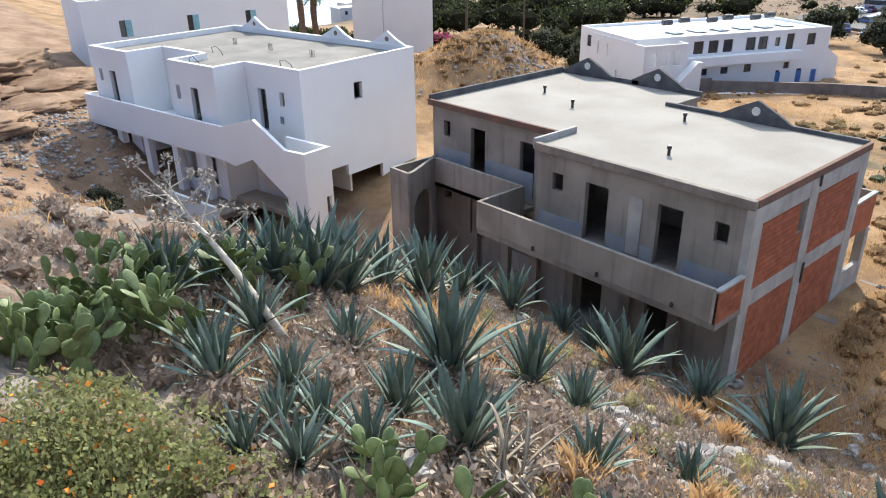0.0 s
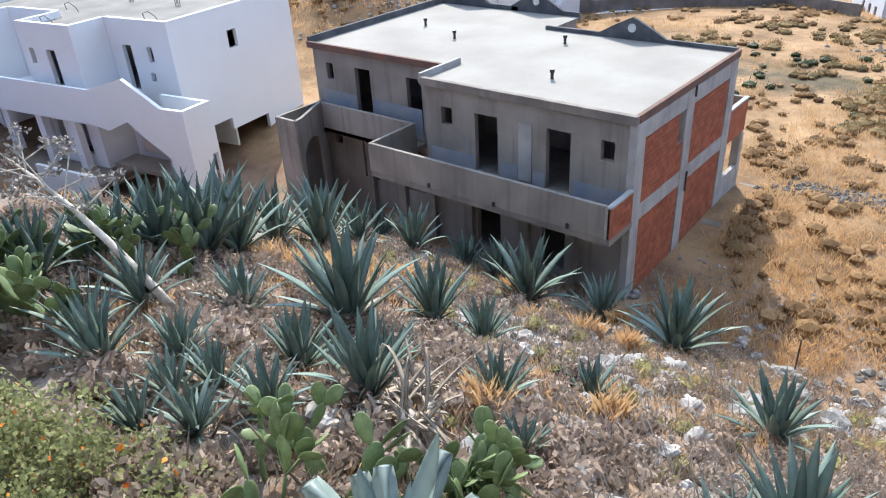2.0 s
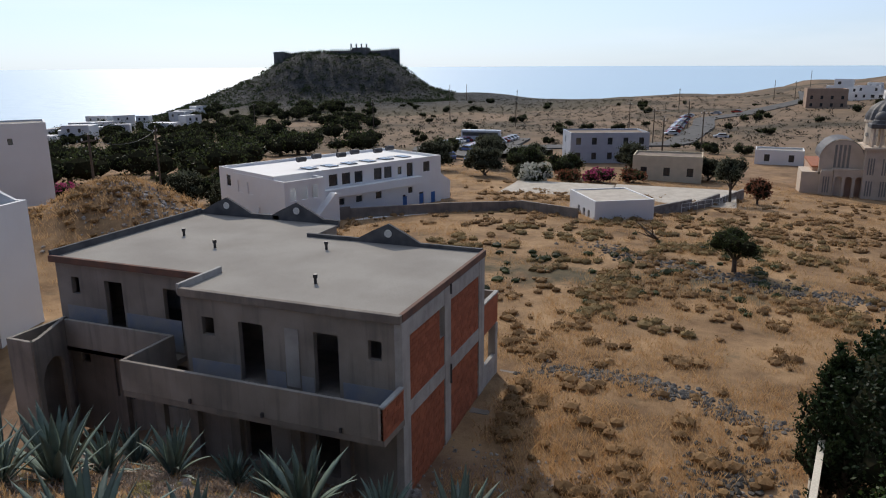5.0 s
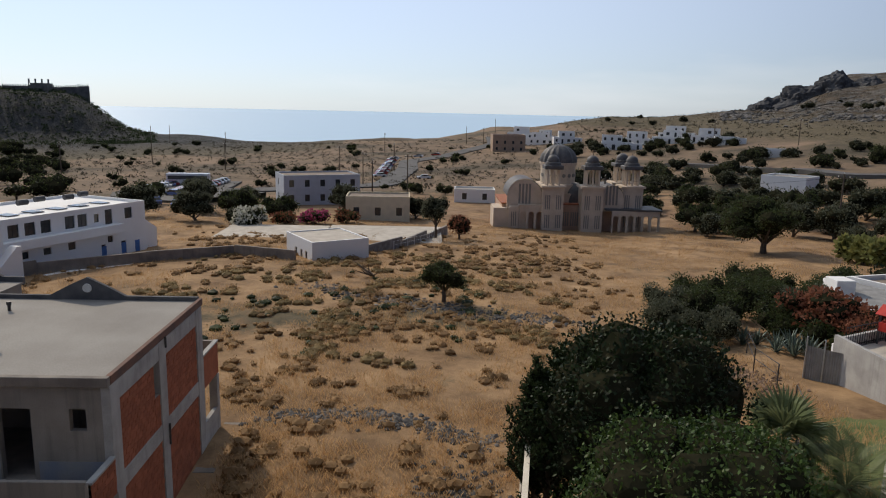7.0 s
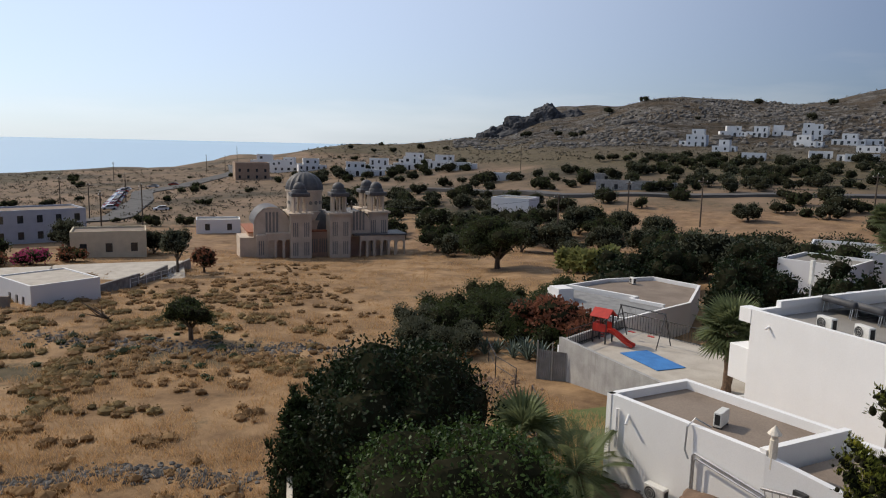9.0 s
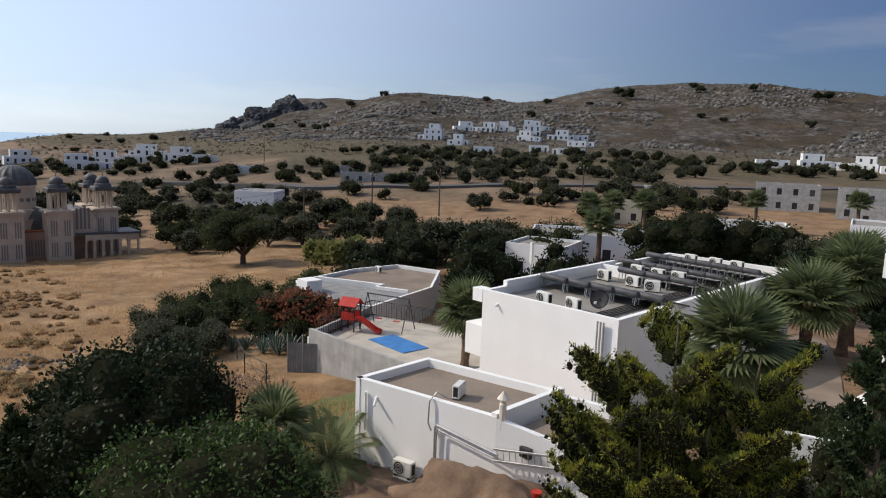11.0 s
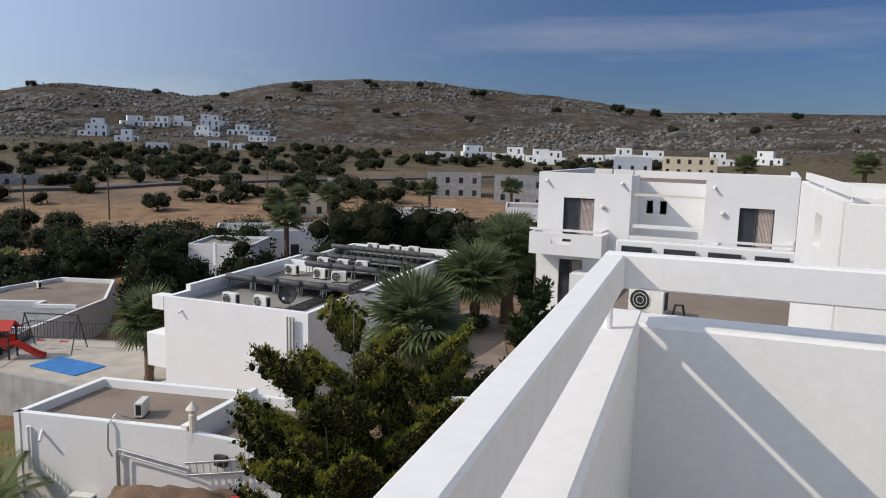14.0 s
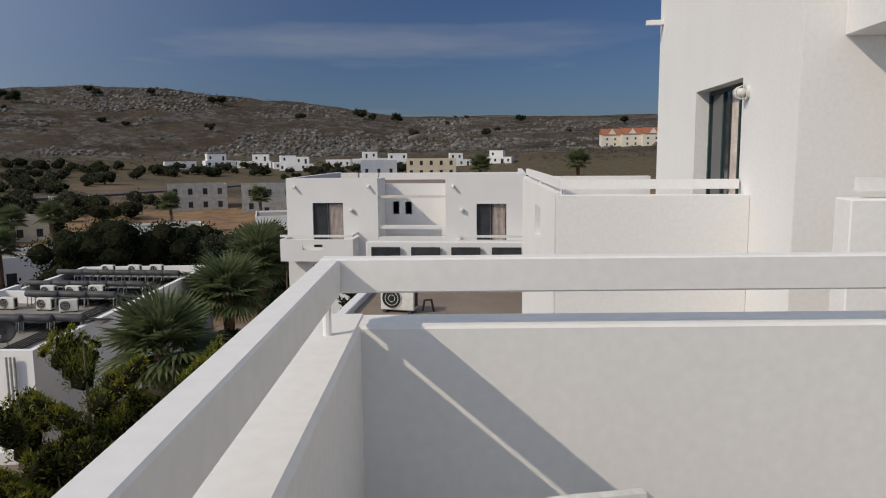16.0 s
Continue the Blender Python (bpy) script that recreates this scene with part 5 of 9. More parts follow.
# ---- the villa with the brown roof ----
def villa():
    o = (16, -18)
    h = thing("villa", pose(o[0], o[1], 2.6), "low white villa with a brown screed roof behind a parapet", "house")
    Q = lambda *pts: [(x - o[0], y - o[1]) for x, y in pts]
    A, B, C, D, E, F = (20.1, -15.9), (14.35, -17.3), (11.0, -18.4), (11.7, -21.6), (14.7, -21.0), (20.5, -19.6)
    add = lambda name, bm, m=SUNLIT_WHITE, label="": part(name, bm, m, h, label)
    for p, q, z in ((A, B, 3.5), (C, D, 3.1), (D, E, 3.4), (E, F, 3.5), (F, A, 3.5), (B, E, 3.62)):
        add("wall", wall(*Q(p, q), -1.0, z, 0.22), SUNLIT_WHITE)
    add("roof", prism(Q((19.9, -16.15), (14.6, -17.45), (14.9, -20.75), (20.25, -19.45)), 3.05, 3.2), SCREED_D, "brown screed roof")
    add("roof", prism(Q((14.1, -17.62), (11.25, -18.6), (11.9, -21.35), (14.4, -20.8)), 2.85, 3.02), SCREED_D, "brown screed roof")
    add("wall", profile([(0, -1.0), (3.52, -1.0), (3.52, 2.95), (0, 3.45)], Q(B)[0], (-3.35, -1.1), 0.22), SUNLIT_WHITE)
    add("chimney", tube([(-1.75, 0.55, 3.1), (-1.75, 0.55, 3.95), (-1.75, 0.55, 3.97), (-1.75, 0.55, 4.1), (-1.75, 0.55, 4.12), (-1.75, 0.55, 4.36)], [0.12, 0.115, 0.09, 0.09, 0.2, 0.015], 10), CREAM, "small round clay chimney pot")
    def along(s, off, z):
        d = Vector(B) - Vector(A)
        k = d.normalized()
        return (A[0] + k.x * s + k.y * off - o[0], A[1] + k.y * s - k.x * off - o[1], z)
    hose = [along(3.75, -0.6, 3.4), along(3.5, -0.1, 3.72), along(3.38, 0.1, 3.45), along(3.36, 0.12, 2.7), along(3.5, 0.12, 2.45)]
    add("hose", tube(hose, 0.03, 7), METAL, "grey hose over the parapet")
    add("wall_pipe", tube([along(3.64, 0.1, 0.6), along(3.64, 0.1, 2.62), along(3.72, 0.1, 2.7), along(6.1, 0.12, 2.35)], 0.04, 7), METAL, "grey service pipe")
    add("wall_pipe", tube([along(3.74, 0.16, 0.6), along(3.74, 0.16, 2.5), along(3.82, 0.16, 2.58), along(6.0, 0.18, 2.25)], 0.03, 7), METAL, "grey service pipe")
    add("down_pipe", tube([along(0.55, 0.07, 3.1), along(0.55, 0.07, 1.7)], 0.05, 7), SUNLIT_WHITE, "white down pipe")
    add("wall_vent", boxes((-2.9, 0.36, 2.5, -2.5, 0.52, 2.82)), METAL_D)
    add("gutter_spout", tube([along(1.0, -0.02, 3.0), along(1.1, 0.25, 2.75)], 0.05, 7), SUNLIT_WHITE)
    return h


villa()
place(AC, 17.0, -18.1, 5.8, 118, 0.85, "dark-grilled air conditioner outdoor unit on the villa roof")
place(AC, 17.6, -16.25, 2.6, 195, 0.95, "weathered air conditioner outdoor unit against the villa wall")
place(AC, 17.6, -16.25, 3.2, 195, 0.95, "weathered air conditioner outdoor unit stacked on another")


def ladder():
    t = thing("ladder", pose(14.2, -17.14, 4.74, 0, -8, -162) @ Matrix.Diagonal((0.77, 1, 1, 1)), "aluminium ladder hung lengthwise on the villa wall", "ladder")
    for z in (0, 0.38):
        part("rail", boxes((0, -0.03, z, 3.9, 0.03, z + 0.07), bevel=0.008), METAL, t)
    for i in range(14):
        part("rung", tube([(0.15 + i * 0.275, 0, 0.06), (0.15 + i * 0.275, 0, 0.4)], 0.017, 6), METAL, t)
    return t


ladder()
bucket = thing("bucket", pose(12.3, -17.0, 4.25), "red plastic bucket on the earth bank", "bucket")
part("body", tube([(0, 0, 0), (0, 0, 0.3)], [0.11, 0.15], 14), RED, bucket)
part("rim", tube([(0, 0, 0.3), (0, 0, 0.325)], [0.165, 0.165], 14), RED, bucket)


# ---- the long white hotel across the field ----
def far_hotel():
    m = pose(61.3, 39.9, -1.6, 0, 0, -24) @ Matrix.Diagonal((0.89, 1, 1, 1))
    up = [(7.6 + i * 1.95, 8.9 + i * 1.95, 3.1, 4.35) for i in range(3)] + [(14.6, 15.9, 3.1, 4.4), (16.3, 17.6, 3.1, 4.4), (18.6, 19.3, 3.3, 4.2), (20.2, 21.3, 2.9, 4.5), (23.2, 24.4, 3.2, 4.4)]
    low = [(6.4, 7.6, 0.7, 1.7), (8.6, 9.8, 0.9, 1.6), (11.6, 12.6, 0.9, 1.6), (14.8, 15.8, 0.9, 1.7), (19.4, 20.0, -1.3, 0.8), (20.4, 21.2, 0.9, 1.6), (22.4, 23.2, -1.3, 0.8), (24.6, 25.4, -1.3, 0.6)]
    h = plain_house("seaside_hotel", m, 26.5, 11, 4.95, "long white two-storey hotel with dark windows and blue doors", up + low, [(1.5, 2.4, 3.0, 4.2), (5, 6, 3.0, 4.2)], [(2, 3.2, 3.1, 4.3)], WHITE, WHITE_B, 0.3, category="hotel")
    part("terrace_block", wall((-0.1, -2.0), (5.4, -2.0), -1.5, 4.6, 0.2, [(0.7, 1.5, 2.6, 3.9), (2.2, 3.1, 2.6, 4.0), (3.6, 4.5, 2.6, 4.0)]), WHITE, h, "white roof terrace wall with arched openings")
    part("terrace_block", wall((-0.1, 8), (-0.1, -1.9), -1.5, 4.6, 0.2, [(1, 1.9, 2.6, 3.9), (3, 3.9, 2.6, 3.9), (5, 5.9, 0.4, 1.5)]), WHITE, h)
    part("terrace_block", wall((5.4, -2.0), (5.4, 0), -1.5, 4.6, 0.2), WHITE, h)
    part("balcony_band", boxes((5.6, -1.0, 2.0, 22.0, -0.02, 2.9), bevel=0.02), WHITE, h, "white balcony band along the front")
    part("outer_stair", profile([(3.5, -1.5), (6.5, -1.5), (6.5, 2.9), (6.0, 2.9), (3.5, 0.8)], (0, -3.0), (1, 0), 1.0), WHITE, h, "white raking stair wall")
    part("end_wing", profile([(26.5, -1.5), (29.5, -1.5), (29.5, 1.4), (26.5, 3.2)], (0, 1.0), (1, 0), 6.0), WHITE, h, "white sloping end wing")
    part("shed_roof", boxes((9.0, -6.0, -0.5, 20.0, -2.6, -0.3)), WHITE, h, "white corrugated shed roof")
    part("shed_wall", boxes((9.2, -5.8, -2, 19.8, -2.8, -0.5)), WHITE_B, h)
    for x in (19.4, 22.4, 24.6):
        part("blue_door", boxes((x, -0.03, -1.3, x + 0.7, 0.0, 0.6)), BLUE, h, "blue painted door")
    for i in range(6):
        part("roof_tank", tube([(7 + i * 3.1, 5 + (i % 2), 5.6), (8.2 + i * 3.1, 5 + (i % 2), 5.6)], 0.3, 10), TANK, h)
        part("roof_collector", boxes((7 + i * 3.1, 2.8, 4.7, 8.4 + i * 3.1, 4.6, 4.78)), SOLAR, h)
    return h


far_hotel()

# pool house and its terraces
ph = plain_house("pool_house", pose(81.6, 14.0, -2.5, 0, 0, -149), 7.6, 6.6, 2.75, "small white flat-roofed pool house with three dark openings",
                 [(2.6, 3.2, 0.6, 1.5), (4.2, 4.8, 0.5, 1.5), (5.6, 6.2, 0.5, 1.5)], (), (), WHITE, PAVING, 0.12)
tagged(part("pool_terrace", boxes((84, -4, -3.6, 106, 12, -2.9), (86, 12, -3.6, 104, 26, -2.7)), PAVING), "pale paved pool terrace with white edging", "terrace")


def fence(pts, hgt, label, posts=True, material=WHITE_B, gap=1.6, name="fence", rails=2):
    f = thing(name, pose(pts[0][0], pts[0][1], gz(*pts[0])), label, "fence")
    o = Vector((pts[0][0], pts[0][1], gz(*pts[0])))
    for p, q in zip(pts, pts[1:]):
        n = max(1, int(math.dist(p, q) / gap))
        tops = []
        for i in range(n + 1):
            x, y = p[0] + (q[0] - p[0]) * i / n, p[1] + (q[1] - p[1]) * i / n
            z = gz(x, y)
            part("post", tube([Vector((x, y, z - 0.2)) - o, Vector((x, y, z + hgt)) - o], 0.035, 5), material, f)
            tops.append((x, y, z))
        for k in range(rails):
            part("rail", tube([Vector((x, y, z + hgt * (1 - 0.45 * k))) - o for x, y, z in tops], 0.02, 4), material, f)
    return f


fence([(86, 2), (94, -2), (105, -4)], 1.0, "white pool railing of posts and rails")


def field_wall(pts, hgt, th, material, label, name="field_wall"):
    w = thing(name, pose(0, 0, 0), label, "wall", kind="structure")
    bm = bmesh.new()
    for p, q in zip(pts, pts[1:]):
        n = max(1, int(math.dist(p, q) / 6))
        for i in range(n):
            a = [p[k] + (q[k] - p[k]) * i / n for k in (0, 1)]
            b = [p[k] + (q[k] - p[k]) * (i + 1) / n for k in (0, 1)]
            part("wall_length", wall(a, b, min(gz(*a), gz(*b)) - 0.6, (gz(*a) + gz(*b)) / 2 + hgt, th), material, w)
    bm.free()
    return w


field_wall([(60, 42), (68, 35), (74, 27), (78, 19), (75.5, 12)], 1.1, 0.3, CONCRETE, "grey block wall along the field edge")
field_wall([(80.6, 5.6), (88, 1), (104, -5)], 1.1, 0.3, STONE, "low stone wall beside the pool terrace")


# ---- the domed church ----
def church():
    c = thing("church", pose(121, -13.5, -5.75) @ Matrix.Scale(0.93, 4), "stone church with a grey dome, bell towers and arcaded porches", "church")
    add = lambda name, bm, m=STONE_W, label="", s=False: part(name, bm, m, c, label, s)
    # local x goes back from the front, local -y runs to the church's far end

    def slits(host, x, y, z, n, w=0.22, h=2.2, gap=0.42, face="x"):
        for i in range(n):
            o = (i - (n - 1) / 2) * gap
            b = (x - 0.02, y + o - w / 2, z, x + 0.04, y + o + w / 2, z + h) if face == "x" else (x + o - w / 2, y - 0.04, z, x + o + w / 2, y + 0.02, z + h)
            part("lattice_window", boxes(b), LATTICE_M, host, "tall narrow lattice window")

    def dome(x, y, z, r, hgt, ribs, name, m=LEAD):
        bm = bmesh.new()
        rings = []
        for k in range(9):
            a = math.pi / 2 * k / 9
            rings.append([bm.verts.new((x + (r + 0.06 * r * (j % 2)) * math.cos(a) * math.cos(t), y + (r + 0.06 * r * (j % 2)) * math.cos(a) * math.sin(t), z + hgt * math.sin(a))) for j, t in ((j, math.tau * j / ribs) for j in range(ribs))])
        top = bm.verts.new((x, y, z + hgt))
        for p, q in zip(rings, rings[1:]):
            for j in range(ribs):
                bm.faces.new((p[j], p[(j + 1) % ribs], q[(j + 1) % ribs], q[j]))
        for j in range(ribs):
            bm.faces.new((rings[-1][j], rings[-1][(j + 1) % ribs], top))
        return add(name, bm, m, "ribbed grey dome")

    def arches(y0, y1, z1, n, x=0.0, depth=0.6, base=-1.5):
        """An arcade wall of n round-headed openings facing -x."""
        w = (y0 - y1) / n
        for i in range(n):
            ya = y0 - w * i
            r = w * 0.36
            pts = [(0, base), (w / 2 - r, base), (w / 2 - r, z1 - r - 0.9)]
            pts += [(w / 2 - r * math.cos(math.pi * k / 10), z1 - r - 0.9 + r * math.sin(math.pi * k / 10)) for k in range(1, 10)]
            pts += [(w / 2 + r, z1 - r - 0.9), (w / 2 + r, base), (w, base), (w, z1), (0, z1)]
            add("arch", profile(pts, (x, ya), (0, -1), depth), STONE_W)

    # body
    add("nave", boxes((3, -27, -2, 16, -1.5, 4.6)), STONE_P)
    add("nave_upper", boxes((4.5, -25, 4.6, 15, -5, 6.4)), STONE_W)
    add("side_hall", boxes((0.8, -6.2, -2, 5, -2.6, 4.4)), STONE_W)
    add("annex", boxes((1.5, -2.6, -2, 8, 0.2, 3.9)), STONE_W)
    add("roof_edge", boxes((2.8, -27.2, 4.5, 16.2, -1.3, 4.75)), TERRA)
    arches(-4.4, -8.8, 4.4, 3, 0.4)
    add("porch_back", boxes((1.6, -8.9, -2, 3.0, -4.3, 4.3)), STONE_P)
    add("porch_roof", boxes((0.3, -9.0, 4.4, 3.2, -4.2, 4.7)), STONE_W)
    arches(-21.4, -28.4, 3.9, 5, 0.2)
    arches(-28.4, -30.2, 3.9, 1, 0.2)
    add("porch_roof", prism([(-0.2, -30.4), (6, -30.4), (6, -20.2), (0.4, -20.2)][::1], 3.9, 4.2), LEAD)
    # near-black panel painted as the shade behind the arches
    add("porch_back", boxes((3.2, -27, -2, 3.4, -20, 3.9)), DARK)
    # vaults
    for y0, y1, x, z, r in ((-2.2, -8.6, 4.2, 4.6, 3.3), (-19.2, -23.6, 4.2, 4.6, 2.6)):
        bm = bmesh.new()
        yc, n = (y0 + y1) / 2, 14
        rr = (y0 - y1) / 2
        lo = [bm.verts.new((1.4, yc + rr * math.cos(math.pi * k / n), z + 1.6 + rr * math.sin(math.pi * k / n))) for k in range(n + 1)]
        hi = [bm.verts.new((9.0, yc + rr * math.cos(math.pi * k / n), z + 1.6 + rr * math.sin(math.pi * k / n))) for k in range(n + 1)]
        for k in range(n):
            bm.faces.new((lo[k], lo[k + 1], hi[k + 1], hi[k]))
        add("barrel_vault", bm, LEAD, "grey barrel-vaulted roof")
        f = profile([(rr - rr * math.cos(math.pi * k / n), z + 1.55 + rr * 0.96 * math.sin(math.pi * k / n)) for k in range(n + 1)] + [(2 * rr, z - 1), (0, z - 1)], (1.5, y0), (0, -1), 0.4)
        host = add("vault_front", f, STONE_W)
        slits(host, 1.48, yc, z + 0.2, 4, 0.36, 3.6, 0.62)
    # main dome on its drum
    yc = -12.6
    add("drum", tube([(9, yc, 4.6), (9, yc, 8.0), (9, yc, 8.05), (9, yc, 11.6), (9, yc, 11.65), (9, yc, 12.0)], [4.2, 4.2, 3.35, 3.35, 3.6, 3.6], 20), STONE_W, "pale round drum with small windows")
    dome(9, yc, 12.0, 3.4, 3.3, 32, "dome")
    for k in range(9):
        a = math.radians(110 + 20 * k)
        add("drum_window", tube([(9 + 3.2 * math.cos(a), yc + 3.2 * math.sin(a), 9.6), (9 + 3.42 * math.cos(a), yc + 3.42 * math.sin(a), 9.6)], 0.36, 8), LATTICE_M)
    for y in (-9.8, -15.4):
        dome(6.4, y, 4.6, 2.3, 3.6, 20, "half_dome")
    # towers
    for x, y in ((0.0, -10.4), (0.0, -17.6), (2.0, -25.4), (9.0, -25.4)):
        t = add("tower", boxes((x, y - 1.9, -2, x + 3.8, y + 1.9, 7.9)), STONE_W, "square stone bell tower")
        part("cornice", boxes((x - 0.35, y - 2.25, 7.9, x + 4.15, y + 2.25, 8.25)), STONE_W, t)
        for dy in (-1.0, 1.0):
            slits(t, x, y + dy, 0.6, 3, 0.2, 2.4, 0.36)
            slits(t, x, y + dy, 4.0, 3, 0.2, 2.6, 0.36)
        for i in range(3):
            for j in range(3):
                if i != 1 or j != 1:
                    part("belfry_column", tube([(x + 0.8 + i * 1.1, y - 1.1 + j * 1.1, 8.25), (x + 0.8 + i * 1.1, y - 1.1 + j * 1.1, 11.2)], 0.2, 8), STONE_W, t)
        part("belfry_roof", boxes((x + 0.2, y - 1.7, 11.2, x + 3.6, y + 1.7, 11.9), bevel=0.1), LEAD, t)
        part("belfry_cap", tube([(x + 1.9, y, 11.9), (x + 1.9, y, 12.4), (x + 1.9, y, 12.5)], [1.45, 1.35, 1.1], 12), LEAD, t)
        part("cupola", ball(1.15, 1, 1, 0.95, 2, at=(x + 1.9, y, 12.7)), LEAD, t, "", True)
        part("finial", tube([(x + 1.9, y, 13.6), (x + 1.9, y, 14.3)], 0.06, 5), METAL_D, t)
    host = add("front_panel", boxes((2.9, -15.6, -2, 3.0, -12.4, 4.4)), STONE_P)
    slits(host, 2.88, -13.2, 0.6, 4, 0.22, 2.6, 0.4)
    slits(host, 2.88, -15.0, 0.6, 4, 0.22, 2.6, 0.4)
    host = add("annex_front", boxes((0.5, -4.3, -2, 0.8, -2.5, 4.3)), STONE_W)
    slits(host, 0.48, -3.4, 0.8, 3, 0.2, 2.6, 0.36)
    return c


LATTICE_M = mat("pale_lattice_window", (0.30, 0.28, 0.25), (0.16, 0.15, 0.14), 14, 0.8, 0.3, 50)
church()


# ---- other houses of the place ----
def far_row(spec):
    for x, y, rz, w, d, hgt, label, m, group in spec:
        n = max(2, int(w / 3.2))
        floors = max(1, int(hgt / 3.0))
        ops = [(w * (i + 0.5) / n - 0.5, w * (i + 0.5) / n + 0.5, 0.9 + 3.0 * f, 2.3 + 3.0 * f) for i in range(n) for f in range(floors)]
        side = [(d * 0.3, d * 0.3 + 0.9, 0.9 + 3.0 * f, 2.2 + 3.0 * f) for f in range(floors)]
        plain_house("house", pose(x, y, gz(x, y) - 0.2, 0, 0, rz), w, d, hgt, label, ops, side, side, m, SCREED if m is WHITE else SCREED_D, 0.3, group)


def facing(x, y, w):
    """Turn of a house at x, y whose front looks towards the terrace, and its front-left corner."""
    a = math.degrees(math.atan2(x, y))
    return -a


HOUSE_TAN = mat("tan_wall", (0.42, 0.30, 0.22), (0.36, 0.25, 0.18), 0.8, 0.9, 0.15, 18)
HOUSE_YEL = mat("pale_yellow_wall", (0.66, 0.57, 0.42), (0.58, 0.50, 0.36), 0.8, 0.9, 0.15, 18)
HOUSE_GRY = mat("blue_grey_wall", (0.50, 0.53, 0.58), (0.44, 0.47, 0.52), 0.8, 0.9, 0.15, 18)
sp = []


def block(h, x0, y0, w, d, z0, hgt, m, rs, deep=False):
    """One flat-roofed cube of a stepped house, with openings on its front and flanks."""
    n, fl = max(1, int(w / 2.7)), max(1, int((hgt - 0.4) / 2.9))
    front = [(w * (i + 0.5) / n - 0.45, w * (i + 0.5) / n + (0.45 if rs.random() < 0.7 else 0.9), (z0 + 0.1 if rs.random() < 0.4 else z0 + 1.0) + 2.9 * f, z0 + 2.25 + 2.9 * f) for i in range(n) for f in range(fl) if rs.random() < 0.85]
    side = [(d * 0.4, d * 0.4 + 0.8, z0 + 1.0 + 2.9 * f, z0 + 2.1 + 2.9 * f) for f in range(fl)]
    for a, b, holes in (((0, 0), (w, 0), front), ((w, 0), (w, d), side), ((w, d), (0, d), ()), ((0, d), (0, 0), side)):
        a, b = (a[0] + x0, a[1] + y0), (b[0] + x0, b[1] + y0)
        part("wall", wall(a, b, z0 - (3.5 if z0 < 1 else 0.2), z0 + hgt, 0.2, holes), m, h)
        n0 = math.hypot(b[0] - a[0], b[1] - a[1])
        ux, uy = (b[0] - a[0]) / n0, (b[1] - a[1]) / n0
        for s0, s1, za, zb in holes:
            part("window", boxes((0, 0.1, 0, s1 - s0, 0.14, zb - za)), GLASS, h, m=Matrix(((ux, -uy, 0, a[0] + ux * s0), (uy, ux, 0, a[1] + uy * s0), (0, 0, 1, za), (0, 0, 0, 1))))
    part("roof", boxes((x0 + 0.2, y0 + 0.2, z0 + hgt - 0.45, x0 + w - 0.2, y0 + d - 0.2, z0 + hgt - 0.3)), SCREED, h, "flat screed roof")


def stepped_house(x, y, w, floors, label, group, seed, m=WHITE, turn=0):
    rs = random.Random(seed)
    h = thing("house", pose(x, y, gz(x, y) - 0.1, 0, 0, -math.degrees(math.atan2(x, y)) + turn + rs.uniform(-14, 14)) @ pose(-w / 2, 0, 0), label, "house", group)
    d = rs.uniform(6, 9)
    low = 3.1 * max(1, floors - 1) if floors > 1 else 3.3
    block(h, 0, 0, w, d, 0, low, m, rs)
    if floors > 1:
        w2 = w * rs.uniform(0.5, 0.75)
        block(h, rs.uniform(0.1, w - w2 - 0.1), rs.uniform(1.2, 2.4), w2, d - 2.6, low - 0.3, 3.2, m, rs)
    if rs.random() < 0.6:
        wx = rs.uniform(2.5, 4)
        block(h, -wx if rs.random() < 0.5 else w, rs.uniform(0.5, 1.5), wx, d * 0.6, 0, 2.9, m, rs)
    return h


# spots: x, y, width, storeys
for i, (x, y, w, f) in enumerate(((310, -262, 10, 3), (278, -250, 8, 2), (322, -296, 12, 2), (312, -304, 11, 2), (306, -316, 10, 2), (296, -330, 11, 2), (272, -296, 10, 2), (286, -316, 10, 3), (268, -318, 12, 2), (262, -330, 9, 1), (232, -226, 9, 1), (228, -258, 9, 1), (212, -262, 12, 1), (240, -300, 10, 1))):
    stepped_house(x, y, w, f, "white cubic house stepping up the hillside", "white terraced houses on the hillside", 200 + i)
for i, (x, y, w, f) in enumerate(((140, -305, 13, 1), (128, -318, 12, 2), (110, -316, 12, 2), (96, -312, 10, 2), (88, -306, 12, 2), (76, -326, 11, 1), (60, -330, 12, 2), (48, -320, 11, 2), (22, -330, 12, 2), (4, -335, 12, 2))):
    stepped_house(x, y, w, f, "low white flat-roofed house below the ridge", "white houses below the ridge", 230 + i)
for i, (x, y, w, f) in enumerate(((372, -49, 13, 3), (362, -58, 12, 2), (350, -68, 11, 2), (300, -80, 13, 2), (318, -92, 13, 2), (312, -104, 12, 2), (330, -116, 13, 2), (304, -118, 12, 2), (282, -118, 9, 1), (392, -62, 11, 2))):
    stepped_house(x, y, w, f, "white flat-roofed house above the church", "white houses above the church", 250 + i)
sp.append((336, -32, facing(336, -32, 16) + 6, 15, 12, 8, "tan two-storey building beside the coast road", HOUSE_TAN, ""))
H1 = "low white flat-roofed house among trees"
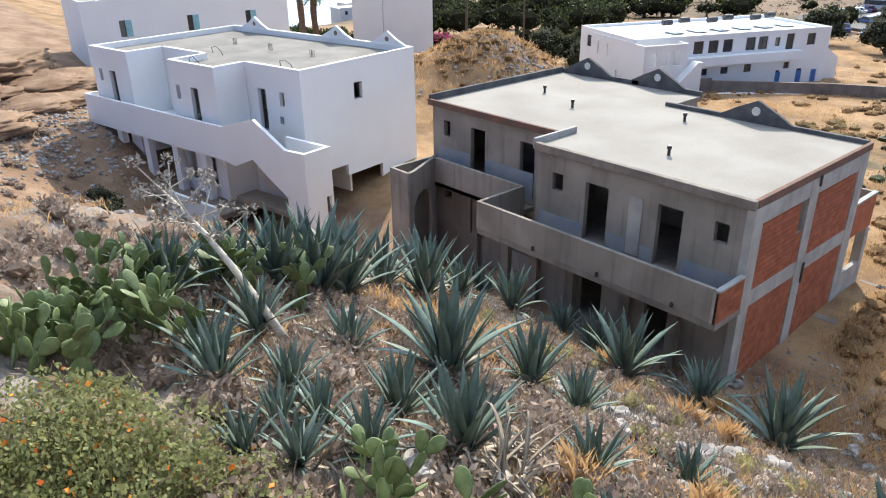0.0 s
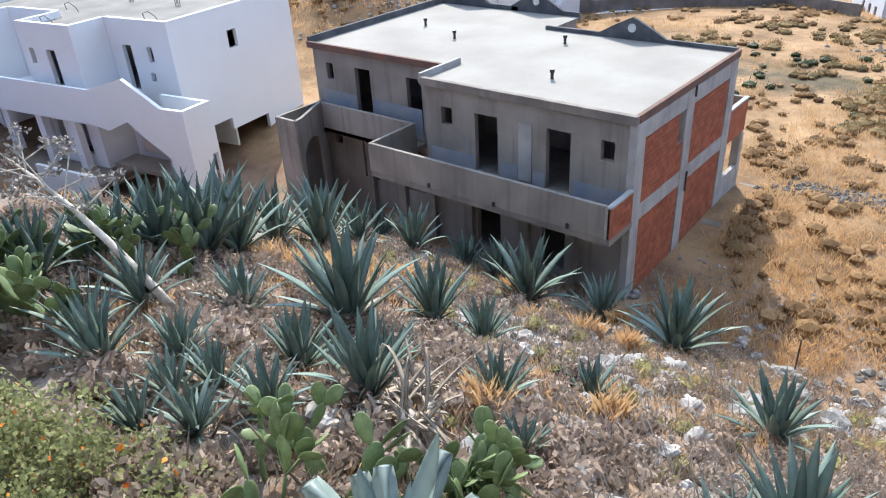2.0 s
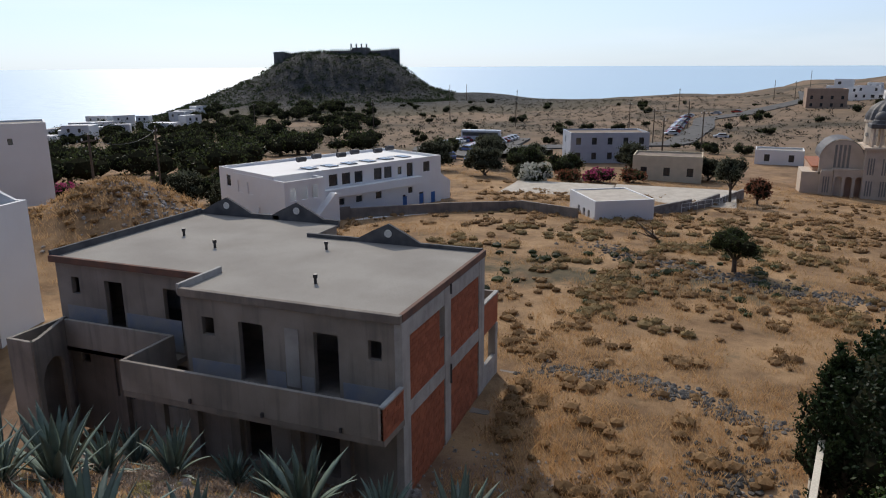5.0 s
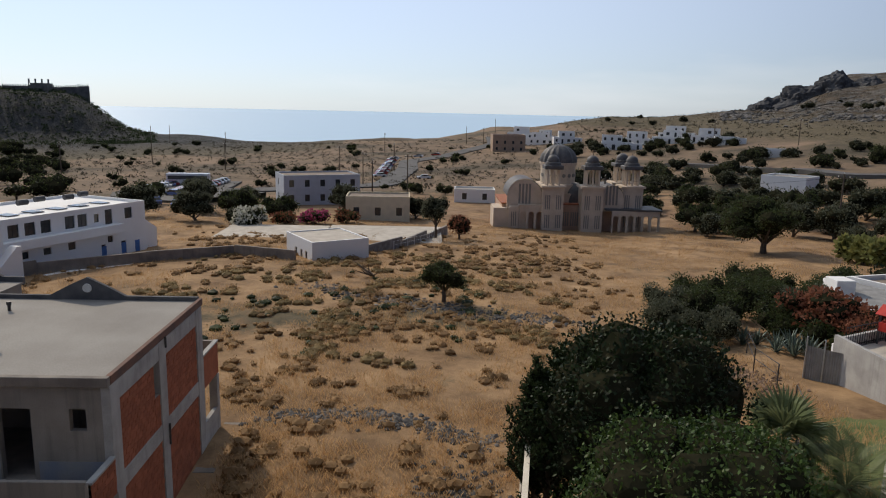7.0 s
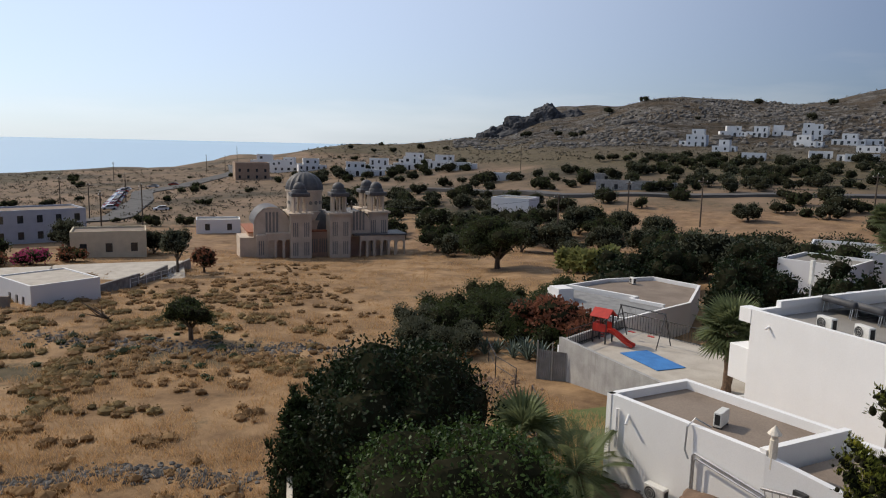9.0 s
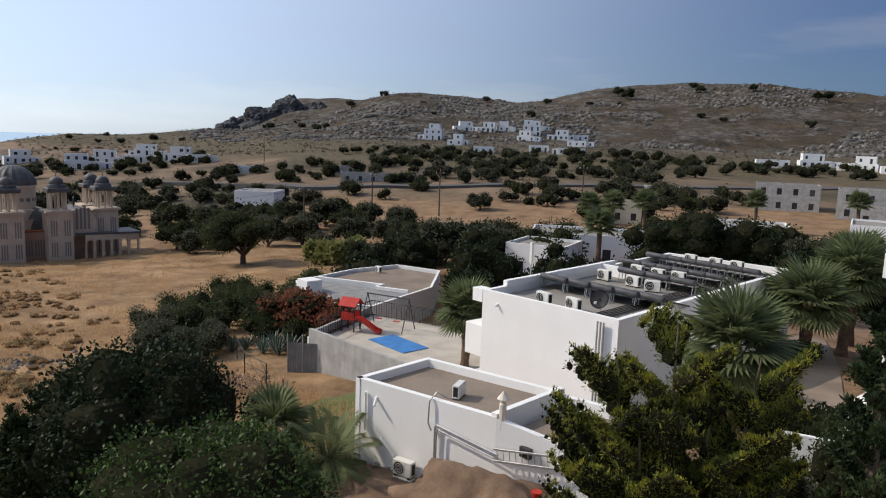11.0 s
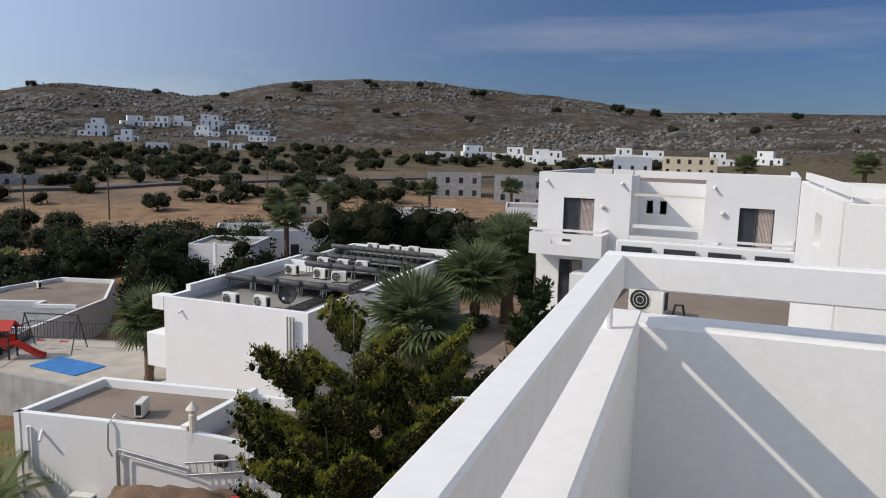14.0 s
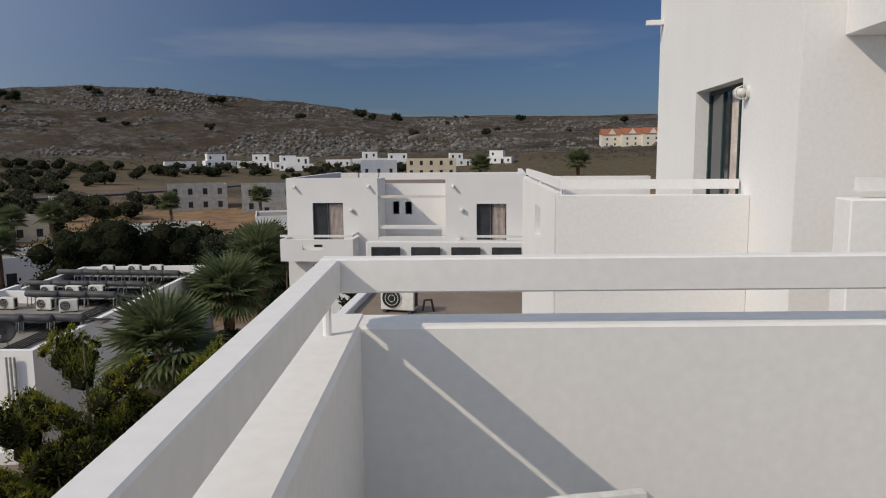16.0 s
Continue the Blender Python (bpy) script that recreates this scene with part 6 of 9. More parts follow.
sp += [(151, -72, facing(151, -72, 9) - 20, 9, 8, 5.6, "small white two-storey house among olive trees", WHITE, ""),
       (124, 12, facing(124, 12, 10) - 4, 11, 7, 4.2, "pale yellow flat-roofed house beside the pool", HOUSE_YEL, ""),
       (147, 27, facing(150, 21, 16) + 14, 16, 9, 6.3, "blue-grey flat-roofed house by the car park", HOUSE_GRY, ""),
       (160, -8, facing(160, -8, 9), 9, 6, 3.2, H1, WHITE, ""),
       (232, -108, facing(232, -108, 9), 9, 6, 3.2, H1, WHITE, ""),
       (176, -116, facing(176, -116, 22), 22, 7, 3.2, "long low grey shed with a flat roof", CONCRETE_L, ""),
       (200, -128, facing(200, -128, 8), 8, 6, 3.0, "small grey shed among olive trees", CONCRETE_L, ""),
       (108, -165, facing(108, -165, 11), 11, 5, 2.4, "low white shed in a dry field", WHITE, ""),
       (76, -160, facing(76, -160, 13), 13, 9, 6.2, "bare concrete frame of an unfinished villa", CONCRETE_L, "unfinished villas"),
       (58, -158, facing(58, -158, 12), 12, 9, 6.4, "bare concrete frame of an unfinished villa", CONCRETE_L, "unfinished villas"),
       (52, -150, facing(52, -150, 9), 9, 8, 4.0, "bare concrete frame of an unfinished villa", CONCRETE_L, "unfinished villas"),
       (53.4, -57.8, facing(51, -60, 9) - 18, 6.5, 7, 4.2, "blue-shaded white house with solar heaters", WHITE, ""),
       (59.5, -68.4, facing(54, -72, 16) + 2, 15, 9, 4.0, "long low white house with roof vents", WHITE, ""),
       (62, -112, facing(62, -112, 12), 14, 8, 4.0, "low white house with a tiled corner roof", WHITE, ""),
       (84, -118, facing(84, -118, 8), 6, 6, 4.5, "small pale yellow chapel-like house", HOUSE_YEL, ""),
       (40, -116, facing(40, -116, 14), 16, 12, 4.6, "white flat-roofed store among trees", WHITE, ""),
       (32, -235, facing(32, -235, 14), 16, 10, 9, "cream and orange apartment house", HOUSE_YEL, ""),
       (48, -240, facing(48, -240, 14), 12, 10, 8, "pale grey apartment house", HOUSE_GRY, "")]
far_row(sp)
# houses behind the white house
aq = plain_house("shuttered_house", pose(19.5, 67.5, 1.4, 0, 0, -7), 19, 9, 6.8, "white house with aqua shutters and a flat roof", [(3, 4, 3.6, 5.0), (9.0, 10, 3.6, 5.0), (14.6, 15.6, 3.6, 5.0)], (), [(3, 3.8, 3.8, 5.0)], WHITE, SCREED, 0.3)
for x in (3, 9.0, 14.6):
    part("shutter", boxes((x + 0.5, -0.05, 3.6, x + 1.05, 0.0, 5.0)), AQUA, aq, "aqua louvred shutter")
plain_house("white_cube_house", pose(57.0, 74.2, 0, 0, 0, -39), 6.2, 6, 7.95, "plain white cube house with one small window", [(2.2, 2.7, 5.6, 6.3)], (), (), WHITE, SCREED, 0.2)
plain_house("stable", pose(54.0, 76.6, 0.4, 0, 0, -39), 3.8, 5, 5.0, "low white house beside a garden", (), (), (), WHITE, SCREED, 0.2)


# white village below the castle
def village_house(x, y, w, d, hgt, turn):
    h = thing("village_house", pose(x, y, gz(x, y) - 0.3, 0, 0, -math.degrees(math.atan2(x, y)) + turn), "small white flat-roofed village house", "house", "village below the castle")
    part("body", boxes((0, 0, -2, w, d, hgt), bevel=0.04), WHITE, h)
    for k in range(2):
        part("window", boxes((w * (0.2 + 0.4 * k), -0.03, hgt - 2.0, w * (0.2 + 0.4 * k) + 0.9, 0.02, hgt - 0.8)), GLASS, h)
    part("roof_kerb", boxes((-0.05, -0.05, hgt, w + 0.05, 0.2, hgt + 0.3)), WHITE, h)
    return h


rv = random.Random(31)
for i in range(44):
    az, d = rv.uniform(34, 51), rv.uniform(250, 430)
    village_house(d * math.sin(math.radians(az)), d * math.cos(math.radians(az)), rv.uniform(6, 11), rv.uniform(6, 9), rv.uniform(3.2, 6.8), rv.uniform(-30, 30))


# ---- castle on its rock ----
def castle():
    c = thing("castle", pose(459, 244, 20), "old stone castle wall with battlements on a rocky hilltop", "castle")
    prev = None
    for k in range(13):
        a = math.radians(56.9 + 9.0 * k / 12)
        p = (506 * math.sin(a) - 459, 506 * math.cos(a) - 244)
        if prev:
            z = -0.6 + 0.5 * math.sin(k * 1.7) + (2.2 if k > 5 else 0)
            part("curtain_wall", wall(prev, p, -8, z, 2.0), STONE_D, c, "weathered curtain wall")
            for i in range(5):
                q0 = [prev[j] + (p[j] - prev[j]) * (i + 0.1) / 5 for j in (0, 1)]
                q1 = [prev[j] + (p[j] - prev[j]) * (i + 0.6) / 5 for j in (0, 1)]
                part("merlon", wall(q0, q1, z, z + 1.0, 1.0), STONE_D, c)
        prev = p
    a = math.radians(63.0)
    x, y = 506 * math.sin(a) - 459, 506 * math.cos(a) - 244
    part("keep", boxes((x - 4, y - 5, -4, x + 3, y + 5, 3.2)), STONE_D, c, "square keep")
    for i in range(4):
        part("ruined_column", tube([(x - 3 + i * 1.6, y + 6 - i * 3, 3.0), (x - 3 + i * 1.6, y + 6 - i * 3, 5.6)], 0.5, 8), STONE_D, c)
    part("tower", boxes((-38, 29, -12, -33, 35, 0.6)), STONE_D, c)
    return c


# old stone lightened so that distance haze is in its colour
STONE_D = mat("old_castle_stone", (0.21, 0.20, 0.19), (0.13, 0.125, 0.12), 0.4, 0.95, 0.3, 4)
castle()


# ---- plants ----
def leaf_cloud(clumps, count, size, aspect=2.0, seed=0, up=0.3, shell=0.55, low=-0.6, wild=1.0):
    """Rhombic leaves scattered in the outer part of ellipsoid clumps ((x, y, z), (rx, ry, rz)). Returns verts, faces."""
    rs = np.random.RandomState(seed)
    C = np.array([c for c, r in clumps], float)
    Rr = np.array([r for c, r in clumps], float)
    w = (Rr[:, 0] * Rr[:, 1] + Rr[:, 0] * Rr[:, 2]) ** 1.0
    k = rs.choice(len(clumps), count, p=w / w.sum())
    d = rs.normal(size=(count, 3))
    d /= np.linalg.norm(d, axis=1)[:, None]
    d[:, 2] = np.where(d[:, 2] < low, -d[:, 2], d[:, 2])
    r = 1 - shell * rs.rand(count) ** 1.6
    pos = C[k] + Rr[k] * d * r[:, None] * (0.9 + 0.2 * rs.rand(count))[:, None]
    a = rs.normal(size=(count, 3)) * wild + d * 0.5 + np.array([0, 0, up])
    a /= np.linalg.norm(a, axis=1)[:, None]
    b = np.cross(a, d + rs.normal(size=(count, 3)) * 0.7)
    b /= np.linalg.norm(b, axis=1)[:, None] + 1e-9
    s = size * (0.6 + 0.8 * rs.rand(count))
    L, W = a * s[:, None], b * (s / aspect)[:, None]
    V = np.stack([pos, pos + L * 0.5 + W * 0.5, pos + L, pos + L * 0.5 - W * 0.5], 1).reshape(-1, 3)
    F = np.arange(count * 4).reshape(-1, 4)
    return V, F


def cloud_mesh(name, *args, **kw):
    V, F = leaf_cloud(*args, **kw)
    return mesh_of(name, V.tolist(), F.tolist())


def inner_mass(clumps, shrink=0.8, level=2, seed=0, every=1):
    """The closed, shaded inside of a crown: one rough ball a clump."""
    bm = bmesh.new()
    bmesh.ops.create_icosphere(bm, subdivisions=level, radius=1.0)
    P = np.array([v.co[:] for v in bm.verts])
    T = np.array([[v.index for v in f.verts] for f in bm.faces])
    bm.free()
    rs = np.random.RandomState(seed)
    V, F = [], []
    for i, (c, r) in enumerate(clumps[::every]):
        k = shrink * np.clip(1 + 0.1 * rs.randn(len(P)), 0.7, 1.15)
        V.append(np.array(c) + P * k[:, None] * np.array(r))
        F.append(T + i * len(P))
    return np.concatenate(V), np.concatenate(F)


def crown_mesh(name, clumps, count, size, aspect, seed, shrink, level, **kw):
    V, F = leaf_cloud(clumps, count, size, aspect, seed, **kw)
    W, T = inner_mass(clumps, shrink, level, seed)
    return V, F, W, T


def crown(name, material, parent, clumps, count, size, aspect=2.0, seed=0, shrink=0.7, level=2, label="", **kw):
    """A crown as one mesh: leaves outside, inside them balls painted dark for its shade."""
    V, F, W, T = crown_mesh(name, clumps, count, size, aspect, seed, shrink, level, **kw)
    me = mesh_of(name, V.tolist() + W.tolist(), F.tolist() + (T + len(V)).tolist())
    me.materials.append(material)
    me.materials.append(CORE_SHADE)
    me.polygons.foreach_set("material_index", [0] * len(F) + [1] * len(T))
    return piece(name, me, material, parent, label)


def lumpy(rx, rz, n, seed, cz):
    """Clumps that together make an uneven crown."""
    rs = random.Random(seed)
    out = [((0, 0, cz), (rx * 0.62, rx * 0.62, rz * 0.62))]
    for i in range(n):
        a, e = rs.uniform(0, math.tau), rs.uniform(-0.6, 1.15)
        k = rs.uniform(0.5, 0.74)
        out.append(((rx * k * math.cos(a) * math.cos(e), rx * k * math.sin(a) * math.cos(e), cz + rz * k * math.sin(e)), [v * rs.uniform(0.3, 0.48) for v in (rx, rx, rz)]))
    return out


def tree(name, x, y, rx, rz, trunk_h, leaves, size, material, label, category="tree", group="", seed=1, z=None, clumps=14, trunk_r=None, aspect=2.0, bark=BARK, limbs=5):
    """Tapered trunk with limbs and a crown of many small leaves."""
    zb = gz(x, y) if z is None else z
    t = thing(name, pose(x, y, zb), label, category, group)
    rs = random.Random(seed)
    r0 = trunk_r or rx * 0.075
    cz = trunk_h + rz * 0.75
    bm = tube([(0, 0, -0.4), (rx * 0.03, 0.02, trunk_h * 0.5), (-rx * 0.04, rx * 0.03, trunk_h), (0, 0, trunk_h + rz * 0.5)], [r0 * 1.25, r0, r0 * 0.85, r0 * 0.4], 8)
    part("trunk", bm, bark, t, smooth=True)
    for i in range(limbs):
        a = math.tau * i / limbs + rs.uniform(-0.4, 0.4)
        part("limb", tube([(0, 0, trunk_h * 0.8), (rx * 0.25 * math.cos(a), rx * 0.25 * math.sin(a), trunk_h + rz * 0.3), (rx * 0.6 * math.cos(a), rx * 0.6 * math.sin(a), trunk_h + rz * 0.75)], [r0 * 0.55, r0 * 0.4, r0 * 0.12], 6), bark, t, smooth=True)
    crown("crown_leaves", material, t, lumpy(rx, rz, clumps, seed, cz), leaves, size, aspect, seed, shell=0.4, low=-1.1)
    return t


def bmesh_from(me):
    bm = bmesh.new()
    bm.from_mesh(me)
    bpy.data.meshes.remove(me)
    return bm


def bush(name, x, y, r, h, leaves, size, material, label, seed=1, group="", flowers=None, z=None, clumps=10, category="bush", squash=(1, 1)):
    zb = gz(x, y) if z is None else z
    b = thing(name, pose(x, y, zb), label, category, group)
    rs = random.Random(seed)
    cl = [((rs.uniform(-0.6, 0.6) * r * squash[0], rs.uniform(-0.6, 0.6) * r * squash[1], h * rs.uniform(0.3, 0.62)), (r * rs.uniform(0.35, 0.5), r * rs.uniform(0.35, 0.5), h * rs.uniform(0.28, 0.4))) for i in range(clumps)]
    crown("leaves", material, b, cl, leaves, size, 1.8, seed, level=1, shell=0.45)
    for i in range(4):
        a = math.tau * i / 4
        part("stem", tube([(0, 0, -0.2), (r * 0.4 * math.cos(a), r * 0.4 * math.sin(a), h * 0.5)], [r * 0.04 + 0.01, 0.01], 5), BARK, b)
    if flowers:
        part("blossom", bmesh_from(cloud_mesh("blossom", cl, flowers[1], size * 1.1, 1.3, seed + 5, shell=0.15)), flowers[0], b)
    return b


# agaves: leaves that share a few meshes
def agave_leaf(bend, droop=0.0):
    n, verts, faces = 9, [], []
    for i in range(n + 1):
        t = i / n
        w = 0.052 * (0.62 + 1.5 * t * (1 - t) * 1.35) * (1 - t ** 3.2) + 0.001
        th = 0.022 * (1 - t) + 0.001
        x = bend * t * t - droop * max(0, t - 0.55) ** 2 * 2
        z = t - 0.22 * abs(bend) * t ** 3 - droop * max(0, t - 0.55) ** 2 * 3
        verts += [(x - 0.30 * w, -w, z), (x + th, 0, z), (x - 0.30 * w, w, z), (x - th * 0.3, 0, z)]
        if i:
            o = 4 * i
            for k in range(4):
                faces.append((o - 4 + k, o - 4 + (k + 1) % 4, o + (k + 1) % 4, o + k))
    me = mesh_of("leaf", verts, faces)
    me.shade_smooth()
    return me


LEAVES = [agave_leaf(0.06), agave_leaf(0.2), agave_leaf(0.36), agave_leaf(0.3, 0.7)]
for me in LEAVES:
    me.materials.append(AGAVE)
ARCHED = [agave_leaf(0.15, 0.2), agave_leaf(0.35, 0.9), agave_leaf(0.45, 1.6)]
for me in ARCHED:
    me.materials.append(AGAVE_PALE)
DRYLEAVES = [agave_leaf(0.6, 0.8), agave_leaf(0.35, 1.3), agave_leaf(0.9, 0.2)]
for me in DRYLEAVES:
    me.materials.append(AGAVE_DRY)


def agave(x, y, size, seed, z=None, count=28, recurve=False, label="blue-green agave rosette with stiff pointed leaves", dry=6, wide=1.0, leaf=None):
    zb = (gz(x, y) if z is None else z) - 0.03
    a = thing("agave", pose(x, y, zb, 0, 0, seed * 47), label, "agave", "agaves on the slope")
    rs = random.Random(seed)
    for i in range(count):
        k = i / (count - 1)
        tilt = 3 + 46 * k ** 1.1 + rs.uniform(-6, 6)
        s = size * (0.72 + 0.35 * math.sin(math.pi * (0.25 + 0.6 * k))) * rs.uniform(0.9, 1.1)
        me = LEAVES[rs.choice((0, 0, 1))] if k < 0.45 else LEAVES[rs.choice((0, 1, 1, 2))]
        if recurve and k > 0.5:
            me = LEAVES[rs.choice((2, 3, 3))]
        if leaf:
            me = leaf[min(2, int(3 * k + rs.random() * 0.6))]
            tilt = 10 + 52 * k + rs.uniform(-8, 8)
        az = 137.5 * i + rs.uniform(-9, 9)
        m = pose(0, 0, 0, 0, 0, az) @ pose(0.05 * size, 0, 0.02 + 0.06 * size * (1 - k), 0, tilt, 0) @ Matrix.Diagonal((s, s * 1.12 * wide, s, 1))
        piece("leaf", me, AGAVE, a, m=m)
    for i in range(dry):
        m = pose(0, 0, 0, 0, 0, rs.uniform(0, 360)) @ pose(0.06 * size, 0, 0.02, 0, rs.uniform(70, 98), 0) @ Matrix.Diagonal((size * 0.7, size * 0.6, size * rs.uniform(0.5, 0.85), 1))
        piece("dry_leaf", rs.choice(DRYLEAVES), AGAVE_DRY, a, "withered tan leaf", m=m)
    return a


AGAVES = ((6.1, 11.0, 1.7), (6.8, 10.7, 1.95), (7.8, 11.1, 1.85), (11.2, 12.3, 1.9), (18.0, 17.0, 1.5), (15.7, 13.1, 1.6), (5.4, 7.4, 0.95), (6.7, 6.3, 1.7), (8.9, 6.3, 1.3), (17.4, 12.2, 1.3),
          (14.8, 7.9, 1.9), (9.2, 5.3, 1.0), (16.6, 6.4, 1.5), (16.4, 4.0, 2.1), (4.9, 5.4, 1.0), (4.8, 3.9, 1.2), (3.6, 4.3, 0.75), (6.6, 3.1, 0.85), (8.8, 2.7, 0.8), (2.8, 6.7, 0.95), (2.7, 4.4, 0.65),
          (3.5, 5.2, 0.75), (10.3, 0.0, 1.2), (6.4, -1.1, 1.3), (5.2, -0.7, 1.0), (5.4, 1.9, 0.6), (3.5, 10.1, 1.2), (9.8, 12.4, 1.5), (4.6, 10.6, 1.2), (5.4, 11.4, 1.5), (3.0, 7.6, 0.9), (3.6, 6.2, 0.8),
          (4.2, 8.2, 1.0), (13.4, 13.2, 1.4), (3.0, 5.4, 0.7), (16.9, 10.4, 1.4), (5.9, 4.6, 0.8), (2.4, 5.2, 0.7))
for i, (x, y, s) in enumerate(AGAVES):
    agave(x, y, s, i + 1)
big = agave(2.6, 1.35, 1.7, 60, count=28, leaf=ARCHED, label="large agave with broad arching pale blue-green leaves", dry=4, wide=1.15)


def dead_agave(x, y, size, seed):
    a = thing("dead_agave", pose(x, y, gz(x, y)), "withered agave with limp bleached leaves", "agave")
    rs = random.Random(seed)
    for i in range(46):
        m = pose(rs.uniform(-0.2, 0.2), rs.uniform(-0.2, 0.2), 0, 0, 0, rs.uniform(0, 360)) @ pose(0.05, 0, 0.05 + rs.random() * 0.45, rs.uniform(-25, 25), rs.uniform(-15, 120), 0) @ Matrix.Diagonal((size * rs.uniform(0.6, 1.4), size * rs.uniform(0.35, 0.6), size * rs.uniform(0.6, 1.1), 1))
        piece("dry_leaf", rs.choice(DRYLEAVES), AGAVE_DRY, a, m=m)
    part("stump", tube([(0, 0, -0.1), (0, 0, 0.5)], [0.16, 0.1], 8), STALK, a)
    return a


dead_agave(4.5, 2.9, 1.2, 4)
dead_agave(5.4, 3.6, 0.8, 12)


def flower_stalk():
    s = thing("agave_stalk", pose(4.35, 7.3, gz(4.35, 7.3)), "leaning bleached agave flower stalk with a dry candelabra top", "agave stalk")
    o = Vector((4.35, 7.3, gz(4.35, 7.3)))
    tip = Vector((4.12, 11.5, 10.0))
    d = tip - o
    pts = [o + d * k + Vector((0, 0, 0.25 * math.sin(math.pi * k))) - o for k in (0, 0.2, 0.4, 0.6, 0.8, 1.0)]
    part("stem", tube(pts, [0.085, 0.075, 0.065, 0.05, 0.04, 0.02], 8), STALK, s, smooth=True)
    rs = random.Random(3)
    for i in range(16):
        k = 0.55 + 0.45 * i / 15
        p = d * k + Vector((0, 0, 0.25 * math.sin(math.pi * k)))
        a = i * 2.4
        side = Vector((math.cos(a), math.sin(a) * 0.5, 0.5 + 0.5 * math.sin(a))) * (0.75 - 0.4 * (k - 0.55))
        q = p + side
        part("branch", tube([p, p + side * 0.6, q], [0.018, 0.014, 0.01], 5), STALK, s)
        cl = [((q.x, q.y, q.z), (0.16, 0.16, 0.1))]
        part("seed_head", bmesh_from(cloud_mesh("seed_head", cl, 46, 0.09, 2.0, i)), STALK_T, s)
    return s


BRUSH = leafy("dry_brush_twig", (0.20, 0.145, 0.11), (0.33, 0.26, 0.21), 0.9, 0.15, 0.4)
STALK_T = mat("dry_seed_head", (0.36, 0.32, 0.28), (0.22, 0.19, 0.17), 8, 0.9, 0.2, 30)
flower_stalk()
log = thing("fallen_stalk", pose(4.75, 0.9, 0), "bleached agave stalk lying on the slope", "agave stalk")
part("stem", tube([(0, 0, gz(4.75, 0.9) + 0.18), (0.03, -0.75, gz(4.78, 0.15) + 0.16), (0.06, -1.5, gz(4.8, -0.6) + 0.14), (0.1, -2.4, gz(4.85, -1.5) + 0.1)], [0.04, 0.045, 0.055, 0.06], 8), STALK, log)
rod = thing("iron_rod", pose(19.4, 1.4, gz(19.4, 1.4)), "thin dark iron rod stuck upright in the slope", "rod")
part("shaft", tube([(0, 0, -0.1), (0.05, 0.02, 1.35)], 0.025, 6), METAL_D, rod)


# prickly pears: pads that share a mesh
def pad_mesh():
    bm = bmesh.new()
    bmesh.ops.create_uvsphere(bm, u_segments=10, v_segments=7, radius=0.5)
    for v in bm.verts:
        z = v.co.z + 0.5
        k = 0.62 + 0.38 * min(1, z * 1.5)
        v.co = Vector((v.co.x * 0.11, v.co.y * 0.68 * k, z))
    me = bpy.data.meshes.new("pad")
    bm.to_mesh(me)
    bm.free()
    me.shade_smooth()
    me.materials.append(CACTUS)
    return me


PAD = pad_mesh()


def prickly_pear(x, y, r, count, size, seed, label="prickly pear cactus with broad green pads"):
    c = thing("prickly_pear", pose(x, y, gz(x, y)), label, "cactus", "prickly pears")
    rs = random.Random(seed)
    live, made = [], 0
    for i in range(max(3, count // 9)):
        a, q = rs.uniform(0, math.tau), r * math.sqrt(rs.random())
        px, py = q * math.cos(a), q * math.sin(a)
        live.append((pose(px, py, gz(x + px, y + py) - gz(x, y) - 0.04, 0, 0, rs.uniform(0, 360)) @ pose(0, 0, 0, rs.uniform(-20, 20), rs.uniform(-25, 25), 0), size * rs.uniform(0.9, 1.2), 0))
    while live and made < count:
        m, s, depth = live.pop(0)
        piece("pad", PAD, CACTUS, c, m=m @ Matrix.Diagonal((s, s * rs.uniform(0.9, 1.1), s, 1)))
        made += 1
        if depth < 4:
            for k in range(rs.choice((1, 2, 2, 3))):
                a = rs.uniform(-62, 62)
                j = pose(0, s * 0.33 * math.sin(math.radians(a)), s * (0.55 + 0.4 * math.cos(math.radians(a)))) @ pose(0, 0, 0, -a * 0.8, rs.uniform(-30, 30), 0) @ pose(0, 0, 0, 0, 0, rs.uniform(-60, 60))
                live.append((m @ j, s * rs.uniform(0.82, 0.98), depth + 1))
    return c


prickly_pear(2.2, 9.2, 1.4, 240, 0.42, 1, "broad mass of prickly pear cactus with rounded green pads")
prickly_pear(1.2, 8.6, 0.9, 80, 0.40, 7)
prickly_pear(5.2, 10.2, 0.9, 80, 0.42, 2)
prickly_pear(2.75, 2.9, 0.55, 60, 0.36, 3)
prickly_pear(3.9, 1.5, 0.6, 110, 0.34, 4)
prickly_pear(9.0, 3.6, 0.12, 8, 0.26, 5)
prickly_pear(4.9, -0.25, 0.15, 7, 0.3, 6)

# lantana hedge below the terrace
lan = thing("lantana_bush", pose(0.9, 3.9, 8.6), "broad lantana bush with small leaves and orange-red flowers", "bush")
rs9 = random.Random(11)
LC = []
for i in range(230):
    u, v = rs9.random(), rs9.random()
    x, y = -2.6 + 4.0 * u, -3.2 + 6.4 * v
    if x > 0.15 + 1.05 * math.sin(2.9 * v + 0.25):
        continue
    top = 1.0 + 0.35 * math.sin(4 * u + 5 * v) - 0.25 * u
    LC.append(((x, y, top * 0.75 - 0.12 * max(0, x)), (rs9.uniform(0.35, 0.6), rs9.uniform(0.35, 0.6), rs9.uniform(0.3, 0.5))))
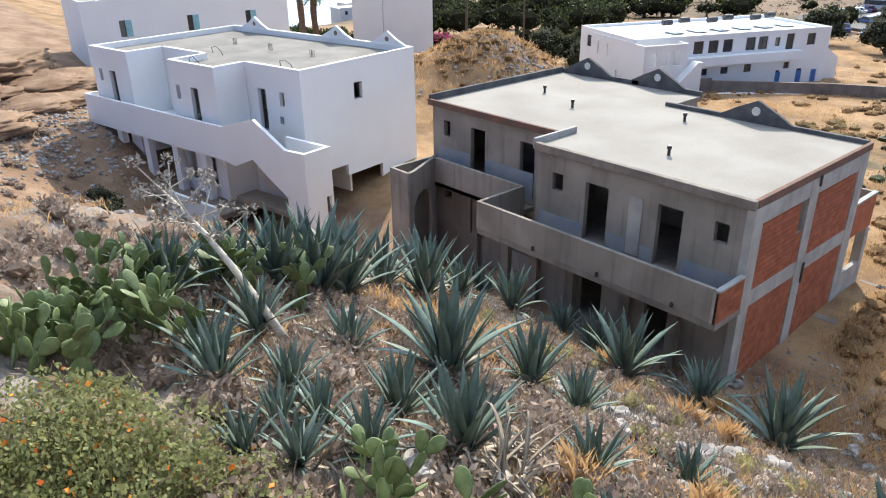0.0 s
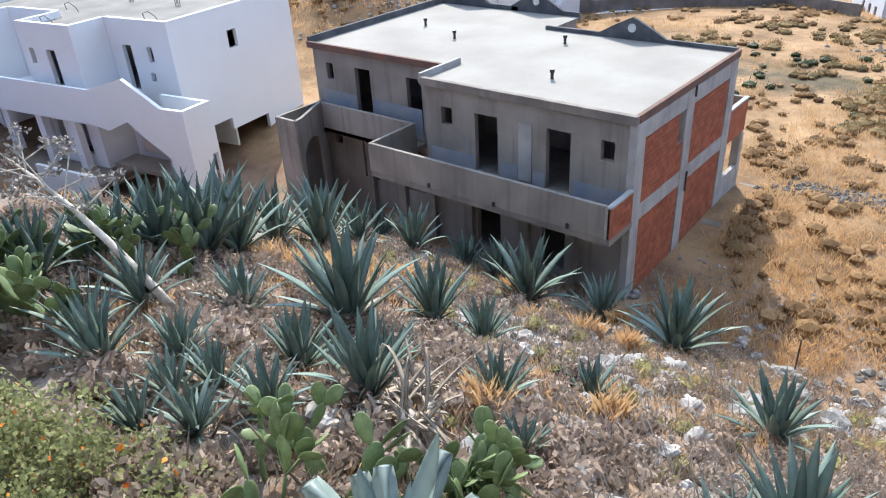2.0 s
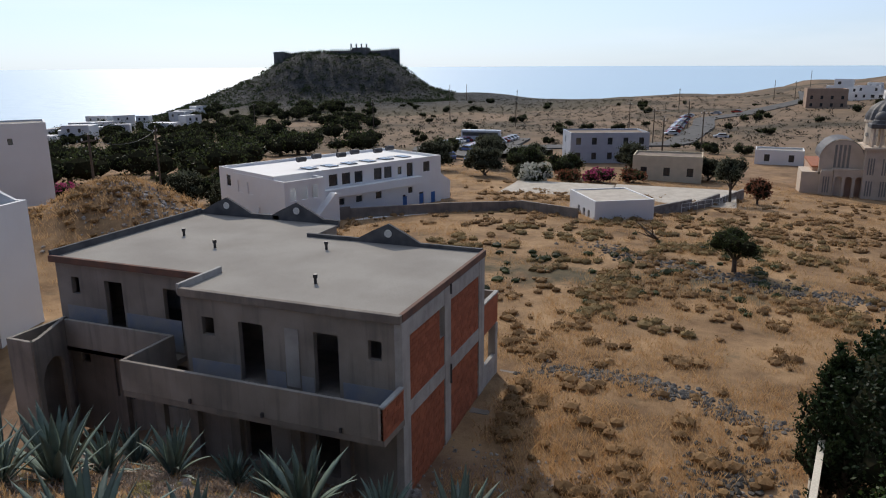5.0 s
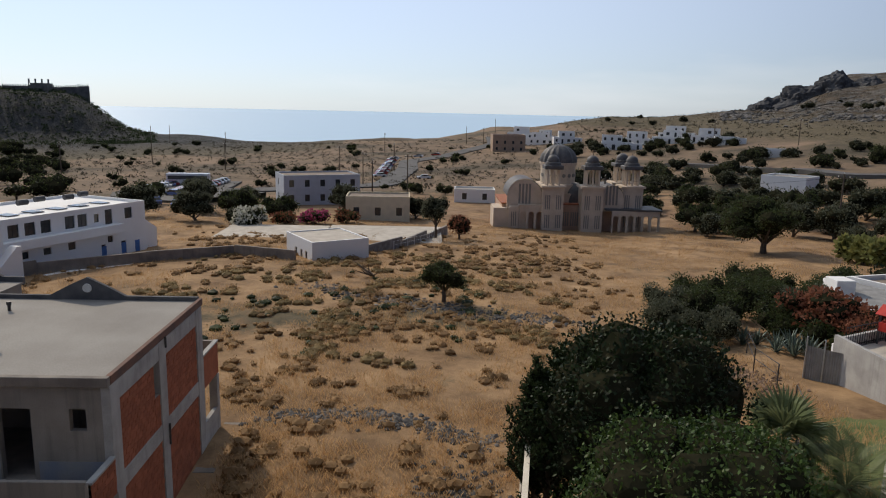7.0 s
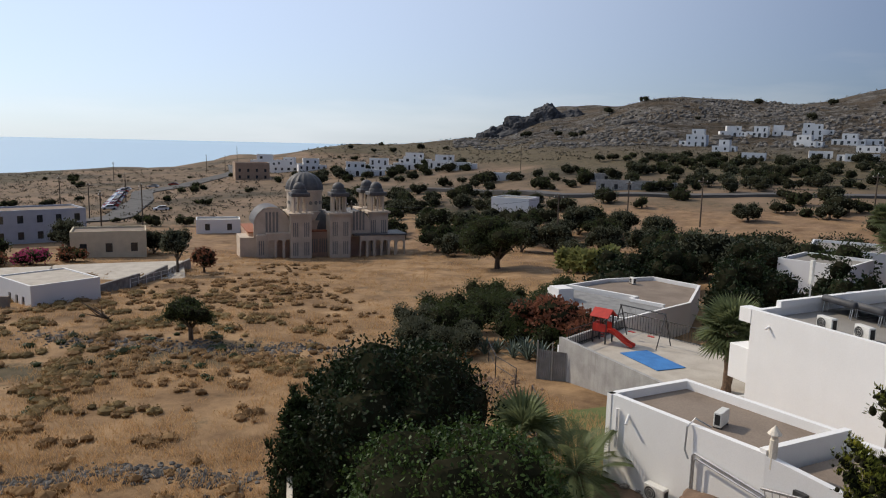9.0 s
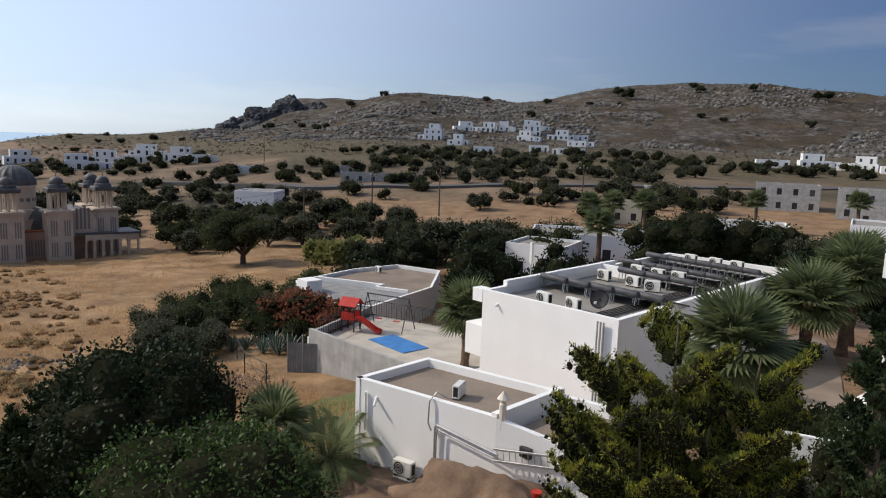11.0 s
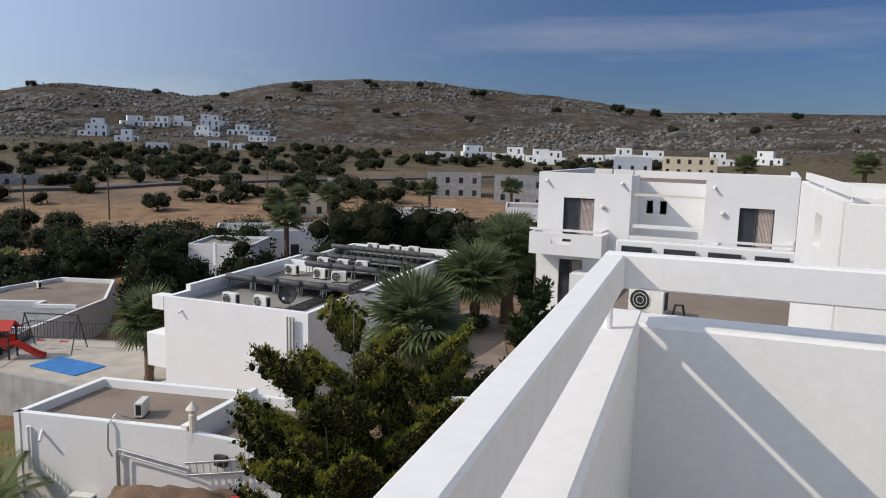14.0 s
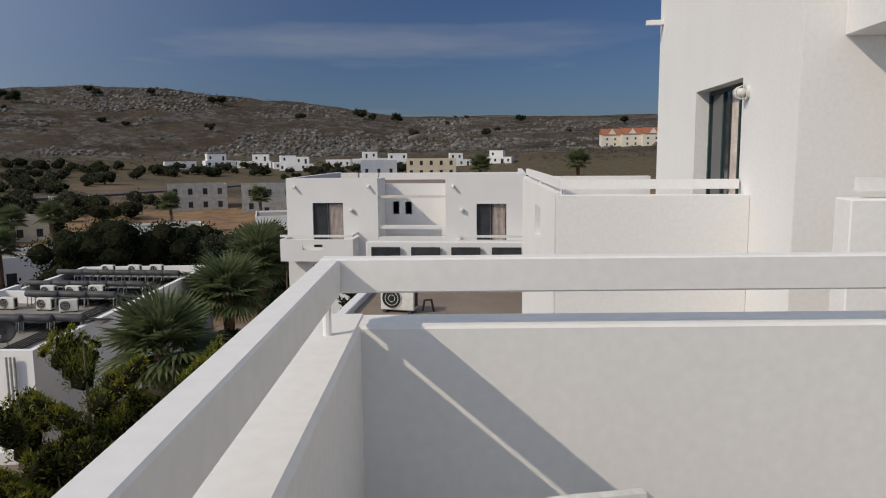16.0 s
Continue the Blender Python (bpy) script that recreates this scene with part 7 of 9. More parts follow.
part("leaves", bmesh_from(cloud_mesh("leaves", LC, 64000, 0.064, 1.5, 3, up=0.5, shell=0.35)), LANTANA, lan)
part("flowers", bmesh_from(cloud_mesh("flowers", LC, 1100, 0.062, 1.0, 8, up=1.5, shell=0.04)), ORANGE, lan, "orange-red flower heads")
for i in range(14):
    a, b = rs9.uniform(-1.4, 2.2), rs9.uniform(-1.2, 3)
    part("stem", tube([(a, b, -1.2), (a + rs9.uniform(-0.3, 0.3), b + rs9.uniform(-0.3, 0.3), 0.1), (a + rs9.uniform(-0.5, 0.5), b + rs9.uniform(-0.5, 0.5), 0.9)], [0.03, 0.02, 0.008], 5), BARK, lan)


# rocks, dry tufts and scrub on the slope
def rock_mesh(seed, level=3):
    bm = ball(0.5, 1.0, 0.8, 0.6, level, 0.55, seed)
    for v in bm.verts:
        v.co += v.co.normalized() * (0.16 * abs(noise.noise(v.co * 4 + Vector((seed, 0, 0)))) + 0.10 * noise.noise(v.co * 9 + Vector((0, seed, 0))))
    me = bpy.data.meshes.new("rock")
    bm.to_mesh(me)
    bm.free()
    me.materials.append(STONE)
    return me


ROCKS = [rock_mesh(i, 3) for i in range(7)]
rsr = random.Random(21)
for i in range(220):
    x, y = rsr.uniform(3.5, 21.5), rsr.uniform(-4.5, 15) if i < 160 else rsr.uniform(-4.5, 5)
    s = rsr.uniform(0.2, 0.6) * (1.5 if y < 6 and rsr.random() < 0.35 else 1)
    ob = piece("boulder", rsr.choice(ROCKS), STONE, m=pose(x, y, gz(x, y) + 0.02 * s, rsr.uniform(-20, 20), rsr.uniform(-20, 20), rsr.uniform(0, 360)) @ Matrix.Scale(s, 4))
    tagged(ob, "rough grey limestone boulder on the slope", "rock", "boulders on the slope")


def scatter_rocks(name, label, points, lo, hi, seed, level=1, material=STONE):
    rs = random.Random(seed)
    base = []
    for k in range(5):
        bm = ball(0.5, 1, 0.85, 0.65, level, 0.5, k + 30)
        base.append(([tuple(v.co) for v in bm.verts], [[v.index for v in f.verts] for f in bm.faces]))
        bm.free()
    V, F = [], []
    for x, y in points:
        vs, fs = rs.choice(base)
        s, a = rs.uniform(lo, hi), rs.uniform(0, math.tau)
        z, o = gz(x, y), len(V)
        c, d = math.cos(a) * s, math.sin(a) * s
        V += [(x + c * p[0] - d * p[1], y + d * p[0] + c * p[1], z + s * p[2] * 1.1) for p in vs]
        F += [[i + o for i in f] for f in fs]
    ob = piece(name, mesh_of(name, V, F), material)
    return tagged(ob, label, "rocks", kind="stuff")


scatter_rocks("slope_rubble", "loose grey rubble over the slope", [(rsr.uniform(4, 25), rsr.uniform(-5, 15)) for i in range(2600)], 0.05, 0.22, 5)
def stone_band(pts, n, spread):
    out = []
    for i in range(n):
        k = rsr.random() * (len(pts) - 1)
        j = int(k)
        f = k - j
        out.append((pts[j][0] + (pts[j + 1][0] - pts[j][0]) * f + rsr.gauss(0, spread), pts[j][1] + (pts[j + 1][1] - pts[j][1]) * f + rsr.gauss(0, spread)))
    return out
scatter_rocks("stone_row", "tumbled dry-stone row crossing the field", stone_band([(32.5, 5.5), (33, 2), (32, -1.5), (29.5, -5)], 620, 0.5), 0.12, 0.38, 6, material=HILLROCK)
scatter_rocks("stone_row", "tumbled dry-stone row beyond the field tree", stone_band([(62, 8), (57, 1), (53, -6), (51, -13)], 700, 1.0), 0.18, 0.5, 7, material=HILLROCK)
scatter_rocks("stone_heap", "heap of loose stones by the garden corner", stone_band([(19, -1.0), (24, -2.5), (28, -4)], 330, 0.9), 0.12, 0.45, 8, material=HILLROCK)
scatter_rocks("stone_heap", "loose stones on the bank by the white house", stone_band([(9, 44), (11, 50), (13, 58)], 500, 2.2), 0.15, 0.5, 9)


def blades(name, label, spots, hgt, material, seed, per=9, spread=0.12, category="grass"):
    """Tufts of upright blades, each a bent two-face strip."""
    rs = np.random.RandomState(seed)
    P = np.repeat(np.array(spots, float), per, 0)
    n = len(P)
    off = rs.normal(size=(n, 2)) * spread
    P = P + np.concatenate([off, np.zeros((n, 1))], 1)
    a = rs.rand(n) * math.tau
    h = hgt * (0.5 + 0.7 * rs.rand(n))
    lean = np.stack([np.cos(a), np.sin(a), np.zeros(n)], 1) * (h * rs.uniform(0.15, 0.7, n))[:, None]
    side = np.stack([-np.sin(a), np.cos(a), np.zeros(n)], 1) * (hgt * 0.045)
    upv = np.stack([np.zeros(n), np.zeros(n), h], 1)
    V = np.stack([P - side, P + side, P + lean * 0.4 + upv * 0.6, P + lean + upv], 1).reshape(-1, 3)
    i = np.arange(n) * 4
    F = np.concatenate([np.stack([i, i + 1, i + 2], 1), np.stack([i + 2, i + 1, i + 3], 1)], 0)
    ob = piece(name, mesh_of(name, V.tolist(), F.tolist()), material)
    return tagged(ob, label, category, kind="stuff")


def spots(xs, ys):
    zs = relief(np.array(xs, float), np.array(ys, float))
    return np.stack([xs, ys, zs], 1)


rn = np.random.RandomState(4)
xs, ys = rn.uniform(3, 20, 3600), rn.uniform(-4, 15, 3600)
keep = vnoise(xs * 0.5, ys * 0.5) > 0.47
blades("slope_grass", "tufts of dry straw grass among the rocks", spots(xs[keep], ys[keep]), 0.22, STRAW, 1, 12, 0.1)
for x, y, s in ((12.8, 6.6, 0.5), (13.6, 5.2, 0.6), (16.2, 5.6, 0.7), (14.8, 8.6, 0.6), (17.2, 5.0, 0.6), (14.2, 4.4, 0.5), (8.2, 2.0, 0.6), (10.6, 8.8, 0.5), (9.4, 9.6, 0.4), (6.2, 3.0, 0.5)):
    p = spots(rn.normal(x, 0.12, 14), rn.normal(y, 0.12, 14))
    blades("grass_tuft", "upright tuft of golden dry grass", p, s, STRAW, int(x * 10), 14, 0.06)
# field: golden grass thinning with distance
d = 20 + 114 * rn.rand(30000) ** 1.5
a = np.radians(rn.uniform(52, 126, 30000))
xs, ys = d * np.sin(a), d * np.cos(a) - 2
keep = (xs > 20) & ((ys < 6.5) | (xs > 33)) & (ys > np.where(xs < 60, -20 - (xs - 24) * 0.12, -60)) & (vnoise(xs * 0.22, ys * 0.22) * 0.6 + vnoise(xs * 0.9, ys * 0.9) * 0.4 > 0.42)
blades("field_grass", "dry golden grass covering the open field", spots(xs[keep], ys[keep]), 0.32, STRAW, 2, 7, 0.25)


def mounds(name, label, xs, ys, r, material, seed, leaves=36, size=0.12, far=False):
    zs = relief(xs, ys)
    rs = np.random.RandomState(seed)
    cl = [((x, y, z + 0.1), (q, q, q * 0.55)) for x, y, z, q in zip(xs, ys, zs, r * rs.uniform(0.5, 1.4, len(xs)))]
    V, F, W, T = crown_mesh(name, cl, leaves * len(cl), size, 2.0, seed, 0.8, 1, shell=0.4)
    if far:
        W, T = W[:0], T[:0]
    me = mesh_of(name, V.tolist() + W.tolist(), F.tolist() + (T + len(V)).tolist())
    return tagged(piece(name, me, material), label, "scrub", kind="stuff")


d = 22 + 88 * rn.rand(9000) ** 0.8
a = np.radians(rn.uniform(58, 122, 9000))
xs, ys = d * np.sin(a), d * np.cos(a) - 2
keep = (xs > 20) & ((ys < 6) | (xs > 33)) & (ys > -16 - (xs - 24) * 0.1) & (vnoise(xs * 0.12 + 5, ys * 0.12) * 0.35 + vnoise(xs * 0.7, ys * 0.7) * 0.65 > 0.57)
mounds("field_scrub", "low brown thorny scrub cushions in the field", xs[keep], ys[keep], 0.42, SCRUB, 3, 14, 0.15)
keep = (xs > 40) & (xs < 82) & (ys > -14) & (ys < 22) & (vnoise(xs * 0.2 + 9, ys * 0.2) * 0.5 + vnoise(xs * 0.7, ys * 0.7) * 0.5 > 0.61)
mounds("olive_scrub", "olive-green thorny cushions in the middle of the field", xs[keep], ys[keep], 0.5, FIELDSCRUB, 13, 18, 0.16)
xs, ys = rn.normal(55, 6, 60), rn.uniform(-8, 16, 60)
mounds("green_scrub", "patches of green low scrub along the stone row", xs, ys, 0.5, FOLIAGE, 4)
xs, ys = rn.uniform(4, 18, 130), rn.uniform(-3, 13, 130)
mounds("slope_scrub", "yellow-green cushions of scrub between the agaves", xs, ys, 0.22, SCRUB_Y, 5, 90, 0.07)
xs, ys = rn.uniform(2.5, 19, 520), rn.uniform(-4, 14, 520)
mounds("dry_brush", "grey-brown dry brush between the rocks", xs, ys, 0.26, BRUSH, 6, 110, 0.085)
xs, ys = rn.uniform(1.5, 8, 260), rn.uniform(1, 14, 260)
mounds("leaf_litter", "withered brown litter under the agaves", xs, ys, 0.35, BRUSH, 16, 110, 0.13)
BANK_X, BANK_Y = rn.normal(9.0, 0.6, 60), rn.normal(9.8, 0.7, 60)
blades("bank_grass", "thick patch of golden dry grass between agaves", spots(BANK_X, BANK_Y), 0.4, STRAW, 31, 22, 0.16)

TWIG = mat("bleached_twig", (0.46, 0.41, 0.35), (0.30, 0.26, 0.22), 4, 0.9, 0.2, 30, rand=0.3)
xs, ys = rn.uniform(2.5, 20, 2600), rn.uniform(-4.5, 14, 2600)
blades("dry_twigs", "bleached grey twigs and stalks over the slope", spots(xs, ys), 0.3, TWIG, 41, 9, 0.2, "twigs")
# the knoll behind the unfinished house
rsn = np.random.RandomState(77)
xs, ys = rsn.normal(47, 6.5, 1500), rsn.normal(46, 6, 1500)
blades("knoll_grass", "dry golden grass over the knoll", spots(xs, ys), 0.4, STRAW, 51, 9, 0.3)
mounds("knoll_scrub", "dry brown scrub on the knoll", xs[:260], ys[:260], 0.45, SCRUB, 52, 26, 0.16)
scatter_rocks("knoll_rubble", "grey rubble spilling down the knoll", [(rsr.gauss(46, 3), rsr.gauss(42, 3)) for i in range(420)], 0.12, 0.5, 53)
# rough ground between the slope and the white house
xs, ys = rn.uniform(-2, 17, 760), rn.uniform(13, 66, 760)
keep = (xs < 11) | (ys < 22)
mounds("bank_brush", "dry brown brush on the bank above the white house", xs[keep], ys[keep], 0.3, BRUSH, 26, 70, 0.11)
xs, ys = rn.uniform(-6, 15, 1500), rn.uniform(14, 70, 1500)
blades("bank_straw", "thin straw grass on the bank", spots(xs, ys), 0.26, STRAW, 33, 8, 0.18)
scatter_rocks("bank_rubble", "loose stones over the earth bank", [(rsr.uniform(-4, 15), rsr.uniform(14, 46)) for i in range(900)] + [(rsr.uniform(0, 16), rsr.uniform(44, 70)) for i in range(1500)], 0.08, 0.36, 25)

# far scrub and rock on the hills
d = 330 + 330 * rn.rand(7000)
a = np.radians(rn.uniform(100, 200, 7000))
xs, ys = d * np.sin(a), d * np.cos(a)
mounds("hill_scrub", "dark scrub dotting the stony hillside", xs, ys, 0.8, HILLSCRUB, 7, 8, 0.7, True)
d, a = 400 + 230 * rn.rand(15000), np.radians(rn.uniform(112, 192, 15000))
xs, ys = d * np.sin(a), d * np.cos(a)
keep = vnoise(xs * 0.02, ys * 0.02) * 0.5 + vnoise(xs * 0.06, ys * 0.06) * 0.5 > 0.55
scatter_rocks("hill_rocks", "pale limestone outcrops on the hillside", list(zip(xs[keep], ys[keep])), 0.7, 4.2, 11, material=HILLROCK)
d, a = 190 + 300 * rn.rand(3000), np.radians(rn.uniform(56, 100, 3000))
xs, ys = d * np.sin(a), d * np.cos(a)
mounds("plain_scrub", "grey-green scrub over the coastal plain", xs, ys, 0.8, HILLSCRUB, 8, 12, 0.5, True)
d, a = 415 + 135 * rn.rand(2400), np.radians(rn.uniform(47, 70, 2400))
xs, ys = d * np.sin(a), d * np.cos(a)
mounds("castle_hill_scrub", "dark scrub and pines on the castle rock", xs, ys, 1.7, CONIFER_D, 9, 14, 1.0, True)

# ---- trees ----
tree("dome_tree", 12.1, -7.0, 2.5, 2.15, 2.0, 42000, 0.095, FICUSLEAF, "dense glossy evergreen tree clipped to a rounded dome", seed=3, z=3.3, clumps=60, aspect=1.7)
tree("dome_tree", 18.9, -7.9, 2.9, 2.7, 1.7, 36000, 0.125, DARKLEAF, "dense dark-leaved evergreen tree with a tall rounded crown", seed=8, z=2.6, clumps=46, aspect=1.7)


def conifer(name, x, y, z, hgt, r, count, size, material, label, seed, upswept=0.6, group="", boughs=44, plumes=5, base=0.08):
    """Trunk with upswept boughs, each carrying plumes of short scale-leaf sprays."""
    t = thing(name, pose(x, y, z), label, "tree", group)
    rs = random.Random(seed)
    part("trunk", tube([(0, 0, -0.3), (0.05, 0, hgt * 0.5), (0, 0.04, hgt * 0.95)], [hgt * 0.022, hgt * 0.014, 0.01], 7), BARK, t)
    for i in range(boughs):
        k = (i + 0.5) / boughs
        z0 = hgt * (base + (0.86 - base) * k)
        reach = r * (1 - 0.8 * k ** 1.2) * rs.uniform(0.7, 1.2)
        a = i * 2.399 + rs.uniform(-0.3, 0.3)
        tip = Vector((reach * math.cos(a), reach * math.sin(a), z0 + reach * upswept * rs.uniform(0.6, 1.3)))
        root = Vector((0, 0, z0))
        part("bough", tube([root, root.lerp(tip, 0.5) - Vector((0, 0, 0.08 * reach)), tip], [hgt * 0.006, hgt * 0.004, 0.004], 5), BARK, t)
        cl = []
        for j in range(plumes + 1):
            f = 0.35 + 0.65 * j / plumes
            q = root.lerp(tip, f)
            w = (0.08 + 0.055 * reach) * (1.2 - 0.45 * f)
            lean = Vector((math.cos(a) * 0.6 + rs.uniform(-0.7, 0.7), math.sin(a) * 0.6 + rs.uniform(-0.7, 0.7), rs.uniform(0.7, 1.5))).normalized()
            for u in range(4):
                p = q + lean * w * 1.15 * u
                s = w * (1.0 - 0.2 * u)
                cl.append((tuple(p), (s, s, s * 1.3)))
        tagged(crown("spray", material, t, cl, count // boughs, size, 2.6, seed * 50 + i, 0.55, 1, up=0.9, shell=0.5), kind="stuff")
    return t




def juniper(x, y, z, leaders, label, seed):
    """Several leaders from one foot, each with upswept feathered boughs; leaders are (dx, dy, height, reach)."""
    t = thing("juniper", pose(x, y, z), label, "tree")
    rs = random.Random(seed)
    n = 0
    for dx, dy, hgt, r in leaders:
        part("stem", tube([(0, 0, -0.3), (dx * 0.6, dy * 0.6, hgt * 0.4), (dx, dy, hgt * 0.96)], [0.13, 0.08, 0.012], 7), BARK, t)
        tips, boughs = [], 20
        for i in range(boughs):
            k = (i + 0.5) / boughs
            h0 = hgt * (0.05 + 0.85 * k)
            f0 = min(1, h0 / hgt * 1.4)
            root = Vector((dx * f0, dy * f0, h0))
            a = n * 2.399 + rs.uniform(-0.4, 0.4)
            n += 1
            reach = r * (1 - 0.72 * k) * rs.uniform(0.75, 1.2) + 0.15
            tip = root + Vector((reach * math.cos(a), reach * math.sin(a), reach * rs.uniform(0.5, 1.0) + 0.2))
            mid = root.lerp(tip, 0.5) - Vector((0, 0, 0.1 * reach))
            cl = []
            for j in range(9):
                f = 0.2 + 0.8 * j / 8
                q = root.lerp(mid, f * 2) if f < 0.5 else mid.lerp(tip, f * 2 - 1)
                w = (0.16 + 0.085 * reach) * (1.25 - 0.9 * f)
                cl.append((tuple(q), (w, w, w)))
                for side in (-1, 1):
                    lean = Vector((-math.sin(a) * side * 0.8 + math.cos(a) * 0.7, math.cos(a) * side * 0.8 + math.sin(a) * 0.7, rs.uniform(0.5, 1.2))).normalized()
                    for u in (1, 2, 3):
                        p = q + lean * w * 0.95 * u
                        e = w * (0.9 - 0.2 * u)
                        (tips if u == 3 and rs.random() < 0.4 else cl).append((tuple(p), (e, e, e * 1.2)))
            tips.append((tuple(tip), (0.05, 0.05, 0.11)))
            tagged(crown("spray", CONIFER, t, cl, 2100, 0.066, 4.0, seed * 70 + n, 0.72, 1, up=0.5, shell=0.35, wild=0.4), kind="stuff")
        tagged(crown("young_growth", CONIFER_TIP, t, tips, 60 * len(tips), 0.055, 3.5, seed * 90 + n, 0.65, 1, "yellow-green young tips", up=0.6, shell=0.35, wild=0.4), kind="stuff")
    return t


juniper(4.75, -11.2, 4.3, ((0.75, 0.5, 7.4, 1.7), (0.05, 0.05, 8.1, 1.6), (-0.95, -0.55, 7.7, 1.35), (0.1, 0.75, 6.4, 1.6), (-0.5, -0.1, 6.6, 1.5)), "bushy juniper with upswept feathered yellow-green boughs", 2)
conifer("dark_conifer", 4.15, -18.4, 3.2, 9.2, 1.5, 17000, 0.15, CONIFER_D, "dark narrow conifer close to the terrace wall", 4, 0.7)
conifer("dark_conifer", 3.1, -22.2, 3.2, 8.9, 1.6, 17000, 0.15, CONIFER_D, "dark narrow conifer beside the guest house", 5, 0.7)
conifer("dark_conifer", 4.4, -21.0, 3.0, 7.4, 1.6, 14000, 0.15, CONIFER_D, "dark narrow conifer beside the guest house", 15, 0.7)
for i, (x, y, h) in enumerate(((19.9, -5.2, 5.2), (20.4, -6.0, 5.6), (18.9, -5.4, 4.8))):
    conifer("thuja", x, y, 2.4, h, 1.15, 8000, 0.13, CONIFER_D, "dense dark green thuja in a hedge row", 30 + i, 1.4, "thuja hedge")


def fan_palm(x, y, z, hgt, r, n, label, seed, feather=False, group=""):
    p = thing("palm_tree", pose(x, y, z), label, "palm tree", group)
    rs = random.Random(seed)
    zs = [hgt * k / 8 for k in range(9)]
    part("trunk", tube([(0.06 * math.sin(k), 0.05 * math.cos(k * 1.3), q - (0.3 if k == 0 else 0)) for k, q in enumerate(zs)], [r * (0.13 if k % 2 else 0.115) * (1.25 if k < 2 else 1) for k in range(9)], 10), PALM_BARK, p)
    key = ("feather" if feather else "fan")
    for i in range(n):
        k = (i + 0.5) / n
        m = pose(0, 0, hgt, 0, 0, 137.5 * i) @ pose(0, 0, 0, 0, 8 + 108 * k + rs.uniform(-8, 8), 0) @ Matrix.Scale(r * rs.uniform(0.9, 1.1), 4)
        piece("frond", FRONDS[key], PALMLEAF, p, m=m)
    return p


def frond_mesh(feather):
    V, F = [], []
    if feather:
        for i in range(26):
            t = i / 25
            px, pz = 0.28 * t * t, t * (1 - 0.18 * t)
            for s in (-1, 1):
                L = 0.30 * math.sin(math.pi * (0.12 + 0.8 * t)) + 0.05
                o = len(V)
                V += [(px, 0, pz), (px + 0.03, s * L * 0.5, pz + L * 0.42 + 0.015), (px + 0.1, s * L * 0.85, pz + L * 0.7), (px + 0.02, s * L * 0.5, pz + L * 0.42 - 0.02)]
                F.append((o, o + 1, o + 2, o + 3))
        for i in range(8):
            o, t = len(V), i / 8
            u = t + 0.125
            V += [(0.28 * t * t, -0.012, t * (1 - 0.18 * t)), (0.28 * t * t, 0.012, t * (1 - 0.18 * t)), (0.28 * u * u, 0.01, u * (1 - 0.18 * u)), (0.28 * u * u, -0.01, u * (1 - 0.18 * u))]
            F.append((o, o + 1, o + 2, o + 3))
    else:
        V += [(0, -0.018, 0), (0, 0.018, 0), (0.02, 0.012, 0.45), (0.02, -0.012, 0.45)]
        F.append((0, 1, 2, 3))
        for i in range(25):
            a = math.radians(-118 + 236 * i / 24)
            L = 0.62 * (0.75 + 0.25 * math.cos(a))
            dx, dz = math.sin(a), math.cos(a)
            o = len(V)
            q = 0.04
            V += [(0.02, 0, 0.44), (0.045 + 0.02 * (i % 2), dx * L * 0.55 - dz * q, 0.44 + dz * L * 0.55 + dx * q), (0.16, dx * L, 0.44 + dz * L), (0.045 + 0.02 * (i % 2), dx * L * 0.55 + dz * q, 0.44 + dz * L * 0.55 - dx * q)]
            F.append((o, o + 1, o + 2, o + 3))
    me = mesh_of("frond", V, F)
    me.materials.append(PALMLEAF)
    return me


FRONDS = {"fan": frond_mesh(False), "feather": frond_mesh(True)}
fan_palm(11.6, -26.8, 2.6, 4.9, 2.4, 36, "stout fan palm with a dense round crown", 1)
fan_palm(15.6, -42.9, 1.8, 4.6, 2.6, 44, "tall fan palm with a shaggy trunk beside the path", 2, group="path palms")
fan_palm(15.2, -47.5, 1.8, 5.8, 2.6, 44, "tall fan palm with a shaggy trunk beside the path", 3, group="path palms")
fan_palm(17.0, -53.5, 1.6, 5.8, 2.6, 40, "tall fan palm with a shaggy trunk beside the path", 4, group="path palms")
fan_palm(27.2, -27.9, 1.8, 3.7, 1.9, 44, "short fan palm in the playground bed", 5)
fan_palm(21.6, -13.5, 2.6, 1.5, 1.7, 20, "young fan palm on the lawn edge", 6, False, "young palms")
fan_palm(19.6, -14.5, 2.7, 0.9, 2.1, 15, "young feather palm on the lawn edge", 7, True, "young palms")
for i, (x, y, h) in enumerate(((72, -96, 6), (66, -94, 6.5), (61, -95, 7), (48, -67, 5.5), (60, -128, 6), (44, -130, 6.5), (-12, -120, 11), (4, -130, 11))):
    fan_palm(x, y, gz(x, y), h, 2.3, 30, "fan palm among the garden houses", 20 + i, group="garden palms")
fan_palm(47.5, 78, gz(47.5, 78), 12.5, 3.2, 34, "tall date palm above the houses", 40, True, "date palms")
fan_palm(50.5, 80, gz(50.5, 80), 7.5, 2.6, 30, "date palm above a hedge", 41, True, "date palms")
fan_palm(52.0, 82, gz(52, 82), 6.5, 2.4, 30, "date palm above a hedge", 42, True, "date palms")

# field and garden trees
tree("carob_tree", 90, -45, 5.2, 3.3, 1.5, 12000, 0.27, FOLIAGE, "broad dark green carob tree in the field", seed=11, clumps=20)
tree("field_tree", 57, -3.4, 2.2, 1.3, 1.1, 7000, 0.14, FOLIAGE, "small rounded tree standing alone in the dry field", seed=12)
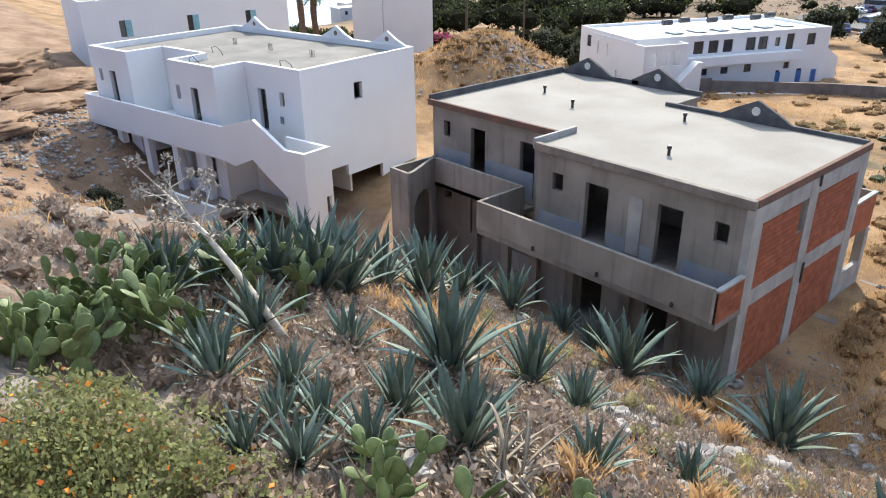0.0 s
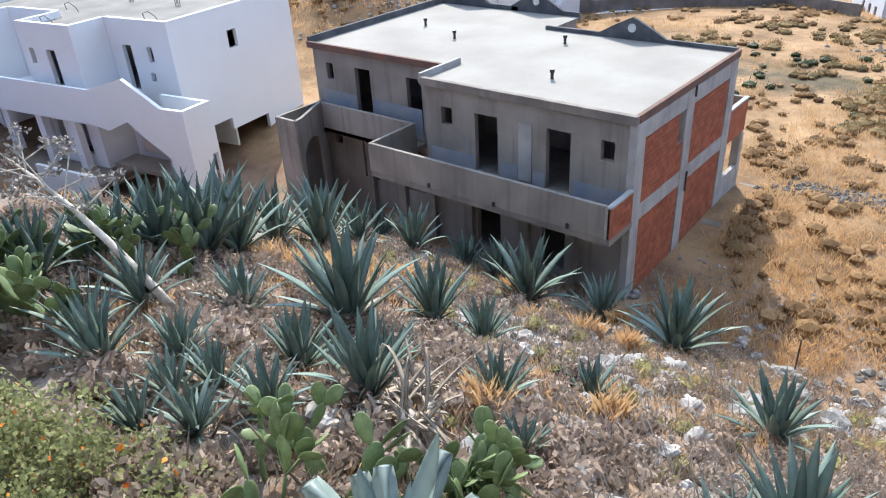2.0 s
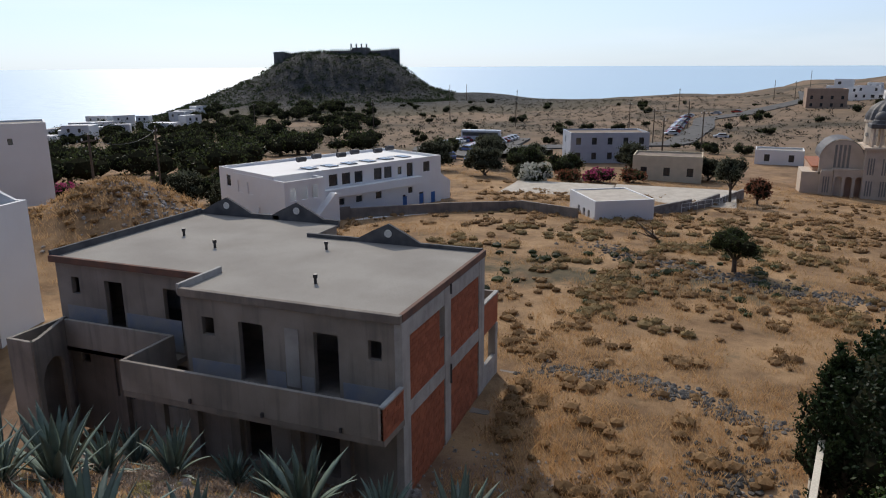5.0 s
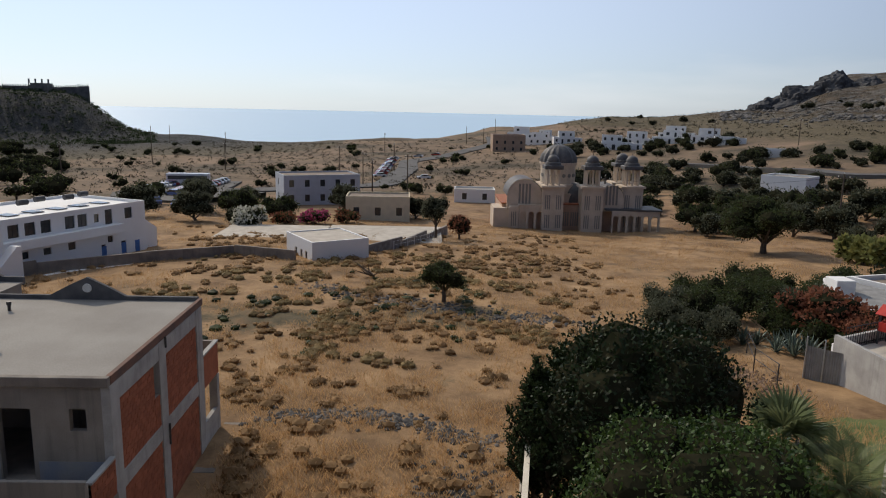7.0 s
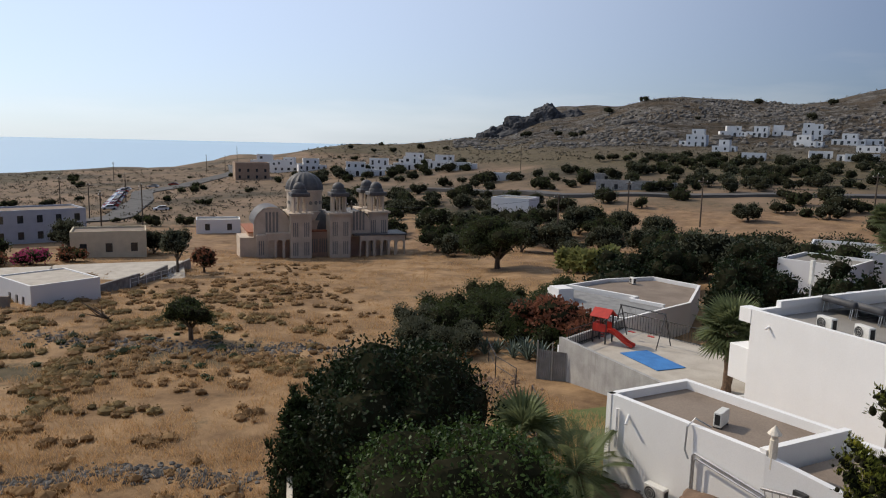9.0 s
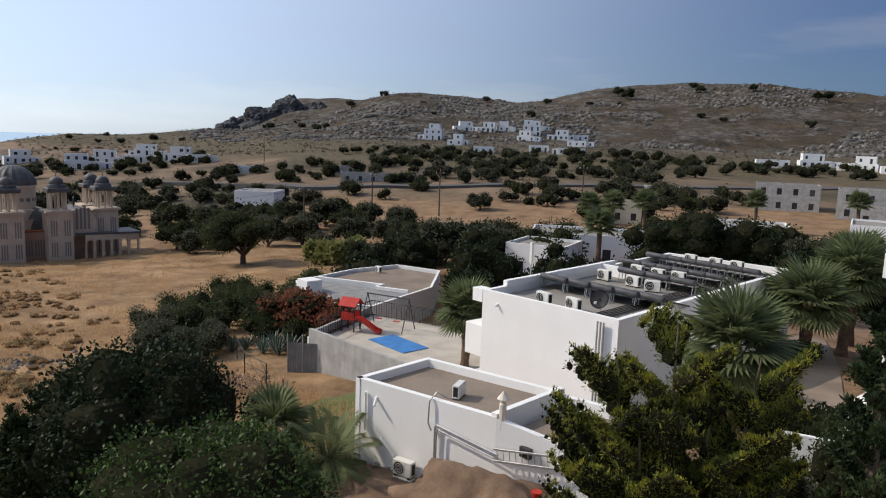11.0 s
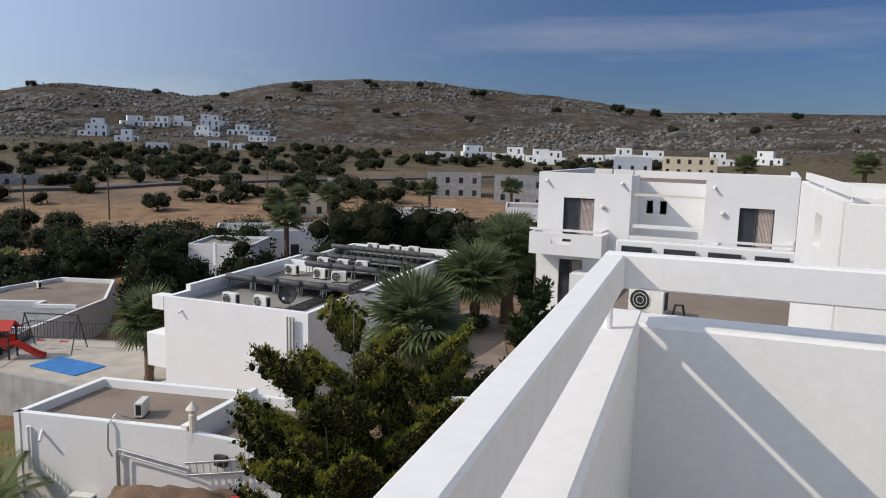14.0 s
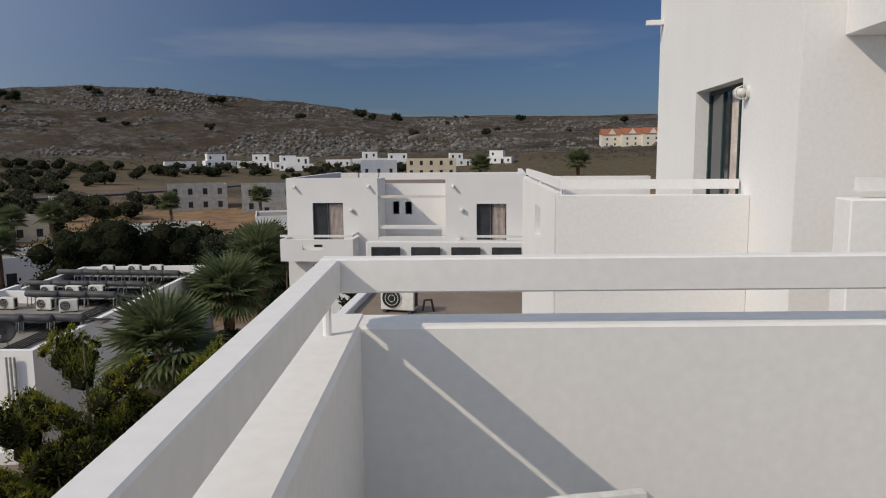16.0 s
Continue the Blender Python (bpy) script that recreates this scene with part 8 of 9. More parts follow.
tree("field_tree", 97, -3.2, 2.2, 2.1, 2.2, 2400, 0.3, OLIVE, "slender olive tree at the field edge", seed=13)
tree("field_tree", 99, -6.5, 1.9, 1.7, 0.6, 1500, 0.3, RUST, "small reddish bushy tree at the field edge", seed=14)
MID = [tree("olive_tree", 110, -45.5, 3.2, 2.3, 0.35, 1900, 0.32, OLIVE, "grey-green olive tree with a broad rounded crown", group="olive trees", seed=15, limbs=2),
       tree("olive_tree", 118, -50, 3.9, 2.7, 0.3, 2000, 0.36, FOLIAGE, "dark green spreading tree near the church", group="olive trees", seed=16, limbs=2),
       tree("olive_tree", 108, -58, 3.7, 2.8, 0.3, 2000, 0.36, OLIVE, "grey-green olive tree with a tall dense crown", group="olive trees", seed=17, limbs=2)]
rst = random.Random(77)
for x, y, s in ((114, -52, 1), (122, -56, 1.1), (126, -50, 0.9), (104, -62, 1), (112, -66, 1), (98, -68, 0.9), (120, -64, 1.1), (100, -76, 1), (130, -58, 1), (94, -60, 0.8),
                (118, 22, 0.9), (122, 30, 1), (112, 34, 0.9), (126, 38, 1.1), (134, 33, 1), (108, 26, 0.7), (140, 14, 1), (136, 4, 0.9), (130, 0, 0.8), (116, 44, 1), (146, 44, 1), (152, 36, 0.9), (140, 52, 1.0),
                (70, 52, 0.8), (76, 58, 0.9), (72, 60, 0.9), (68, -84, 0.8), (62, -80, 1.0), (80, -78, 0.8), (36, -92, 0.8), (30, -98, 1), (26, -90, 0.9),
                (119, -47, 1.1), (120, -72, 1), (121, -77, 1.1), (112, -76, 1), (127, -69, 1), (134, -58, 1), (106, -84, 1), (114, -82, 1), (65, -59, 1.1), (114, -112, 1), (109, -150, 1.1), (127, -83, 1), (149, -57, 1), (143, -65, 1), (60, -61, 1.2), (64, -68, 1.1), (85, -72, 1), (74, -64, 1.1), (54, -66, 1.1), (58, -74, 1.1)):
    place(rst.choice(MID), x, y, gz(x, y), rst.uniform(0, 360), s)


def grove(name, label, pts, material, leaves, size, seed):
    """Far trees too many to count: short trunks and rounded crowns."""
    rs = random.Random(seed)
    cl, V, F = [], [], []
    for x, y, s in pts:
        z = gz(x, y)
        for k in range(5):
            a = rs.uniform(0, math.tau)
            q = 0 if k == 0 else 1.7 * s
            r = s * rs.uniform(1.5, 2.4)
            cl.append(((x + q * math.cos(a), y + q * math.sin(a), z + s * rs.uniform(1.1, 2.3)), (r, r, r * 0.8)))
        o = len(V)
        V += [(x + dx * s, y + dy * s, z + h) for h, w in ((-0.5, 0.22), (1.6 * s, 0.15)) for dx, dy in ((-w, -w), (w, -w), (w, w), (-w, w))]
        F += [(o + i, o + (i + 1) % 4, o + 4 + (i + 1) % 4, o + 4 + i) for i in range(4)]
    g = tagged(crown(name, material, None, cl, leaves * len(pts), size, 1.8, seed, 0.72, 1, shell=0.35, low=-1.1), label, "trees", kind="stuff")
    piece("trunks", mesh_of("trunks", V, F), BARK, g)
    return g


def clear(x, y):
    """Away from roads and the church."""
    return math.hypot(x - 118, y + 18) > 26 and all(abs(k) > 5 for k in (road_gap(x, y),))


def road_gap(x, y):
    best = 99.0
    for pts in (COAST_ROAD, MAIN_ROAD):
        for (x0, y0), (x1, y1) in zip(pts, pts[1:]):
            k = min(1, max(0, ((x - x0) * (x1 - x0) + (y - y0) * (y1 - y0)) / ((x1 - x0) ** 2 + (y1 - y0) ** 2)))
            best = min(best, math.hypot(x - x0 - k * (x1 - x0), y - y0 - k * (y1 - y0)))
    return best


COAST_ROAD = ((160, 62), (180, 50), (204, 10), (264, 5), (304, 6), (379, -37), (457, -42))
MAIN_ROAD = ((230, -80), (200, -95), (172, -103), (148, -134), (126, -167), (100, -210), (60, -260))
A, B, C = [], [], []
while len(A) + len(B) < 540:
    az, d = math.radians(rst.uniform(100, 178)), rst.uniform(125, 340)
    x, y = d * math.sin(az), d * math.cos(az)
    if vnoise(x * 0.02 + 3, y * 0.02) < (0.36 if d > 190 else 0.54) or not clear(x, y):
        continue
    rst.choice((A, A, B)).append((x, y, rst.uniform(0.5, 1.25)))
while len(C) < 190:
    az, d = math.radians(rst.uniform(40, 64)), rst.uniform(115, 400)
    x, y = d * math.sin(az), d * math.cos(az)
    if math.degrees(az) > 56 and d < 170 or not clear(x, y):
        continue
    C.append((x, y, rst.uniform(0.8, 1.6)))
for i in range(80):
    az, d = math.radians(rst.uniform(66, 108)), rst.uniform(150, 420)
    x, y = d * math.sin(az), d * math.cos(az)
    if clear(x, y):
        B.append((x, y, rst.uniform(0.35, 0.9)))
for i in range(34):
    az, d = math.radians(rst.uniform(104, 190)), rst.uniform(470, 640)
    x, y = d * math.sin(az), d * math.cos(az)
    A.append((x, y, rst.uniform(0.6, 1.6)))
grove("olive_grove", "grey-green olive groves on the plain", A, OLIVE, 200, 0.45, 41)
grove("dark_grove", "dark green trees scattered over the plain", B, FOLIAGE, 200, 0.45, 42)
grove("village_trees", "dark trees round the village by the castle rock", C, FOLIAGE, 260, 0.5, 43)

# garden belt along the playground
for i, (x, y, r, h, m) in enumerate(((48.5, -22, 2.6, 3.2, FOLIAGE), (47, -18.5, 2.2, 2.4, OLIVE), (44.5, -20.5, 2.0, 2.4, OLIVE), (52, -24.5, 2.8, 3.6, FOLIAGE), (56, -34, 3.0, 3.4, FOLIAGE), (60, -37, 3.0, 3.4, FOLIAGE), (62, -30, 2.8, 3.0, FOLIAGE), (46, -25.5, 2.4, 2.6, FOLIAGE), (54, -28, 3.0, 3.0, FOLIAGE), (43, -27, 2.0, 2.2, FOLIAGE), (57, -24, 2.6, 2.6, FOLIAGE), (40, -27.5, 1.6, 2.0, FOLIAGE), (50, -30, 2.4, 3.0, OLIVE), (53, -20.5, 2.2, 2.4, OLIVE), (58, -31, 2.6, 2.6, FOLIAGE))):
    bush("garden_shrub", x, y, r, h, 3400, 0.17, m, "dense green garden shrub", 50 + i, "shrubs by the playground")
for i in range(17):
    x = 40.6 + i * 0.66 + rst.uniform(-0.4, 0.4)
    agave(x, -24.6 + 0.6 * (x - 41.2) - rst.uniform(-0.6, 0.9), rst.uniform(1.0, 1.5), 100 + i, count=20, label="grey-blue agave in a row by the fence", dry=0)
tree("flame_tree", 45.2, -27.6, 3.0, 1.5, 1.2, 3200, 0.3, RUST, "spreading tree covered in rust-red blossom", seed=61, clumps=14)
tree("flame_tree", 41.8, -29.0, 2.2, 1.1, 1.0, 2200, 0.28, RUST, "spreading tree covered in rust-red blossom", seed=62, clumps=12)
for i, (x, y, r, h) in enumerate(((40.5, -41.5, 3.0, 6.6), (38, -38.5, 2.4, 5.2), (42.5, -45.5, 3.0, 6.0), (46.5, -49, 3.0, 5.0), (60.5, -50.5, 3.4, 5.2), (64, -47, 3.2, 4.8), (68, -56, 3.4, 4.8), (56, -58, 3.4, 5.2), (37, -47, 2.6, 6.0))):
    tree("garden_tree", x, y, r, h * 0.52, h * 0.1, 4200, 0.25, DARKLEAF, "dense dark green garden tree", group="garden trees", seed=70 + i, clumps=14)
for i, (x, y, r, h) in enumerate(((33.5, -55.5, 3.0, 4.8), (30.5, -57, 3.6, 5.6), (27, -59, 3.0, 5.0), (14.0, -52, 2.4, 3.6), (13.0, -58, 2.6, 4.0))):
    tree("garden_tree", x, y, r, h * 0.62, h * 0.5, 6000, 0.2, DARKLEAF, "dense dark green garden tree behind the solar block", group="garden trees", seed=90 + i, clumps=14)
for i, (x, y, r, h, m) in enumerate(((14.5, -34, 1.3, 1.4, FOLIAGE), (15.0, -38, 1.3, 1.6, FOLIAGE), (15.6, -42, 1.4, 1.5, FOLIAGE), (9.2, -30, 1.2, 1.6, FOLIAGE), (10.4, -39, 1.5, 1.8, FOLIAGE), (11.2, -44, 1.6, 2.0, FOLIAGE), (29.5, -28.3, 1.2, 0.8, FOLIAGE), (34, -27.6, 0.9, 1.0, FOLIAGE), (31, -27.9, 0.9, 1.0, FOLIAGE))):
    bush("path_shrub", x, y, r, h, 1200, 0.18, m, "green shrub beside a garden path", 110 + i, "path shrubs")
for i in range(9):
    bush("reed_clump", 80 + rst.uniform(-3, 4), -54 + rst.uniform(-3, 3), 1.4, 3.0, 700, 0.7, REED, "clump of tall yellow-green reeds", 130 + i, "reeds")
for i, (x, y, r, h, f) in enumerate(((114, 16, 2.6, 2.4, MAGENTA), (117, 11, 2.4, 2.2, RUST), (112, 20, 2.2, 2.0, RUST), (66, 74, 2.6, 3.2, MAGENTA), (71, 78, 2.2, 2.6, MAGENTA), (75, 74, 2.2, 2.4, RUST), (61, 84, 2.4, 2.2, FOLIAGE), (57, 86, 2.6, 2.4, FOLIAGE), (53, 88, 2.6, 2.2, FOLIAGE), (68, -100, 2.2, 2.0, RUST), (30, -130, 3, 3, MAGENTA), (38, -128, 3, 3, RUST))):
    bush("flowering_bush", x, y, r, h, 700, 0.32, FOLIAGE, "garden bush with coloured blossom", 150 + i, "flowering bushes", (f, 600))
bush("oleander", 106, 24, 3.0, 3.4, 1200, 0.35, FOLIAGE, "round oleander bush covered in white blossom", 170, "", (BLOSSOM, 1500))
for i, (x, y, r) in enumerate(((11.2, 41.5, 1.0), (10.4, 38.0, 1.1), (11.9, 35.2, 0.9), (13.8, 33.0, 0.7))):
    bush("shrub", x, y, r, 0.9, 900, 0.12, OLIVE, "dark round shrub on bare earth", 180 + i, "shrubs before the white house")

GT = []
while len(GT) < 60:
    az, d = math.radians(rst.uniform(126, 172)), rst.uniform(58, 125)
    x, y = d * math.sin(az), d * math.cos(az)
    if any(math.hypot(x - px, y - py) < 11 for px, py in ((50, -62), (50, -78), (66, -112), (84, -118), (48, -116), (51, -38), (22, -37), (76, -160))) or x < 24:
        continue
    GT.append((x, y, rst.uniform(0.7, 1.2)))
grove("garden_grove", "dense dark trees between the garden houses", GT, DARKLEAF, 800, 0.34, 44)


# ---- the bungalow, the playground and the garden edge ----
def bungalow():
    h = thing("bungalow", pose(49, -38, 0), "low white bungalow with a corrugated roof and screed roof", "house")
    o = (49, -38)
    Q = lambda *p: [(x - o[0], y - o[1]) for x, y in p]
    ring = ((47.5, -29.8), (43.0, -32.9), (46.2, -41.5), (52.0, -47.4), (56.8, -45.8), (57.0, -40.6), (54.7, -33.0))
    for a, b in zip(ring, ring[1:] + ring[:1]):
        part("wall", wall(*Q(a, b), -3, 2.05, 0.22), WHITE_B, h)
    part("roof", prism(Q((45.3, -38.3), (46.4, -41.3), (52.0, -47.0), (56.5, -45.6), (56.7, -40.7), (54.9, -35.4), (50.3, -38.2)), 1.6, 1.72), SCREED_D, h, "grey screed roof")
    # sheet with ridges running from the field side
    V, F = [], []
    a, b, c, d = Vector((43.3, -33.0, 1.75)), Vector((45.4, -38.4, 1.75)), Vector((50.2, -38.2, 1.95)), Vector((54.4, -33.2, 1.95))
    b, d = Vector((47.5, -30.1, 1.75)), Vector((45.4, -38.2, 1.95))
    c = Vector((54.3, -34.6, 1.95))
    n = 44
    for i in range(n + 1):
        k = i / n
        up = Vector((0, 0, 0.07 if i % 2 else 0.0))
        p, q = a.lerp(d, k) + up, b.lerp(c, k) + up
        V += [tuple(p - Vector((*o, 0))), tuple(q - Vector((*o, 0)))]
        if i:
            F.append((2 * i - 2, 2 * i - 1, 2 * i + 1, 2 * i))
    piece("sheet_roof", mesh_of("sheet_roof", V, F), SHEETING, h, "grey corrugated sheet roof")
    for p, q in (((45.5, -38.4), (48.2, -37.2)), ((48.2, -37.2), (48.6, -38.2)), ((48.6, -38.2), (54.6, -35.2))):
        part("parapet", wall(*Q(p, q), 1.5, 2.25, 0.3), WHITE_B, h)
    part("chimney_block", boxes((1.0, 5.2, 1.6, 2.6, 6.6, 2.9), bevel=0.02), WHITE_B, h)
    part("door", boxes((-3.95, 1.6, -1.2, -3.9, 2.5, 1.0)), FRAME_D, h, m=pose(0.6, -3.5, 0))
    return h


bungalow()
place(AC, 55.5, -42.5, 1.72, 170, 1.0, "off-white air conditioner outdoor unit on the bungalow roof")


def playground():
    g = thing("playground_terrace", pose(33, -27, 0), "raised paved playground behind a bare concrete wall", "terrace")
    o = Vector((33, -27, 0))
    Q = lambda *p: [(x - 33, y + 27) for x, y in p]
    part("paving", prism(Q((26.6, -24.3), (26.2, -31.5), (33.5, -33.0), (39.5, -30.5), (36.0, -23.8)), -0.5, 2.42), PAVING, g, "pale concrete paving")
    part("retaining_wall", wall(*Q((36.1, -23.6), (26.4, -24.2)), -0.5, 3.25, -0.22), CONCRETE_L, g, "shuttered bare concrete wall")
    for k in range(5):
        part("board_mark", boxes((0.2, -0.012, 0.9 + k * 0.45, 9.4, 0.0, 0.92 + k * 0.45)), CONCRETE, g, m=pose(-6.6, 2.8, 0, 0, 0, 3.54) @ pose(0, 0.012, 0))
    part("retaining_wall", wall(*Q((26.4, -24.2), (26.0, -31.5)), -0.5, 2.6, -0.2), WHITE_B, g)
    part("retaining_wall", wall(*Q((39.6, -30.4), (36.1, -23.6)), -0.5, 3.0, -0.2), CONCRETE_L, g)
    return g


playground()
tagged(part("rubber_mat", boxes((31.0, -28.5, 2.43, 34.5, -26.6, 2.47), bevel=0.01), BLUE_MAT), "bright blue rubber play mat on the paving", "play mat")


def slide_tower(x, y, z, rz):
    s = thing("slide_tower", pose(x, y, z, 0, 0, rz) @ Matrix.Scale(0.78, 4), "red plastic play tower with a pitched roof and slide", "slide")
    for px in (-0.55, 0.55):
        for py in (-0.55, 0.55):
            part("post", boxes((px - 0.05, py - 0.05, 0, px + 0.05, py + 0.05, 2.3)), METAL_D, s)
    part("platform", boxes((-0.6, -0.6, 0.95, 0.6, 0.6, 1.02)), RED, s)
    for b in ((-0.6, 0.56, 1.0, 0.6, 0.62, 1.6), (-0.62, -0.56, 1.0, -0.56, 0.56, 1.6), (0.56, -0.56, 1.0, 0.62, 0.0, 1.6)):
        part("panel", boxes(b, bevel=0.015), RED, s, "red plastic side panel")
    part("canopy", profile([(-0.8, 2.15), (0.0, 2.75), (0.8, 2.15), (0.74, 2.09), (0.0, 2.63), (-0.74, 2.09)], (0, -0.8), (1, 0), 1.6), RED, s, "red pitched canopy")
    bm = bmesh.new()
    ring = []
    for k in range(8):
        t = k / 7
        q = Vector((0, -0.6 - 2.1 * t, 1.0 - 0.85 * (t * t * (3 - 2 * t))))
        ring.append([bm.verts.new((dx, q.y, q.z + dz)) for dx, dz in ((-0.3, 0.2), (-0.26, 0.0), (0.26, 0.0), (0.3, 0.2), (0.34, 0.2), (0.3, -0.05), (-0.3, -0.05), (-0.34, 0.2))])
    for p, q in zip(ring, ring[1:]):
        for j in range(8):
            bm.faces.new((p[j], p[(j + 1) % 8], q[(j + 1) % 8], q[j]))
    part("chute", bm, RED, s, "red slide chute")
    for k in range(4):
        part("rung", boxes((0.62, 0.1, 0.2 + 0.22 * k, 0.7, 0.5, 0.25 + 0.22 * k)), RED, s)
    return s


slide_tower(37.0, -27.0, 2.42, -62)
sw = thing("swing_frame", pose(36.2, -29.3, 2.42, 0, 0, 20), "metal swing frame with two hanging seats", "swing")
for x in (-1.6, 1.6):
    for y in (-0.8, 0.8):
        part("leg", tube([(x, y, 0), (x, 0, 2.1)], 0.035, 6), METAL_D, sw)
part("top_bar", tube([(-1.65, 0, 2.1), (1.65, 0, 2.1)], 0.04, 6), METAL_D, sw)
for x in (-0.7, 0.7):
    part("seat", boxes((x - 0.22, -0.1, 0.5, x + 0.22, 0.1, 0.54)), RED, sw)
    for q in (-0.2, 0.2):
        part("chain", tube([(x + q, 0, 0.54), (x + q, 0, 2.08)], 0.01, 4), METAL, sw)


def railing(pts, z, hgt, label, material, gap=0.14, name="railing"):
    r = thing(name, pose(pts[0][0], pts[0][1], z), label, "railing")
    o = pts[0]
    for a, b in zip(pts, pts[1:]):
        n = int(math.hypot(b[0] - a[0], b[1] - a[1]) / gap)
        p, q = Vector((a[0] - o[0], a[1] - o[1], 0)), Vector((b[0] - o[0], b[1] - o[1], 0))
        for h in (0.1, hgt):
            part("rail", tube([p + Vector((0, 0, h)), q + Vector((0, 0, h))], 0.03, 5), material, r)
        me = None
        for k in range(n + 1):
            c = p.lerp(q, k / n)
            if me is None:
                bm = tube([(0, 0, 0), (0, 0, hgt)], 0.016, 4)
                me = bpy.data.meshes.new("baluster")
                bm.to_mesh(me)
                bm.free()
            piece("baluster", me, material, r, m=Matrix.Translation(c))
    return r


railing([(36.4, -24.2), (39.4, -30.3), (33.6, -32.6)], 2.42, 1.1, "dark iron railing round the playground", PLASTIC_B, 0.2)
hut = plain_house("meter_hut", pose(36.6, -23.6, -0.2, 0, 0, 180), 1.6, 1.4, 2.8, "small white hut at the end of the concrete wall", (), (), (), WHITE_B, WHITE_B, 0.1)
cf = thing("corrugated_fence", pose(35.6, -21.6, 0), "grey corrugated sheet fence beside the playground", "fence")
for a, b in (((0.9, -0.6), (0.2, -1.2)), ((0.2, -1.2), (-0.5, -1.9))):
    V, F = [], []
    for i in range(17):
        k = i / 16
        x, y = a[0] + (b[0] - a[0]) * k, a[1] + (b[1] - a[1]) * k
        e = 0.03 if i % 2 else 0
        V += [(x + e, y - e, 0.2), (x + e, y - e, 2.5)]
        if i:
            F.append((2 * i - 2, 2 * i, 2 * i + 1, 2 * i - 1))
    piece("sheet", mesh_of("sheet", V, F), SHEETING, cf)
    part("post", tube([(a[0], a[1], 0), (a[0], a[1], 3.0)], 0.04, 6), METAL, cf)
fence([(31.5, -19.2), (27.5, -17.6), (23.5, -15.0), (20.8, -12.0)], 1.1, "thin wire fence round the lawn", True, METAL_D, 2.2)
fence([(34.5, -19.8), (38, -20.2), (42, -21.6)], 1.3, "thin wire fence along the field", True, METAL_D, 2.6)


def draped(name, pts, material, label, category, lift=0.03, step=0.5, kind=""):
    """A patch over a plan polygon that follows the ground."""
    xs, ys = [p[0] for p in pts], [p[1] for p in pts]
    V, F, idx = [], [], {}

    def inside(x, y):
        c = False
        for (x0, y0), (x1, y1) in zip(pts, pts[1:] + pts[:1]):
            if (y0 > y) != (y1 > y) and x < (x1 - x0) * (y - y0) / (y1 - y0) + x0:
                c = not c
        return c
    nx, ny = int((max(xs) - min(xs)) / step) + 1, int((max(ys) - min(ys)) / step) + 1
    gx, gy = np.meshgrid(min(xs) + np.arange(nx + 1) * step, min(ys) + np.arange(ny + 1) * step, indexing="ij")
    zz = relief(gx.ravel(), gy.ravel()).reshape(gx.shape) + lift
    for i in range(nx):
        for j in range(ny):
            if inside(gx[i, j] + step / 2, gy[i, j] + step / 2):
                f = []
                for a, b in ((i, j), (i + 1, j), (i + 1, j + 1), (i, j + 1)):
                    if (a, b) not in idx:
                        idx[a, b] = len(V)
                        V.append((gx[a, b], gy[a, b], zz[a, b]))
                    f.append(idx[a, b])
                F.append(f)
    me = mesh_of(name, V, F)
    me.shade_smooth()
    return tagged(piece(name, me, material), label, category, kind=kind)


LAWN = [(20.2, -12.6), (23.2, -15.4), (27.2, -18.0), (29.6, -19.6), (29.2, -22.4), (24.2, -22.0), (21.6, -19.5), (19.6, -16.2), (18.4, -13.6)]
draped("lawn", LAWN, TURF, "mown green lawn beside the villa", "lawn", 0.06, 0.35, "structure")
rl = np.random.RandomState(12)
lx, ly = rl.uniform(18.5, 29.5, 5200), rl.uniform(-22.3, -12.8, 5200)
LAWNLEAF = leafy("lawn_blade", (0.08, 0.115, 0.03), (0.13, 0.155, 0.05), 0.8, 0.3, 0.3)
ok = [i for i in range(5200) if abs(ly[i] + 12.6 + (lx[i] - 20.2) * 0.75) + 0 < 40 and (ly[i] < -12.6 - (lx[i] - 20.2) * 0.75) and ly[i] > -22.2 and lx[i] > 21.6 - (ly[i] + 19.5) * -0.5]
blades("lawn_grass", "short green grass of the lawn", spots(lx[ok], ly[ok]), 0.07, LAWNLEAF, 71, 7, 0.1)

# brown earth heap before the villa, with stones
bm = ball(1.0, 2.6, 1.15, 0.55, 5, 0.5, 4)
for v in bm.verts:
    v.co += v.co.normalized() * (0.14 * noise.noise(v.co * 2.5) + 0.07 * noise.noise(v.co * 8.0))
heap = part("earth_heap", bm, EARTH, None, m=pose(16.3, -17.6, gz(16.3, -17.6) - 0.1, 0, 0, -42), smooth=True)
tagged(heap, "heap of bare brown earth beside the villa wall", "earth heap")
bm = ball(1.0, 3.0, 1.5, 1.25, 5, 0.5, 9)
for v in bm.verts:
    v.co += v.co.normalized() * (0.14 * noise.noise(v.co * 2.5) + 0.07 * noise.noise(v.co * 8.0))
heap = part("earth_heap", bm, EARTH, None, m=pose(13.2, -16.3, gz(13.2, -16.3) + 0.05, 0, 0, 14), smooth=True)
tagged(heap, "bank of bare brown earth below the ladder", "earth heap")
draped("bare_earth", [(18.2, -13.8), (19.4, -16.4), (18.6, -19.0), (14.0, -20.5), (10.0, -18.0), (11.0, -13.5), (15, -12)], EARTH, "trodden brown earth beside the villa", "earth", 0.05, 0.4, "structure")
